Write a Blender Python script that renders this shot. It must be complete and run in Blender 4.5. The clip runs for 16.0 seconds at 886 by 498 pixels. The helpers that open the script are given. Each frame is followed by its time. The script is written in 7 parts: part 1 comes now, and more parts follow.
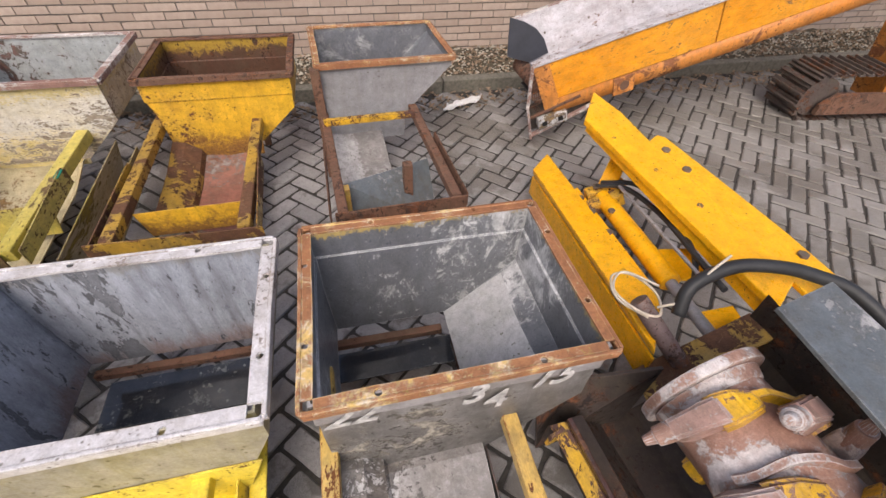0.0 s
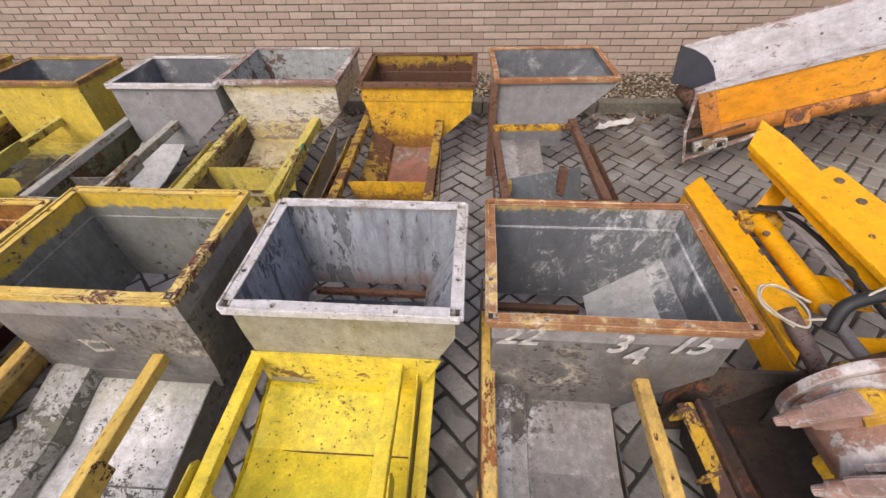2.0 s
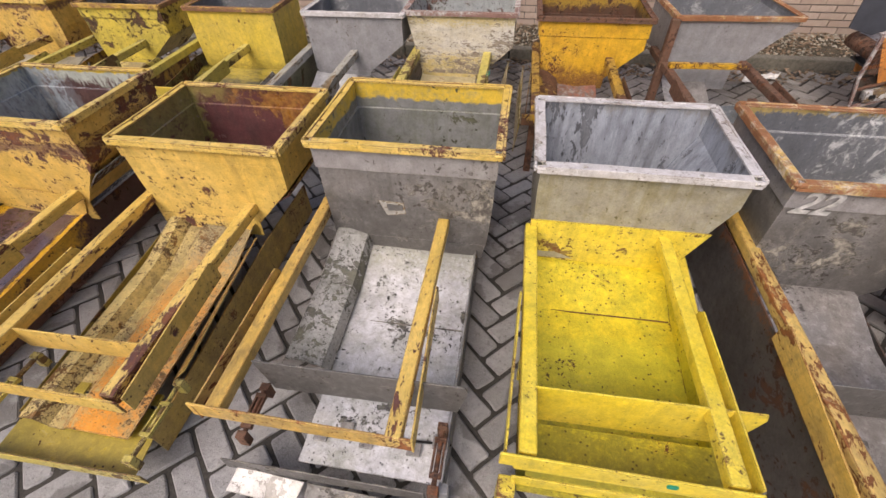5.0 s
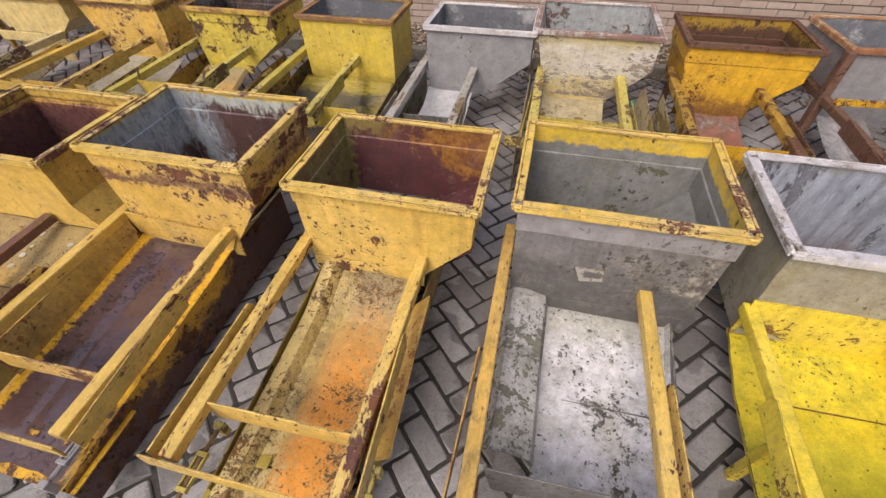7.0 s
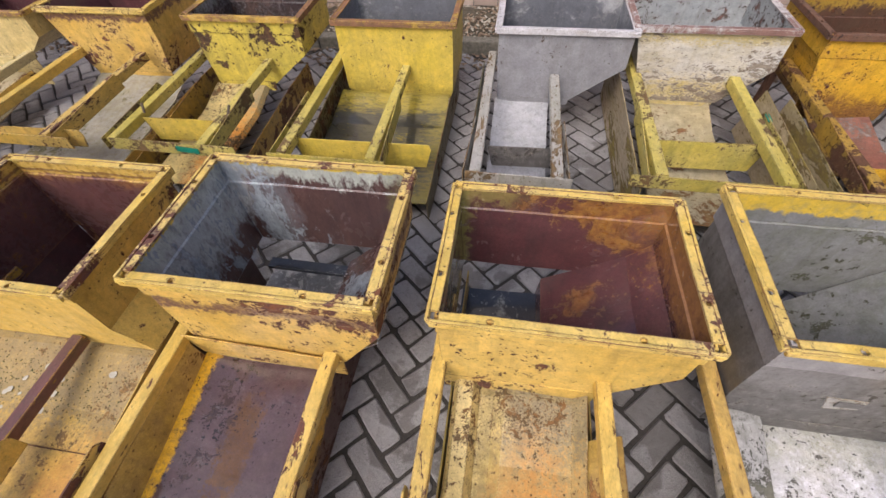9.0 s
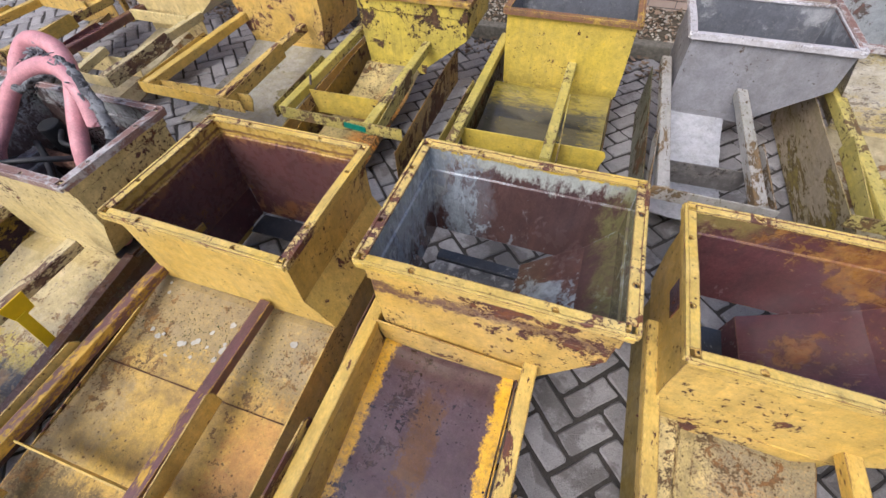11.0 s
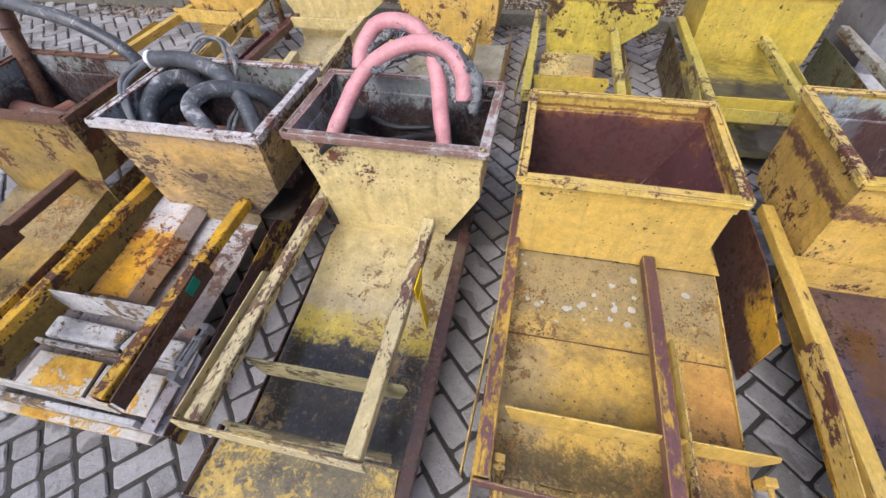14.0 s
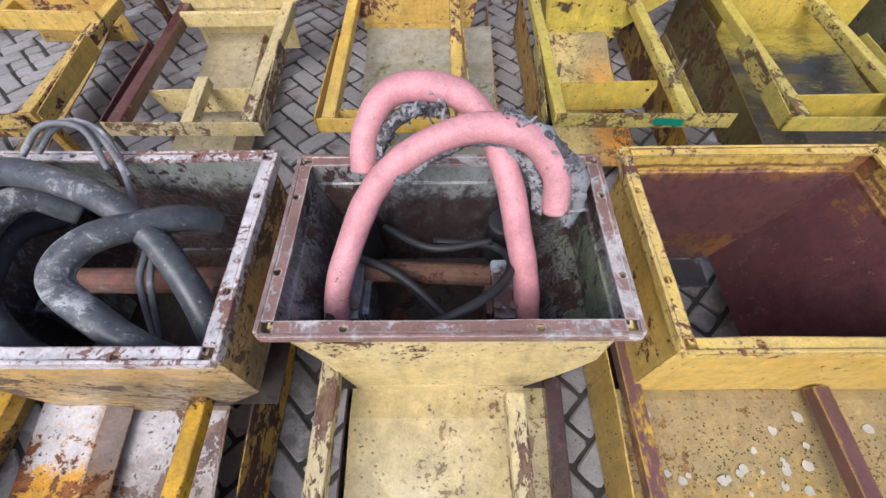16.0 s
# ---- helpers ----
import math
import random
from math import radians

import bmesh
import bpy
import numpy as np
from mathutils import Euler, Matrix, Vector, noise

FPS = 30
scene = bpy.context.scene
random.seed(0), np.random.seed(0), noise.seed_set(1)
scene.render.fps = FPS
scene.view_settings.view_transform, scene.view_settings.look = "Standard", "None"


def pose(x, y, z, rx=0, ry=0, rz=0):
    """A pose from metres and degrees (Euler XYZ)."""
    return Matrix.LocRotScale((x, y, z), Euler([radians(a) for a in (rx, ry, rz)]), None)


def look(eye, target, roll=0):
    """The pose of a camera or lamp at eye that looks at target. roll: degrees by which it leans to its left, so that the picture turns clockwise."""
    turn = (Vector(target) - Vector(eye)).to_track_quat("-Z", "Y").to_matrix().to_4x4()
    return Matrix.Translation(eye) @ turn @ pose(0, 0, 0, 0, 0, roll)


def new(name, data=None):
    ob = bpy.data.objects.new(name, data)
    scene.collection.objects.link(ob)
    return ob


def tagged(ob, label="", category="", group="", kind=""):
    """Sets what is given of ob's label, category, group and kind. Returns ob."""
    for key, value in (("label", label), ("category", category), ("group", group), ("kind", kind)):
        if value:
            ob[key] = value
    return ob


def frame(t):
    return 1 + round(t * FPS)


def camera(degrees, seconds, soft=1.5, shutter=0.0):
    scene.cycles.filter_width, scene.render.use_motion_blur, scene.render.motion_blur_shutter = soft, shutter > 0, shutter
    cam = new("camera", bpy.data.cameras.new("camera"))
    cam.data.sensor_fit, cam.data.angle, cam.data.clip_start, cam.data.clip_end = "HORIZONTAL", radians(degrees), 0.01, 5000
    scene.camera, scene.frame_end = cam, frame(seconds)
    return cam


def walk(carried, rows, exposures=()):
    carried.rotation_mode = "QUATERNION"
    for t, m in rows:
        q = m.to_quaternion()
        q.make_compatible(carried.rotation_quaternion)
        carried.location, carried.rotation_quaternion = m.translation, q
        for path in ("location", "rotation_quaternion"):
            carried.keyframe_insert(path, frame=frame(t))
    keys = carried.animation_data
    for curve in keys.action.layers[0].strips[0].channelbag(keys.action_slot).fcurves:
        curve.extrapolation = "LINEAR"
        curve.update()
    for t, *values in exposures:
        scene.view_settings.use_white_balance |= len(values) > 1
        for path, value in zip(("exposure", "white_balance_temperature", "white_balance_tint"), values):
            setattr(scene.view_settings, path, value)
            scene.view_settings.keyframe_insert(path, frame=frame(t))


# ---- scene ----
cam = camera(93.2, 16.0)
PATH = [
    (0, (0.17, -0.429, 1.57), (0.542, 0.927, 0.147), 3.1),
    (0.5, (0.203, -0.326, 1.61), (0.323, 1.011, 0.127), 1.7),
    (1, (0.16, -0.36, 1.614), (0.133, 0.98, 0.13), 0.3),
    (1.5, (0.013, -0.518, 1.643), (-0.106, 0.882, 0.22), -0.7),
    (2, (-0.056, -0.754, 1.662), (-0.194, 0.707, 0.304), -1.9),
    (2.5, (-0.024, -1.033, 1.614), (-0.131, 0.465, 0.294), -2.3),
    (3, (-0.019, -1.297, 1.548), (-0.124, 0.205, 0.232), -2.8),
    (3.5, (-0.113, -1.412, 1.545), (-0.244, 0.098, 0.241), -3.0),
    (4, (-0.402, -1.427, 1.525), (-0.585, 0.052, 0.192), -2.6),
    (4.5, (-0.692, -1.385, 1.496), (-0.935, 0.051, 0.126), -2.4),
    (4.7, (-0.79, -1.327, 1.499), (-1.039, 0.095, 0.115), -1.9),
    (6.8, (-1.558, -1.144, 1.592), (-1.854, 0.21, 0.15), -0.5),
    (7, (-1.634, -1.083, 1.605), (-1.969, 0.272, 0.172), -0.9),
    (7.5, (-1.851, -0.956, 1.634), (-2.209, 0.395, 0.204), -1.6),
    (8, (-2.061, -0.838, 1.634), (-2.35, 0.479, 0.157), -2.6),
    (8.2, (-2.121, -0.778, 1.641), (-2.368, 0.53, 0.149), -2.9),
    (10.3, (-2.687, -0.384, 1.647), (-3.047, 0.778, 0.06), -3.6),
    (10.5, (-2.742, -0.427, 1.652), (-3.142, 0.732, 0.072), -3.2),
    (11, (-2.883, -0.597, 1.632), (-3.335, 0.569, 0.07), -2.6),
    (11.5, (-3.017, -0.855, 1.619), (-3.459, 0.345, 0.08), -2.8),
    (12, (-3.138, -1.0, 1.565), (-3.564, 0.236, 0.051), -3.5),
    (12.5, (-3.363, -1.141, 1.567), (-3.769, 0.123, 0.071), -4.0),
    (13, (-3.681, -1.307, 1.556), (-4.056, -0.044, 0.051), -3.7),
    (13.5, (-3.973, -1.316, 1.541), (-4.324, -0.032, 0.049), -3.0),
    (14, (-4.303, -1.2, 1.562), (-4.636, 0.069, 0.052), -3.0),
    (14.5, (-4.574, -1.081, 1.572), (-4.84, 0.161, 0.027), -2.4),
    (15, (-4.733, -0.855, 1.56), (-4.915, 0.364, -0.015), -1.8),
    (15.5, (-4.811, -0.542, 1.503), (-4.92, 0.609, -0.129), -2.2),
    (16, (-4.815, -0.358, 1.487), (-4.832, 0.73, -0.191), -1.0),
]
walk(cam, [(t, look(eye, target, roll)) for t, eye, target, roll in PATH],
     [(0, 0.52, 6450, 14), (2, 0.4, 6500, 14), (4.7, 0.32, 6600, 15), (8.2, 0.36, 6350, 16), (11, 0.44, 5800, 14), (16, 0.42, 5750, 13)])

# ---- light ----
world = bpy.data.worlds.new("world")
scene.world = world
world.use_nodes = True
wn = world.node_tree.nodes
sky = wn.new("ShaderNodeTexSky")
sky.sky_type, sky.sun_disc = "NISHITA", False
sky.sun_elevation, sky.sun_rotation = radians(48), radians(200)
sky.air_density, sky.dust_density, sky.ozone_density = 1.0, 6.0, 1.0
world.node_tree.links.new(sky.outputs[0], wn["Background"].inputs[0])
wn["Background"].inputs[1].default_value = 0.12
sun = new("sun", bpy.data.lights.new("sun", "SUN"))
sun.data.energy, sun.data.angle, sun.data.color = 1.0, radians(35), (1.0, 0.96, 0.9)
sun.matrix_world = look((-1.5, -4.0, 5.0), (0, 0, 0))


# ---- materials ----
def material(name):
    m = bpy.data.materials.new(name)
    m.use_nodes = True
    t = m.node_tree
    return m, t, t.nodes["Principled BSDF"]


def node(t, kind, **values):
    n = t.nodes.new("ShaderNode" + kind)
    for key, value in values.items():
        n.inputs[key.replace("_", " ")].default_value = value
    return n


def coords(t, stretch=(1, 1, 1), slide=23.0):
    """Object coordinates, slid by a random amount from object to object."""
    tc, info = node(t, "TexCoord"), node(t, "ObjectInfo")
    mul = node(t, "VectorMath")
    mul.operation = "MULTIPLY_ADD"
    comb = node(t, "CombineXYZ")
    grow = node(t, "Math")
    grow.operation = "MULTIPLY"
    grow.inputs[1].default_value = slide
    t.links.new(info.outputs["Random"], grow.inputs[0])
    for n in range(3):
        t.links.new(grow.outputs[0], comb.inputs[n])
    t.links.new(tc.outputs["Object"], mul.inputs[0])
    mul.inputs[1].default_value = stretch
    t.links.new(comb.outputs[0], mul.inputs[2])
    return mul.outputs[0]


def noise_at(t, vec, scale, detail=6.0, rough=0.6, distort=0.0):
    n = node(t, "TexNoise", Scale=scale, Detail=detail, Roughness=rough, Distortion=distort)
    t.links.new(vec, n.inputs["Vector"])
    return n.outputs["Fac"]


def ramp(t, fac, low, high, a=0.0, b=1.0):
    n = node(t, "MapRange")
    n.inputs["From Min"].default_value, n.inputs["From Max"].default_value = low, high
    n.inputs["To Min"].default_value, n.inputs["To Max"].default_value = a, b
    t.links.new(fac, n.inputs["Value"])
    return n.outputs[0]


def times(t, a, b, op="MULTIPLY"):
    n = node(t, "Math")
    n.operation = op
    for k, v in enumerate((a, b)):
        if isinstance(v, (int, float)):
            n.inputs[k].default_value = v
        else:
            t.links.new(v, n.inputs[k])
    return n.outputs[0]


def mix(t, fac, a, b, mode="MIX"):
    n = t.nodes.new("ShaderNodeMix")
    n.data_type, n.blend_type = "RGBA", mode
    for k, v in ((0, fac), (6, a), (7, b)):
        if isinstance(v, (int, float)):
            n.inputs[k].default_value = v
        elif isinstance(v, tuple):
            n.inputs[k].default_value = (*v[:3], 1)
        else:
            t.links.new(v, n.inputs[k])
    return n.outputs[2]


def bump(t, bsdf, height, strength=0.3, distance=0.004):
    n = node(t, "Bump", Strength=strength, Distance=distance)
    t.links.new(height, n.inputs["Height"])
    t.links.new(n.outputs[0], bsdf.inputs["Normal"])


def painted(name, paint, faded, under, chips=0.35, size=9.0, dirt=(0.09, 0.075, 0.05), grime=0.4, rough=0.38, streak=0.4, rust=(0.2, 0.075, 0.03), stretch=(1, 1, 1), edge=0.6, pits=0.35, zones=(), puddle=0.0):
    """Weathered paint on steel: faded patches, chips and pits down to primer or rust, worn edges, dirt, runs and
    scratches.
    zones: (colour, amount, ((axis, from, to), ...)) for stains, and some painted shade, that fade in along the axes of
    the thing; puddle: how far wet patches smooth it."""
    m, t, b = material(name)
    raw = node(t, "TexCoord").outputs["Object"]
    vec = coords(t, stretch)
    wide, mid, fine = noise_at(t, vec, 2.6, 4), noise_at(t, vec, size, 10, 0.7, 0.5), noise_at(t, vec, 120, 4, 0.7)
    small = noise_at(t, vec, size * 4.2, 6, 0.66, 0.3)
    run = noise_at(t, coords(t, (30, 30, 1.8)), 1.0, 5, 0.6)
    col = mix(t, ramp(t, wide, 0.35, 0.7), paint, faded)
    col = mix(t, ramp(t, small, 0.35, 0.68, 0, 0.08 + 0.4 * grime), col, tuple(c * 0.66 for c in paint))
    col = mix(t, ramp(t, fine, 0.5, 0.8, 0, 0.25), col, tuple(min(0.85, c * 1.35 + 0.03) for c in faded))
    col = mix(t, times(t, ramp(t, run, 0.5, 0.72), streak), col, dirt)
    col = mix(t, times(t, ramp(t, noise_at(t, vec, 6.5, 10, 0.74), 0.47, 0.66), grime), col, dirt)
    speck = noise_at(t, vec, 48, 9, 0.85)
    col = mix(t, times(t, ramp(t, speck, 0.56, 0.62), 0.15 + 0.6 * max(0, grime)), col, tuple(0.6 * c for c in dirt))
    col = mix(t, times(t, ramp(t, speck, 0.43, 0.37), 0.3 * grime), col, tuple(min(0.85, 1.25 * c + 0.02) for c in faded))
    mottle = times(t, ramp(t, noise_at(t, vec, 17, 9, 0.75), 0.3, 0.7, 0.74, 1.22), ramp(t, noise_at(t, vec, 210, 3, 0.8), 0.3, 0.7, 0.86, 1.16))
    # scratches: thin bands of a long-drawn noise
    line = noise_at(t, coords(t, (3.0, 14, 9)), 1.6, 3, 0.5, 0.6)
    scratch = times(t, ramp(t, times(t, times(t, line, 0.5, "SUBTRACT"), 0.0, "ABSOLUTE"), 0.0, 0.006, 1, 0), ramp(t, wide, 0.5, 0.62, 0, 0.5))
    sep = node(t, "SeparateXYZ")
    t.links.new(raw, sep.inputs[0])
    sway = times(t, times(t, times(t, mid, 0.5, "SUBTRACT"), times(t, times(t, small, 0.5, "SUBTRACT"), 0.6), "ADD"), times(t, times(t, fine, 0.5, "SUBTRACT"), 0.25), "ADD")
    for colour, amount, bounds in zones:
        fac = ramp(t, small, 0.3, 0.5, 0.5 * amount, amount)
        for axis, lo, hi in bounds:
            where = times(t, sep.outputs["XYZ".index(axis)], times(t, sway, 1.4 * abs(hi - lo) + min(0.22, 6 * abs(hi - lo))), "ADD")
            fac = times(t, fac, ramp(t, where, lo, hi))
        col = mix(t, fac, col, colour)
    worn = times(t, mid, times(t, ramp(t, wide, 0.3, 0.7, -0.17, 0.17), ramp(t, fine, 0.2, 0.8, -0.06, 0.06), "ADD"), "ADD")
    if edge:
        geo, bev, dot = node(t, "NewGeometry"), node(t, "Bevel", Radius=0.007), node(t, "VectorMath")
        bev.samples = 4
        dot.operation = "DOT_PRODUCT"
        t.links.new(bev.outputs[0], dot.inputs[0])
        t.links.new(geo.outputs["Normal"], dot.inputs[1])
        rim = ramp(t, dot.outputs["Value"], 0.985, 0.8, 0, edge * 0.32)
        worn = times(t, worn, rim, "ADD")
        col = mix(t, ramp(t, dot.outputs["Value"], 0.97, 0.8, 0, 0.45), col, tuple(min(0.85, 1.2 * c + 0.05) for c in faded))
    cut = 0.66 - 0.2 * chips
    chip = ramp(t, worn, cut, cut + 0.018)
    little = ramp(t, times(t, small, ramp(t, wide, 0.3, 0.7, -0.13, 0.13), "ADD"), 0.655 - 0.11 * chips, 0.667 - 0.11 * chips)
    if pits:
        vor = node(t, "TexVoronoi", Scale=42.0)
        t.links.new(vec, vor.inputs["Vector"])
        hole = times(t, ramp(t, vor.outputs["Distance"], 0.1, 0.2, 1, 0), ramp(t, noise_at(t, vec, 7, 4), 0.55 - 0.1 * pits, 0.59 - 0.1 * pits, 0, 0.9))
        little = times(t, little, hole, "MAXIMUM")
    halo = ramp(t, worn, cut - 0.045, cut + 0.008, 0, 0.5)
    col = mix(t, halo, col, tuple(0.55 * p + 0.45 * r for p, r in zip(faded, rust)))
    bare = mix(t, ramp(t, noise_at(t, vec, 24, 7, 0.68), 0.42, 0.6), under, rust)
    bare = mix(t, ramp(t, fine, 0.45, 0.75, 0, 0.4), bare, tuple(c * 0.45 for c in under))
    both = times(t, chip, little, "MAXIMUM")
    bare = mix(t, times(t, ramp(t, worn, cut + 0.045, cut + 0.02), 0.75), bare, tuple(0.5 * c for c in under))
    col = mix(t, both, col, bare)
    col = mix(t, scratch, col, tuple(0.5 * (c + 0.3) for c in faded))
    col = mix(t, 1.0, col, mottle, "MULTIPLY")
    t.links.new(col, b.inputs["Base Color"])
    dry = times(t, ramp(t, both, 0, 1, rough, max(rough, 0.8 * (1 - puddle))), ramp(t, small, 0.3, 0.7, -0.1, 0.12), "ADD")
    if puddle:
        film = ramp(t, noise_at(t, raw, 5, 4), 0.4, 0.52)
        dry = times(t, dry, ramp(t, film, 0, 1, 1.0, 1.0 - puddle))
        t.links.new(times(t, film, puddle), b.inputs["Coat Weight"])
        b.inputs["Coat Roughness"].default_value = 0.06
    t.links.new(dry, b.inputs["Roughness"])
    bump(t, b, times(t, times(t, both, -1.0), times(t, times(t, fine, 0.3), times(t, small, 0.5), "ADD"), "ADD"), 0.5 * (1 - 0.8 * puddle), 0.0022)
    return m


PRIMER = (0.075, 0.03, 0.028)

M = {}
M["gold"] = painted("gold_paint", (0.68, 0.455, 0.095), (0.73, 0.53, 0.16), (0.11, 0.048, 0.04), 0.04, 9, grime=0.35, dirt=(0.3, 0.2, 0.06))
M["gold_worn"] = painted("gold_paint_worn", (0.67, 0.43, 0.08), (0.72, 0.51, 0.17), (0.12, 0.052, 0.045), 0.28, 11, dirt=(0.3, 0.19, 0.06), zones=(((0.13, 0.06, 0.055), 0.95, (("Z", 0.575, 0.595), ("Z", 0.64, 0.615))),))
M["gold_dirty"] = painted("dirty_gold_sheet", (0.58, 0.39, 0.08), (0.55, 0.4, 0.16), (0.2, 0.1, 0.05), 0.15, 12, dirt=(0.3, 0.2, 0.07), grime=0.9, rust=(0.4, 0.2, 0.06), pits=0.6)
M["gold_rail"] = painted("gold_paint_rail", (0.7, 0.46, 0.08), (0.76, 0.57, 0.19), (0.12, 0.052, 0.046), 0.16, 16, stretch=(1, 0.4, 1), edge=1.0, dirt=(0.36, 0.24, 0.07))
M["gold_rim"] = painted("gold_paint_rim", (0.74, 0.51, 0.09), (0.79, 0.63, 0.26), (0.13, 0.058, 0.05), 0.2, 19, edge=1.05, dirt=(0.4, 0.27, 0.08))
M["cream"] = painted("cream_paint", (0.69, 0.55, 0.23), (0.73, 0.62, 0.32), (0.13, 0.06, 0.05), 0.0, 15, grime=0.45, dirt=(0.36, 0.26, 0.1), pits=0.5)
M["cream_rail"] = painted("cream_paint_rail", (0.64, 0.52, 0.24), (0.66, 0.58, 0.36), (0.14, 0.075, 0.06), 0.44, 18, stretch=(1, 0.4, 1), edge=0.9, dirt=(0.36, 0.32, 0.2), rust=(0.3, 0.2, 0.1))
M["moss_bar"] = painted("mossy_cream_bar", (0.42, 0.36, 0.16), (0.52, 0.46, 0.26), (0.1, 0.08, 0.05), 0.5, 14, dirt=(0.1, 0.095, 0.05), grime=0.9, rust=(0.16, 0.13, 0.06), stretch=(0.4, 1, 1), edge=0.9)
M["lemon"] = painted("lemon_paint", (0.8, 0.61, 0.03), (0.8, 0.64, 0.1), (0.3, 0.2, 0.06), -0.1, 12, dirt=(0.36, 0.31, 0.05), grime=0.3, edge=0.8)
M["lemon_floor"] = painted("lemon_paint_floor", (0.74, 0.58, 0.02), (0.78, 0.64, 0.05), (0.12, 0.09, 0.03), -0.15, 15, dirt=(0.34, 0.33, 0.03), grime=0.75, pits=0.9, zones=(((0.5, 0.46, 0.03), 0.75, (("Y", -0.28, -0.36), ("Y", -0.6, -0.5))), ((0.2, 0.19, 0.03), 0.75, (("Y", -0.66, -0.7),))))
M["sour"] = painted("sour_yellow_paint", (0.7, 0.53, 0.06), (0.66, 0.5, 0.1), PRIMER, -0.6, 9, dirt=(0.3, 0.25, 0.07), grime=0.35, pits=0.02, rough=0.34, zones=(((0.3, 0.24, 0.05), 0.7, (("Z", 0.3, 0.24),)),))
M["sour_worn"] = painted("sour_yellow_worn", (0.6, 0.49, 0.09), (0.62, 0.53, 0.2), (0.15, 0.1, 0.045), 0.46, 16, dirt=(0.2, 0.2, 0.06), rust=(0.2, 0.12, 0.05), stretch=(1, 0.5, 1), edge=0.9)
M["spotted"] = painted("spotted_yellow", (0.66, 0.54, 0.08), (0.62, 0.5, 0.1), (0.06, 0.035, 0.02), 0.42, 8, grime=0.3, rust=(0.12, 0.06, 0.03))
M["rusty_yellow"] = painted("rusty_yellow", (0.74, 0.43, 0.022), (0.7, 0.42, 0.05), (0.12, 0.045, 0.02), 0.02, 18, pits=0.75, dirt=(0.34, 0.17, 0.03), zones=(((0.16, 0.07, 0.03), 0.9, (("Z", 0.34, 0.27),)),))
M["peeled"] = painted("peeled_cream", (0.6, 0.57, 0.47), (0.74, 0.73, 0.71), (0.24, 0.19, 0.14), 0.42, 30, grime=0.7, stretch=(0.6, 1, 1.3), dirt=(0.42, 0.36, 0.2), rust=(0.36, 0.31, 0.24), pits=0.8, zones=(((0.56, 0.43, 0.1), 0.75, (("Z", 0.42, 0.32),)), ((0.58, 0.46, 0.12), 0.6, (("Z", 0.57, 0.61),))))
M["grey"] = painted("grey_steel", (0.29, 0.28, 0.288), (0.35, 0.34, 0.345), (0.19, 0.175, 0.165), -0.05, 8, dirt=(0.19, 0.175, 0.16), rust=(0.24, 0.21, 0.19), rough=0.4, pits=0.1, streak=0.5)
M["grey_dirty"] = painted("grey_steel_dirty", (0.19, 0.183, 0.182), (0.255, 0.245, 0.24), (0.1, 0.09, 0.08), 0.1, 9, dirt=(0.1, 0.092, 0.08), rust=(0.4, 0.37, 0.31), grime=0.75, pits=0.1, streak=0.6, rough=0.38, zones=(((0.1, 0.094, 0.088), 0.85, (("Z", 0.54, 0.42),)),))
# Grey taken near-black: the shadow on the hopper's side is in this colour.
M["side_grey"] = painted("rust_edged_shaded_grey", (0.08, 0.073, 0.069), (0.11, 0.1, 0.092), (0.1, 0.045, 0.027), 0.25, 8, dirt=(0.05, 0.04, 0.035), grime=0.7, rust=(0.14, 0.06, 0.03), rough=0.5, zones=(((0.2, 0.085, 0.04), 0.9, (("Z", 0.3, 0.335),)),))
M["galv"] = painted("galvanised_steel", (0.27, 0.27, 0.285), (0.31, 0.31, 0.325), (0.16, 0.15, 0.13), -0.3, 8, dirt=(0.2, 0.19, 0.17), grime=0.25, streak=0.35, rough=0.34, pits=0.05)
M["white_rim"] = painted("whitened_steel", (0.6, 0.59, 0.61), (0.7, 0.69, 0.71), (0.32, 0.29, 0.26), 0.05, 16, rust=(0.38, 0.32, 0.28), dirt=(0.36, 0.33, 0.3), grime=0.6)
M["rust_rim"] = painted("rusty_rim", (0.3, 0.13, 0.055), (0.4, 0.19, 0.085), (0.62, 0.43, 0.15), 0.24, 17, dirt=(0.14, 0.06, 0.035), rust=(0.62, 0.56, 0.48), rough=0.75, edge=0.5)
M["rust_rail"] = painted("rusty_rail", (0.68, 0.43, 0.09), (0.7, 0.5, 0.19), (0.2, 0.075, 0.03), 0.4, 14, stretch=(1, 0.4, 1), rust=(0.34, 0.13, 0.045), grime=0.5, edge=0.8)
M["gold_rust"] = painted("rusting_gold_rail", (0.69, 0.44, 0.08), (0.72, 0.53, 0.2), (0.24, 0.09, 0.03), 0.28, 13, stretch=(1, 0.4, 1), rust=(0.36, 0.14, 0.04), grime=0.5, edge=0.9)
M["maroon"] = painted("maroon_primer", (0.11, 0.042, 0.046), (0.15, 0.066, 0.068), (0.3, 0.14, 0.05), 0.0, 7, dirt=(0.075, 0.045, 0.045), rough=0.22, puddle=0.4, pits=0.1, zones=(((0.5, 0.34, 0.08), 0.7, (("Z", 0.64, 0.66),)),))
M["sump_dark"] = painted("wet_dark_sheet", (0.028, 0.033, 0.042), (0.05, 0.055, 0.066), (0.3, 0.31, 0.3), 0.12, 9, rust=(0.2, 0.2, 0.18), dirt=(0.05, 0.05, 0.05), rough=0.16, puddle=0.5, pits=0)
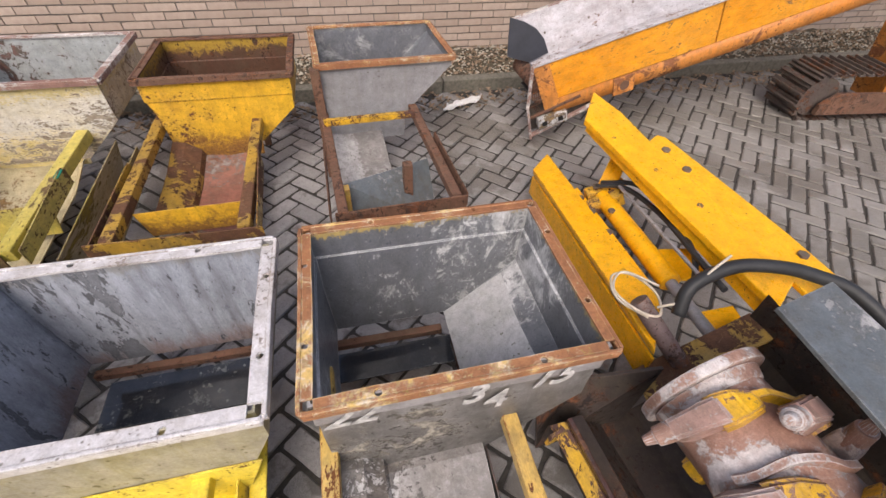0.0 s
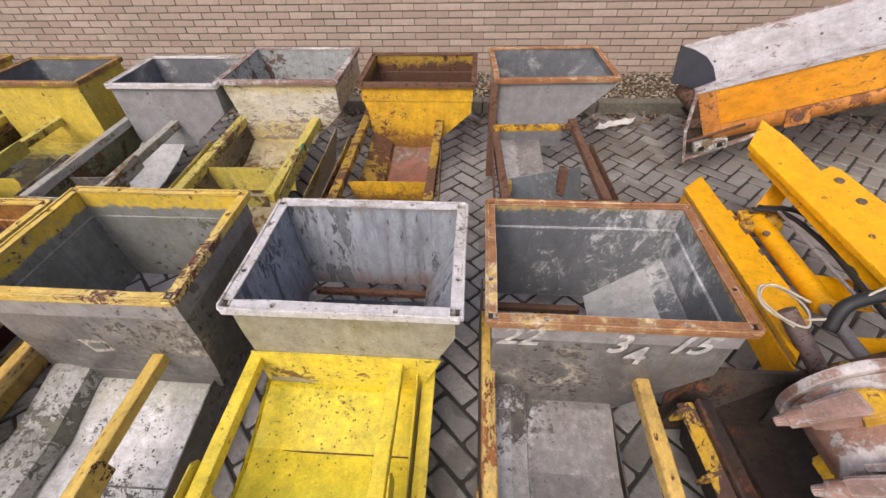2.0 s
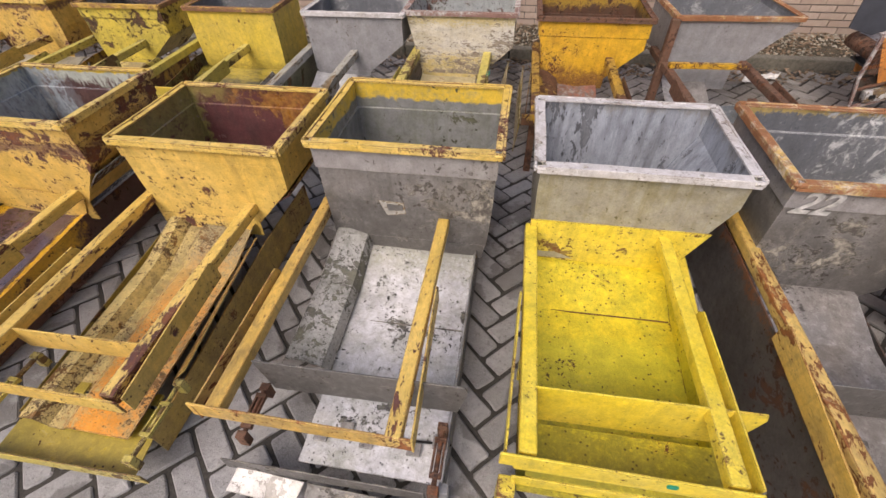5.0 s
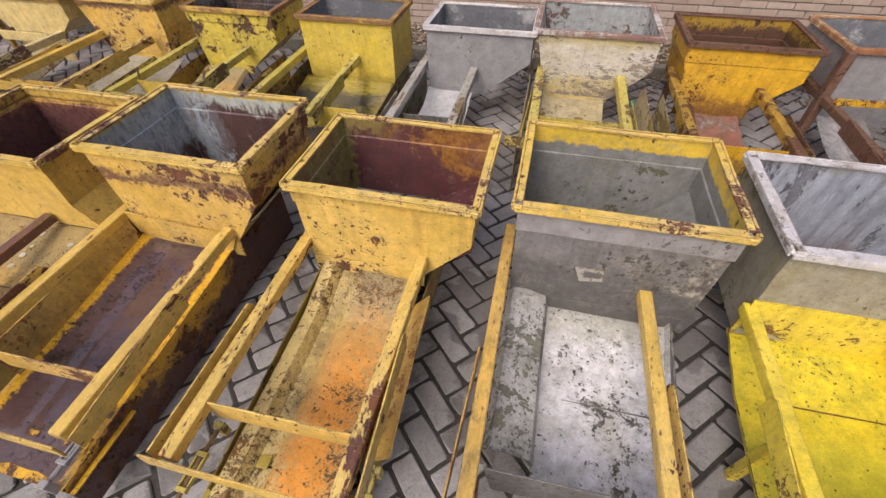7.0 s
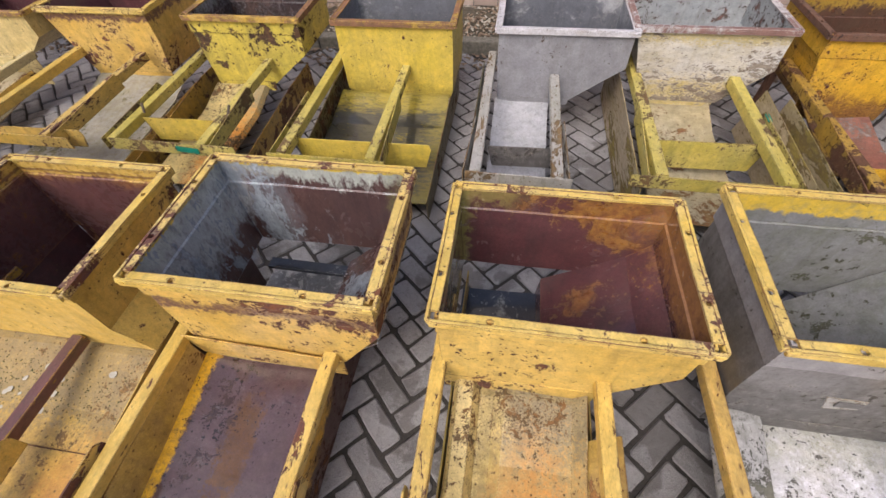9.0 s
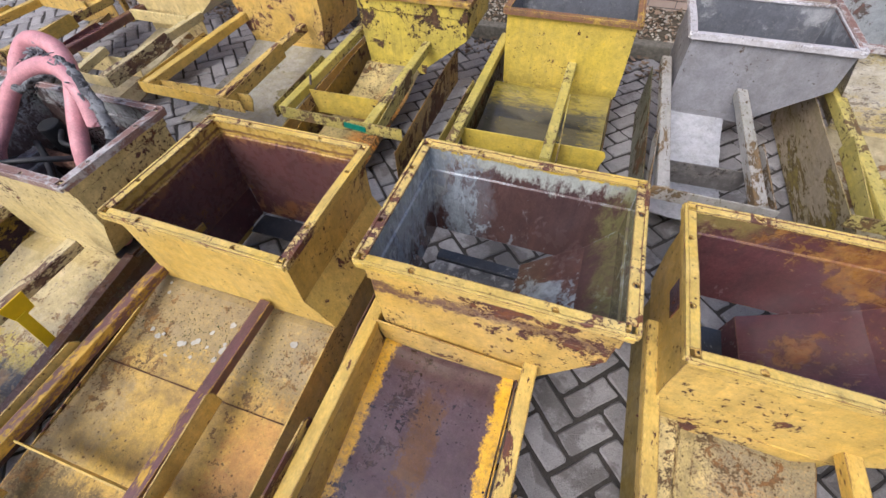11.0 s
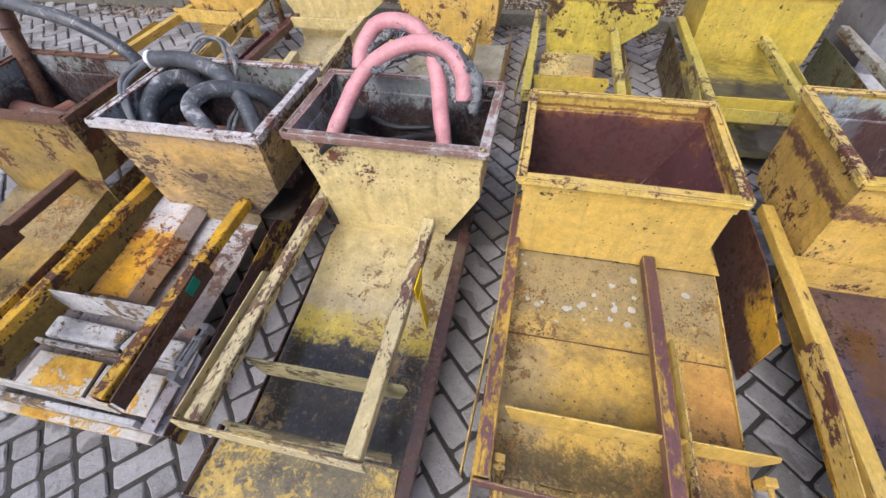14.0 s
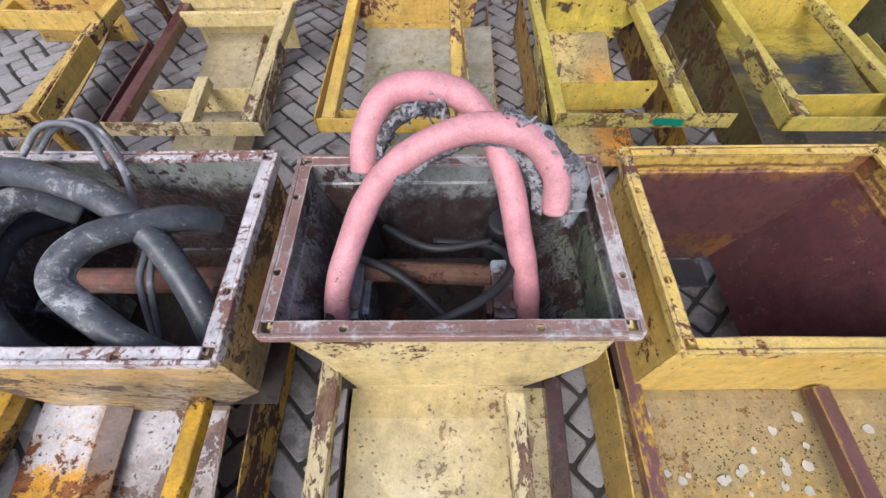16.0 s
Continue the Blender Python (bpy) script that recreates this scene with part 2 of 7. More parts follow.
M["maroon_band"] = painted("maroon_primer_below_gold", (0.12, 0.05, 0.048), (0.16, 0.078, 0.07), (0.34, 0.17, 0.05), 0.0, 7, dirt=(0.08, 0.05, 0.045), rough=0.28, pits=0.1, zones=(((0.24, 0.11, 0.045), 0.85, (("Z", 0.545, 0.57),)), ((0.64, 0.44, 0.1), 0.95, (("Z", 0.572, 0.584),)), ((0.18, 0.08, 0.04), 0.9, (("Z", 0.588, 0.592), ("Z", 0.604, 0.6)))))
M["maroon_moss"] = painted("mossy_maroon_primer", (0.115, 0.045, 0.048), (0.155, 0.066, 0.068), (0.4, 0.2, 0.05), 0.06, 7, dirt=(0.075, 0.045, 0.045), rough=0.24, puddle=0.4, pits=0.1, zones=(((0.34, 0.31, 0.1), 0.85, (("X", 0.06, 0.035),)), ((0.4, 0.2, 0.06), 0.75, (("X", 0.5, 0.66), ("Z", 0.48, 0.56))), ((0.3, 0.24, 0.08), 0.75, (("Z", 0.6, 0.65), ("X", 0.3, 0.2)))))
M["maroon_gold"] = painted("maroon_and_gold", (0.15, 0.07, 0.068), (0.19, 0.09, 0.085), (0.66, 0.42, 0.07), 0.42, 14, rust=(0.6, 0.36, 0.06), rough=0.42, stretch=(1, 0.4, 1), edge=1.0)
M["slate"] = painted("slate_inside", (0.14, 0.15, 0.17), (0.2, 0.21, 0.225), (0.6, 0.61, 0.62), 0.52, 15, rust=(0.4, 0.41, 0.42), dirt=(0.1, 0.1, 0.105), rough=0.34, stretch=(1, 1, 0.65), pits=0, edge=1.0, zones=(((0.55, 0.4, 0.1), 0.7, (("Z", 0.672, 0.685),)),))
M["slate_pale"] = painted("pale_slate_inside", (0.34, 0.37, 0.43), (0.45, 0.48, 0.54), (0.17, 0.18, 0.2), 0.46, 6, rust=(0.19, 0.2, 0.22), dirt=(0.16, 0.17, 0.19), rough=0.34, streak=0.8, grime=0.6, stretch=(1.6, 1.6, 0.55), pits=0, zones=(((0.2, 0.1, 0.06), 0.6, (("Z", 0.33, 0.26),)), ((0.24, 0.23, 0.21), 0.7, (("Z", 0.645, 0.67),))))
M["crusted"] = painted("crusted_inside", (0.1, 0.06, 0.058), (0.15, 0.078, 0.06), (0.42, 0.47, 0.52), 0.34, 8, rust=(0.24, 0.27, 0.29), dirt=(0.07, 0.042, 0.042), stretch=(1.1, 1.1, 0.5), streak=0.7, pits=0, rough=0.28, puddle=0.4, zones=(((0.5, 0.53, 0.52), 0.9, (("X", 0.1, 0.05), ("Z", 0.42, 0.5))), ((0.26, 0.3, 0.34), 0.5, (("X", 0.26, 0.18), ("X", 0.05, 0.12), ("Z", 0.68, 0.6))), ((0.46, 0.49, 0.44), 0.95, (("Z", 0.665, 0.7),)), ((0.2, 0.2, 0.08), 0.7, (("X", 0.62, 0.68), ("Z", 0.45, 0.55))), ((0.74, 0.53, 0.06), 1.0, (("Z", 0.728, 0.734),))))
M["floor_rust"] = painted("rusty_trough", (0.6, 0.46, 0.14), (0.58, 0.48, 0.25), (0.12, 0.08, 0.035), 0.3, 36, rust=(0.26, 0.13, 0.04), dirt=(0.2, 0.16, 0.08), grime=0.8, pits=1.2, zones=(((0.22, 0.19, 0.13), 0.8, (("Y", -0.24, -0.1), ("X", 0.2, 0.27))), ((0.4, 0.28, 0.12), 0.7, (("X", 0.18, 0.24), ("Y", -0.1, -0.25))), ((0.76, 0.31, 0.03), 0.95, (("Y", -0.08, -0.5), ("X", 0.2, 0.29), ("X", 0.49, 0.37))), ((0.7, 0.56, 0.23), 0.8, (("X", 0.17, 0.14),))))
# Last zone paints in the shaded recess between cross plate and end bar.
M["floor_gold"] = painted("stained_shaded_gold_floor", (0.66, 0.43, 0.08), (0.6, 0.42, 0.14), (0.2, 0.13, 0.06), 0.36, 21, rust=(0.4, 0.22, 0.06), dirt=(0.26, 0.18, 0.07), grime=0.9, pits=0.8, zones=(((0.28, 0.23, 0.13), 0.75, (("Y", -0.3, -0.2),)), ((0.5, 0.22, 0.06), 0.6, (("X", 0.58, 0.66), ("Y", -0.25, -0.4))), ((0.36, 0.31, 0.2), 0.5, (("Y", -0.34, -0.42), ("X", 0.25, 0.15))), ((0.1, 0.075, 0.03), 0.85, (("Y", -0.67, -0.71), ("Y", -0.84, -0.8)))))
M["floor_wet"] = painted("wet_brown_floor", (0.085, 0.05, 0.054), (0.115, 0.072, 0.076), (0.05, 0.03, 0.03), 0.12, 14, rough=0.16, puddle=0.95, dirt=(0.1, 0.07, 0.06), grime=0.4, rust=(0.09, 0.055, 0.035), pits=0.2, zones=(((0.12, 0.06, 0.022), 0.95, (("X", 0.195, 0.215), ("X", 0.31, 0.295), ("Y", -0.08, -0.14), ("Y", -0.41, -0.37))), ((0.74, 0.43, 0.03), 1.0, (("X", 0.07, 0.058),)), ((0.74, 0.43, 0.03), 1.0, (("X", 0.442, 0.452),))))
M["floor_grey"] = painted("stained_grey_floor", (0.42, 0.41, 0.405), (0.5, 0.49, 0.49), (0.13, 0.12, 0.11), 0.14, 9, rust=(0.2, 0.18, 0.16), dirt=(0.2, 0.185, 0.165), grime=0.7, rough=0.3, puddle=0.5, zones=(((0.17, 0.155, 0.145), 0.75, (("X", 0.165, 0.18),)),))
M["floor_sand"] = painted("sandy_floor", (0.45, 0.38, 0.22), (0.5, 0.45, 0.32), (0.3, 0.2, 0.08), 0.3, 9, dirt=(0.2, 0.17, 0.08))
M["rot"] = painted("rusted_brown", (0.14, 0.07, 0.045), (0.2, 0.1, 0.06), (0.07, 0.04, 0.03), 0.4, 10, rough=0.8)
M["plank"] = painted("mossy_pinkish_plank", (0.42, 0.33, 0.2), (0.5, 0.42, 0.3), (0.2, 0.14, 0.05), 0.4, 14, dirt=(0.26, 0.21, 0.06), grime=0.8, rust=(0.34, 0.27, 0.06), stretch=(1, 0.3, 1))
M["olive_dark"] = painted("dark_olive_side", (0.13, 0.1, 0.03), (0.2, 0.15, 0.04), (0.06, 0.045, 0.02), 0.4, 9, dirt=(0.06, 0.055, 0.02), grime=0.8, rough=0.4)
M["rot_in"] = painted("brown_inside", (0.09, 0.045, 0.03), (0.13, 0.065, 0.04), (0.05, 0.03, 0.025), 0.3, 9, rough=0.4, zones=(((0.5, 0.32, 0.04), 0.75, (("Z", 0.58, 0.62),)),))
M["orange"] = painted("orange_paint", (0.82, 0.31, 0.01), (0.84, 0.38, 0.03), (0.35, 0.2, 0.1), -0.05, 11, grime=0.35, dirt=(0.5, 0.25, 0.06), streak=0.2, rough=0.32, pits=0.3, stretch=(0.5, 1, 1))
M["orange_dull"] = painted("dull_orange_paint", (0.62, 0.22, 0.03), (0.66, 0.28, 0.07), (0.3, 0.12, 0.05), 0.2, 8, grime=0.3, rough=0.5)
M["machine"] = painted("machine_yellow", (0.95, 0.445, 0.002), (0.95, 0.475, 0.006), (0.2, 0.12, 0.05), -0.42, 16, grime=0.1, dirt=(0.4, 0.22, 0.03), streak=0.1, rough=0.32, edge=0.9, pits=0.1)
M["machine_worn"] = painted("machine_yellow_worn", (0.75, 0.42, 0.015), (0.7, 0.4, 0.05), (0.12, 0.07, 0.05), 0.5, 11, rough=0.55)
M["drum"] = painted("drum_steel", (0.32, 0.18, 0.135), (0.37, 0.23, 0.18), (0.64, 0.61, 0.61), 0.62, 7, rust=(0.54, 0.48, 0.47), rough=0.36, pits=0.1, dirt=(0.14, 0.08, 0.06))
# Dark steel, and the near-black stand-in for shaded recesses, openings and bin bottoms.
M["darkbox"] = painted("dark_steel_and_shade", (0.03, 0.022, 0.02), (0.045, 0.034, 0.03), (0.02, 0.015, 0.014), 0.3, 9, rough=0.6)
M["bluegrey"] = painted("blue_grey_plate", (0.11, 0.13, 0.145), (0.14, 0.16, 0.175), (0.4, 0.41, 0.42), 0.1, 7, rust=(0.4, 0.4, 0.4), rough=0.5)


def plain(name, col, rough=0.6, vary=0.25, scale=30.0, metal=0.0, relief=0.2):
    m, t, b = material(name)
    vec = coords(t)
    fac = noise_at(t, vec, scale, 7, 0.65)
    wide = noise_at(t, vec, scale * 0.12, 4)
    c = mix(t, ramp(t, fac, 0.3, 0.7), tuple(v * (1 - vary) for v in col), tuple(min(1, v * (1 + vary)) for v in col))
    c = mix(t, ramp(t, wide, 0.35, 0.7, 0, 0.35), c, tuple(v * 0.6 for v in col))
    t.links.new(c, b.inputs["Base Color"])
    b.inputs["Roughness"].default_value, b.inputs["Metallic"].default_value = rough, metal
    bump(t, b, fac, relief, 0.002)
    return m


M["rubber"] = plain("black_rubber", (0.025, 0.026, 0.028), 0.55)
M["hose_grey"] = painted("dusty_black_hose", (0.05, 0.057, 0.068), (0.105, 0.113, 0.126), (0.42, 0.43, 0.44), 0.14, 17, rust=(0.36, 0.36, 0.37), rough=0.34, dirt=(0.2, 0.2, 0.2), grime=0.3, edge=0)
M["hose_thin"] = painted("dusty_grey_thin_hose", (0.14, 0.145, 0.155), (0.22, 0.225, 0.235), (0.45, 0.46, 0.47), 0.1, 20, rust=(0.36, 0.36, 0.37), rough=0.45, dirt=(0.24, 0.24, 0.24), grime=0.3, edge=0)
M["hose_pink"] = painted("pink_hose", (0.62, 0.28, 0.3), (0.7, 0.37, 0.39), (0.5, 0.18, 0.19), -0.2, 14, dirt=(0.5, 0.26, 0.27), grime=0.2, rough=0.5, pits=0.0, rust=(0.4, 0.18, 0.18))
M["fibre"] = painted("frayed_fabric", (0.2, 0.21, 0.225), (0.42, 0.43, 0.44), (0.05, 0.05, 0.055), 0.6, 30, rust=(0.12, 0.12, 0.13), dirt=(0.1, 0.1, 0.11), rough=0.9, edge=0)
M["rope"] = plain("pale_rope", (0.62, 0.55, 0.45), 0.8)
M["bolt"] = plain("bolt_steel", (0.13, 0.1, 0.08), 0.6)
# Near-black for bars and boxes that stand in for shaded gaps and slots.
M["hole"] = plain("gap_shade_black", (0.012, 0.011, 0.01), 0.9)
M["chalk"] = plain("white_chalk", (0.5, 0.495, 0.49), 0.9, 0.5, 34)
M["white"] = plain("white_plastic", (0.75, 0.74, 0.73), 0.5, 0.1)
M["teal"] = plain("teal_paint", (0.01, 0.25, 0.17), 0.5, 0.2)
M["tag_yellow"] = plain("yellow_plastic", (0.8, 0.55, 0.005), 0.4, 0.1)
M["lichen"] = plain("pale_lichen", (0.55, 0.54, 0.47), 0.95, 0.2)
M["moss"] = plain("moss", (0.06, 0.075, 0.02), 0.95, 0.5, 40, relief=0.6)
M["red"] = plain("red_paint", (0.35, 0.02, 0.015), 0.5)


def paver_material():
    m, t, b = material("concrete_paver")
    tc, info = node(t, "TexCoord"), node(t, "NewGeometry")
    vec = tc.outputs["Object"]
    rnd = times(t, info.outputs["Random Per Island"], node(t, "ObjectInfo").outputs["Random"], "ADD")
    frac = times(t, rnd, 1.0, "MODULO")
    fine, mid, wide = noise_at(t, vec, 260, 4, 0.7), noise_at(t, vec, 26, 8, 0.7), noise_at(t, vec, 1.4, 5)
    col = mix(t, frac, (0.245, 0.24, 0.24), (0.46, 0.454, 0.458))
    col = mix(t, ramp(t, mid, 0.38, 0.66, 0, 0.6), col, (0.2, 0.188, 0.18))
    col = mix(t, ramp(t, fine, 0.4, 0.66, 0, 0.5), col, (0.56, 0.55, 0.545))
    col = mix(t, ramp(t, noise_at(t, vec, 70, 6, 0.7), 0.56, 0.68, 0, 0.6), col, (0.1, 0.09, 0.08))
    sep = node(t, "SeparateXYZ")
    t.links.new(node(t, "NewGeometry").outputs["Position"], sep.inputs[0])
    damp = times(t, times(t, wide, times(t, noise_at(t, vec, 9, 6, 0.7), 0.35), "ADD"), ramp(t, sep.outputs[0], 0.6, 2.2, 0, 0.045), "ADD")
    col = mix(t, ramp(t, damp, 0.7, 0.735, 0, 0.62), col, (0.11, 0.1, 0.092))
    col = mix(t, ramp(t, times(t, sep.outputs[0], times(t, wide, 1.6), "ADD"), 0.6, 2.4, 0, 0.5), col, (0.19, 0.172, 0.138))
    t.links.new(col, b.inputs["Base Color"])
    t.links.new(ramp(t, damp, 0.69, 0.74, 0.6, 0.28), b.inputs["Roughness"])
    bump(t, b, times(t, fine, times(t, mid, 2.0), "ADD"), 0.8, 0.005)
    return m


def wall_brick_material():
    m, t, b = material("pale_brick")
    tc, info = node(t, "TexCoord"), node(t, "NewGeometry")
    vec = tc.outputs["Object"]
    rnd = times(t, info.outputs["Random Per Island"], node(t, "ObjectInfo").outputs["Random"], "ADD")
    frac = times(t, rnd, 1.0, "MODULO")
    fine, mid, wide = noise_at(t, vec, 150, 5, 0.7), noise_at(t, vec, 18, 7), noise_at(t, vec, 0.8, 4)
    col = mix(t, frac, (0.36, 0.285, 0.235), (0.47, 0.385, 0.325))
    col = mix(t, ramp(t, mid, 0.4, 0.7, 0, 0.4), col, (0.3, 0.225, 0.185))
    col = mix(t, ramp(t, wide, 0.5, 0.7, 0, 0.4), col, (0.26, 0.22, 0.19))
    t.links.new(col, b.inputs["Base Color"])
    b.inputs["Roughness"].default_value = 0.9
    bump(t, b, times(t, fine, mid, "ADD"), 0.4, 0.003)
    return m


M["paver"], M["wall_brick"] = paver_material(), wall_brick_material()
M["joint"] = plain("sand_joint", (0.055, 0.05, 0.044), 0.9, 0.45, 90, relief=0.7)
M["mortar"] = plain("mortar", (0.2, 0.18, 0.165), 0.95, 0.25, 80, relief=0.5)
M["kerb"] = plain("kerb_concrete", (0.17, 0.16, 0.13), 0.9, 0.4, 40, relief=0.5)
M["soil"] = plain("leaf_litter_soil", (0.09, 0.075, 0.05), 0.95, 0.6, 45, relief=0.9)
M["leaf"] = plain("dry_leaf", (0.3, 0.22, 0.15), 0.85, 0.5, 8)
M["stone"] = plain("pale_pebble", (0.42, 0.39, 0.32), 0.85, 0.4, 8)
M["galv_stain"] = painted("stained_zinc", (0.33, 0.315, 0.26), (0.42, 0.4, 0.34), (0.25, 0.23, 0.12), 0.25, 7, rust=(0.3, 0.27, 0.13), dirt=(0.25, 0.22, 0.1), grime=0.6, streak=0.7, rough=0.42)
M["grey_in"] = painted("grey_inside", (0.215, 0.22, 0.222), (0.29, 0.295, 0.297), (0.12, 0.12, 0.08), 0.0, 6, rust=(0.15, 0.15, 0.09), dirt=(0.15, 0.16, 0.11), grime=0.6, streak=0.6, pits=0, zones=(((0.68, 0.48, 0.06), 1.0, (("Z", 0.655, 0.665),)),))
M["floor_moss"] = painted("mossy_zinc", (0.38, 0.375, 0.35), (0.6, 0.595, 0.585), (0.15, 0.145, 0.12), 0.4, 17, rust=(0.19, 0.19, 0.14), dirt=(0.17, 0.17, 0.13), grime=0.9, rough=0.4, pits=0.6)
M["floor_zinc"] = painted("white_zinc_floor", (0.62, 0.62, 0.65), (0.78, 0.78, 0.81), (0.06, 0.055, 0.05), 0.14, 15, rust=(0.2, 0.19, 0.15), dirt=(0.3, 0.3, 0.24), grime=0.75, rough=0.25, pits=0.45, puddle=0.4, zones=(((0.32, 0.32, 0.22), 0.6, (("Y", -0.16, -0.02),)), ((0.4, 0.39, 0.36), 0.5, (("X", 0.26, 0.2),))))
M["zinc_white"] = painted("pale_zinc_floor", (0.46, 0.465, 0.48), (0.54, 0.545, 0.56), (0.25, 0.25, 0.2), -0.25, 7, rust=(0.3, 0.3, 0.22), dirt=(0.3, 0.3, 0.26), grime=0.3, rough=0.28, pits=0.05)
# Olive side plate; the shade it stands in is darkened into the colour.
M["olive"] = painted("shaded_olive_side", (0.33, 0.235, 0.04), (0.38, 0.28, 0.06), (0.1, 0.06, 0.03), 0.1, 9, dirt=(0.14, 0.12, 0.035), grime=0.6)
M["rust_gold"] = painted("rust_and_gold", (0.72, 0.42, 0.02), (0.66, 0.38, 0.04), (0.085, 0.04, 0.032), 0.8, 15, rust=(0.2, 0.08, 0.02), edge=0.8)
M["black_gold"] = painted("black_and_gold", (0.66, 0.4, 0.03), (0.62, 0.38, 0.05), (0.085, 0.045, 0.042), 0.95, 12, rust=(0.12, 0.06, 0.045), stretch=(1, 0.5, 1))
M["rot_gold"] = painted("brown_and_gold", (0.5, 0.3, 0.04), (0.4, 0.26, 0.05), (0.12, 0.055, 0.03), 0.75, 9, rust=(0.16, 0.08, 0.04))
M["rot_dark"] = painted("dark_maroon_side", (0.1, 0.045, 0.038), (0.13, 0.062, 0.05), (0.07, 0.032, 0.026), 0.35, 8, rough=0.5, rust=(0.2, 0.09, 0.03))
M["sill_dark"] = painted("dark_maroon_sill", (0.05, 0.024, 0.02), (0.085, 0.042, 0.033), (0.03, 0.016, 0.014), 0.3, 9, rough=0.28, rust=(0.16, 0.07, 0.03), grime=0.3, puddle=0.4)
M["maroon_peel"] = painted("maroon_plate_with_gold_left", (0.085, 0.038, 0.034), (0.12, 0.056, 0.047), (0.06, 0.028, 0.024), 0.3, 8, rough=0.42, rust=(0.22, 0.09, 0.03), zones=(((0.68, 0.4, 0.04), 1.0, (("Z", 0.165, 0.185), ("Y", -0.02, -0.1))), ((0.62, 0.36, 0.04), 0.9, (("Z", 0.11, 0.14), ("Y", -0.2, -0.3), ("Y", -0.6, -0.45)))))
M["wet_green"] = painted("wet_mossy_floor", (0.05, 0.05, 0.045), (0.085, 0.083, 0.072), (0.34, 0.28, 0.04), 0.16, 9, rust=(0.24, 0.2, 0.03), dirt=(0.05, 0.052, 0.035), rough=0.1, puddle=0.7, stretch=(0.5, 1.3, 1), zones=(((0.46, 0.36, 0.05), 0.8, (("Y", -0.17, -0.08),)), ((0.24, 0.2, 0.05), 0.7, (("X", 0.55, 0.66),))))
M["floor_dirt"] = painted("dirty_cream_floor", (0.56, 0.45, 0.2), (0.58, 0.5, 0.28), (0.24, 0.15, 0.07), 0.2, 15, rust=(0.34, 0.22, 0.08), dirt=(0.38, 0.31, 0.15), grime=0.6, pits=0.6, rough=0.34, puddle=0.5, zones=(((0.42, 0.36, 0.24), 0.6, (("Y", -0.2, -0.26),)), ((0.48, 0.37, 0.05), 0.9, (("Y", -0.3, -0.35), ("Y", -0.5, -0.42))), ((0.045, 0.04, 0.036), 0.97, (("Y", -0.4, -0.45),)), ((0.04, 0.036, 0.033), 0.9, (("Y", -0.44, -0.48),))))
# Lower walls: maroon below the crust, with the bins' inner shade in the colour.
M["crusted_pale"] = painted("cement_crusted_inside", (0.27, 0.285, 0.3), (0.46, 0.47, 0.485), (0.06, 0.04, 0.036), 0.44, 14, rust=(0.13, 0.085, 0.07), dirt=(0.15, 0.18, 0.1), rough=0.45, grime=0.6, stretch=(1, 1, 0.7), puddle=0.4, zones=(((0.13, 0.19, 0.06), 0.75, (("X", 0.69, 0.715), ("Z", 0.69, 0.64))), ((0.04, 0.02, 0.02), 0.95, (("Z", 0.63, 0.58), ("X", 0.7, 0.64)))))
M["pink_rim"] = painted("faded_maroon_rim", (0.24, 0.135, 0.11), (0.32, 0.2, 0.17), (0.6, 0.57, 0.55), 0.46, 14, rust=(0.5, 0.46, 0.44), dirt=(0.15, 0.09, 0.07), rough=0.7)
M["white_rust_rim"] = painted("cement_white_rim", (0.66, 0.63, 0.63), (0.74, 0.72, 0.72), (0.22, 0.11, 0.085), 0.42, 18, rust=(0.3, 0.17, 0.13), rough=0.6)
M["white_crust"] = painted("white_crusted_steel", (0.5, 0.5, 0.5), (0.6, 0.6, 0.6), (0.14, 0.1, 0.07), 0.5, 10, rust=(0.3, 0.2, 0.08), rough=0.7)
M["orange_peel"] = painted("peeling_orange", (0.74, 0.38, 0.015), (0.7, 0.36, 0.03), (0.15, 0.06, 0.03), 0.42, 15, rust=(0.38, 0.14, 0.03), rough=0.35, zones=(((0.62, 0.62, 0.63), 1.0, (("Y", -0.16, -0.12),)), ((0.35, 0.26, 0.2), 0.8, (("X", 0.225, 0.235),))))
M["flaking"] = painted("flaking_orange", (0.64, 0.42, 0.14), (0.64, 0.47, 0.24), (0.14, 0.09, 0.06), 0.6, 15, rust=(0.2, 0.15, 0.1), dirt=(0.2, 0.15, 0.1), grime=0.7, stretch=(0.7, 1, 1.2), zones=(((0.15, 0.12, 0.07), 0.85, (("Z", 0.56, 0.5), ("X", 0.2, 0.35))), ((0.4, 0.3, 0.24), 0.6, (("Z", 0.62, 0.68),))))
M["sour_dirty"] = painted("dirty_dull_yellow", (0.42, 0.28, 0.06), (0.38, 0.27, 0.1), (0.12, 0.06, 0.04), 0.4, 9, dirt=(0.15, 0.12, 0.06), grime=0.7)
M["red_rust"] = painted("red_rust_iron", (0.26, 0.1, 0.07), (0.32, 0.15, 0.11), (0.3, 0.27, 0.25), 0.36, 10, rough=0.75)
M["rust_rim2"] = painted("brown_gold_rim", (0.25, 0.12, 0.06), (0.3, 0.16, 0.07), (0.55, 0.36, 0.06), 0.5, 14, rust=(0.5, 0.34, 0.1), rough=0.75)
M["slate_mid"] = painted("mid_slate_inside", (0.14, 0.15, 0.17), (0.19, 0.2, 0.22), (0.4, 0.41, 0.42), 0.28, 7, rust=(0.3, 0.31, 0.32), dirt=(0.1, 0.1, 0.11), rough=0.4)
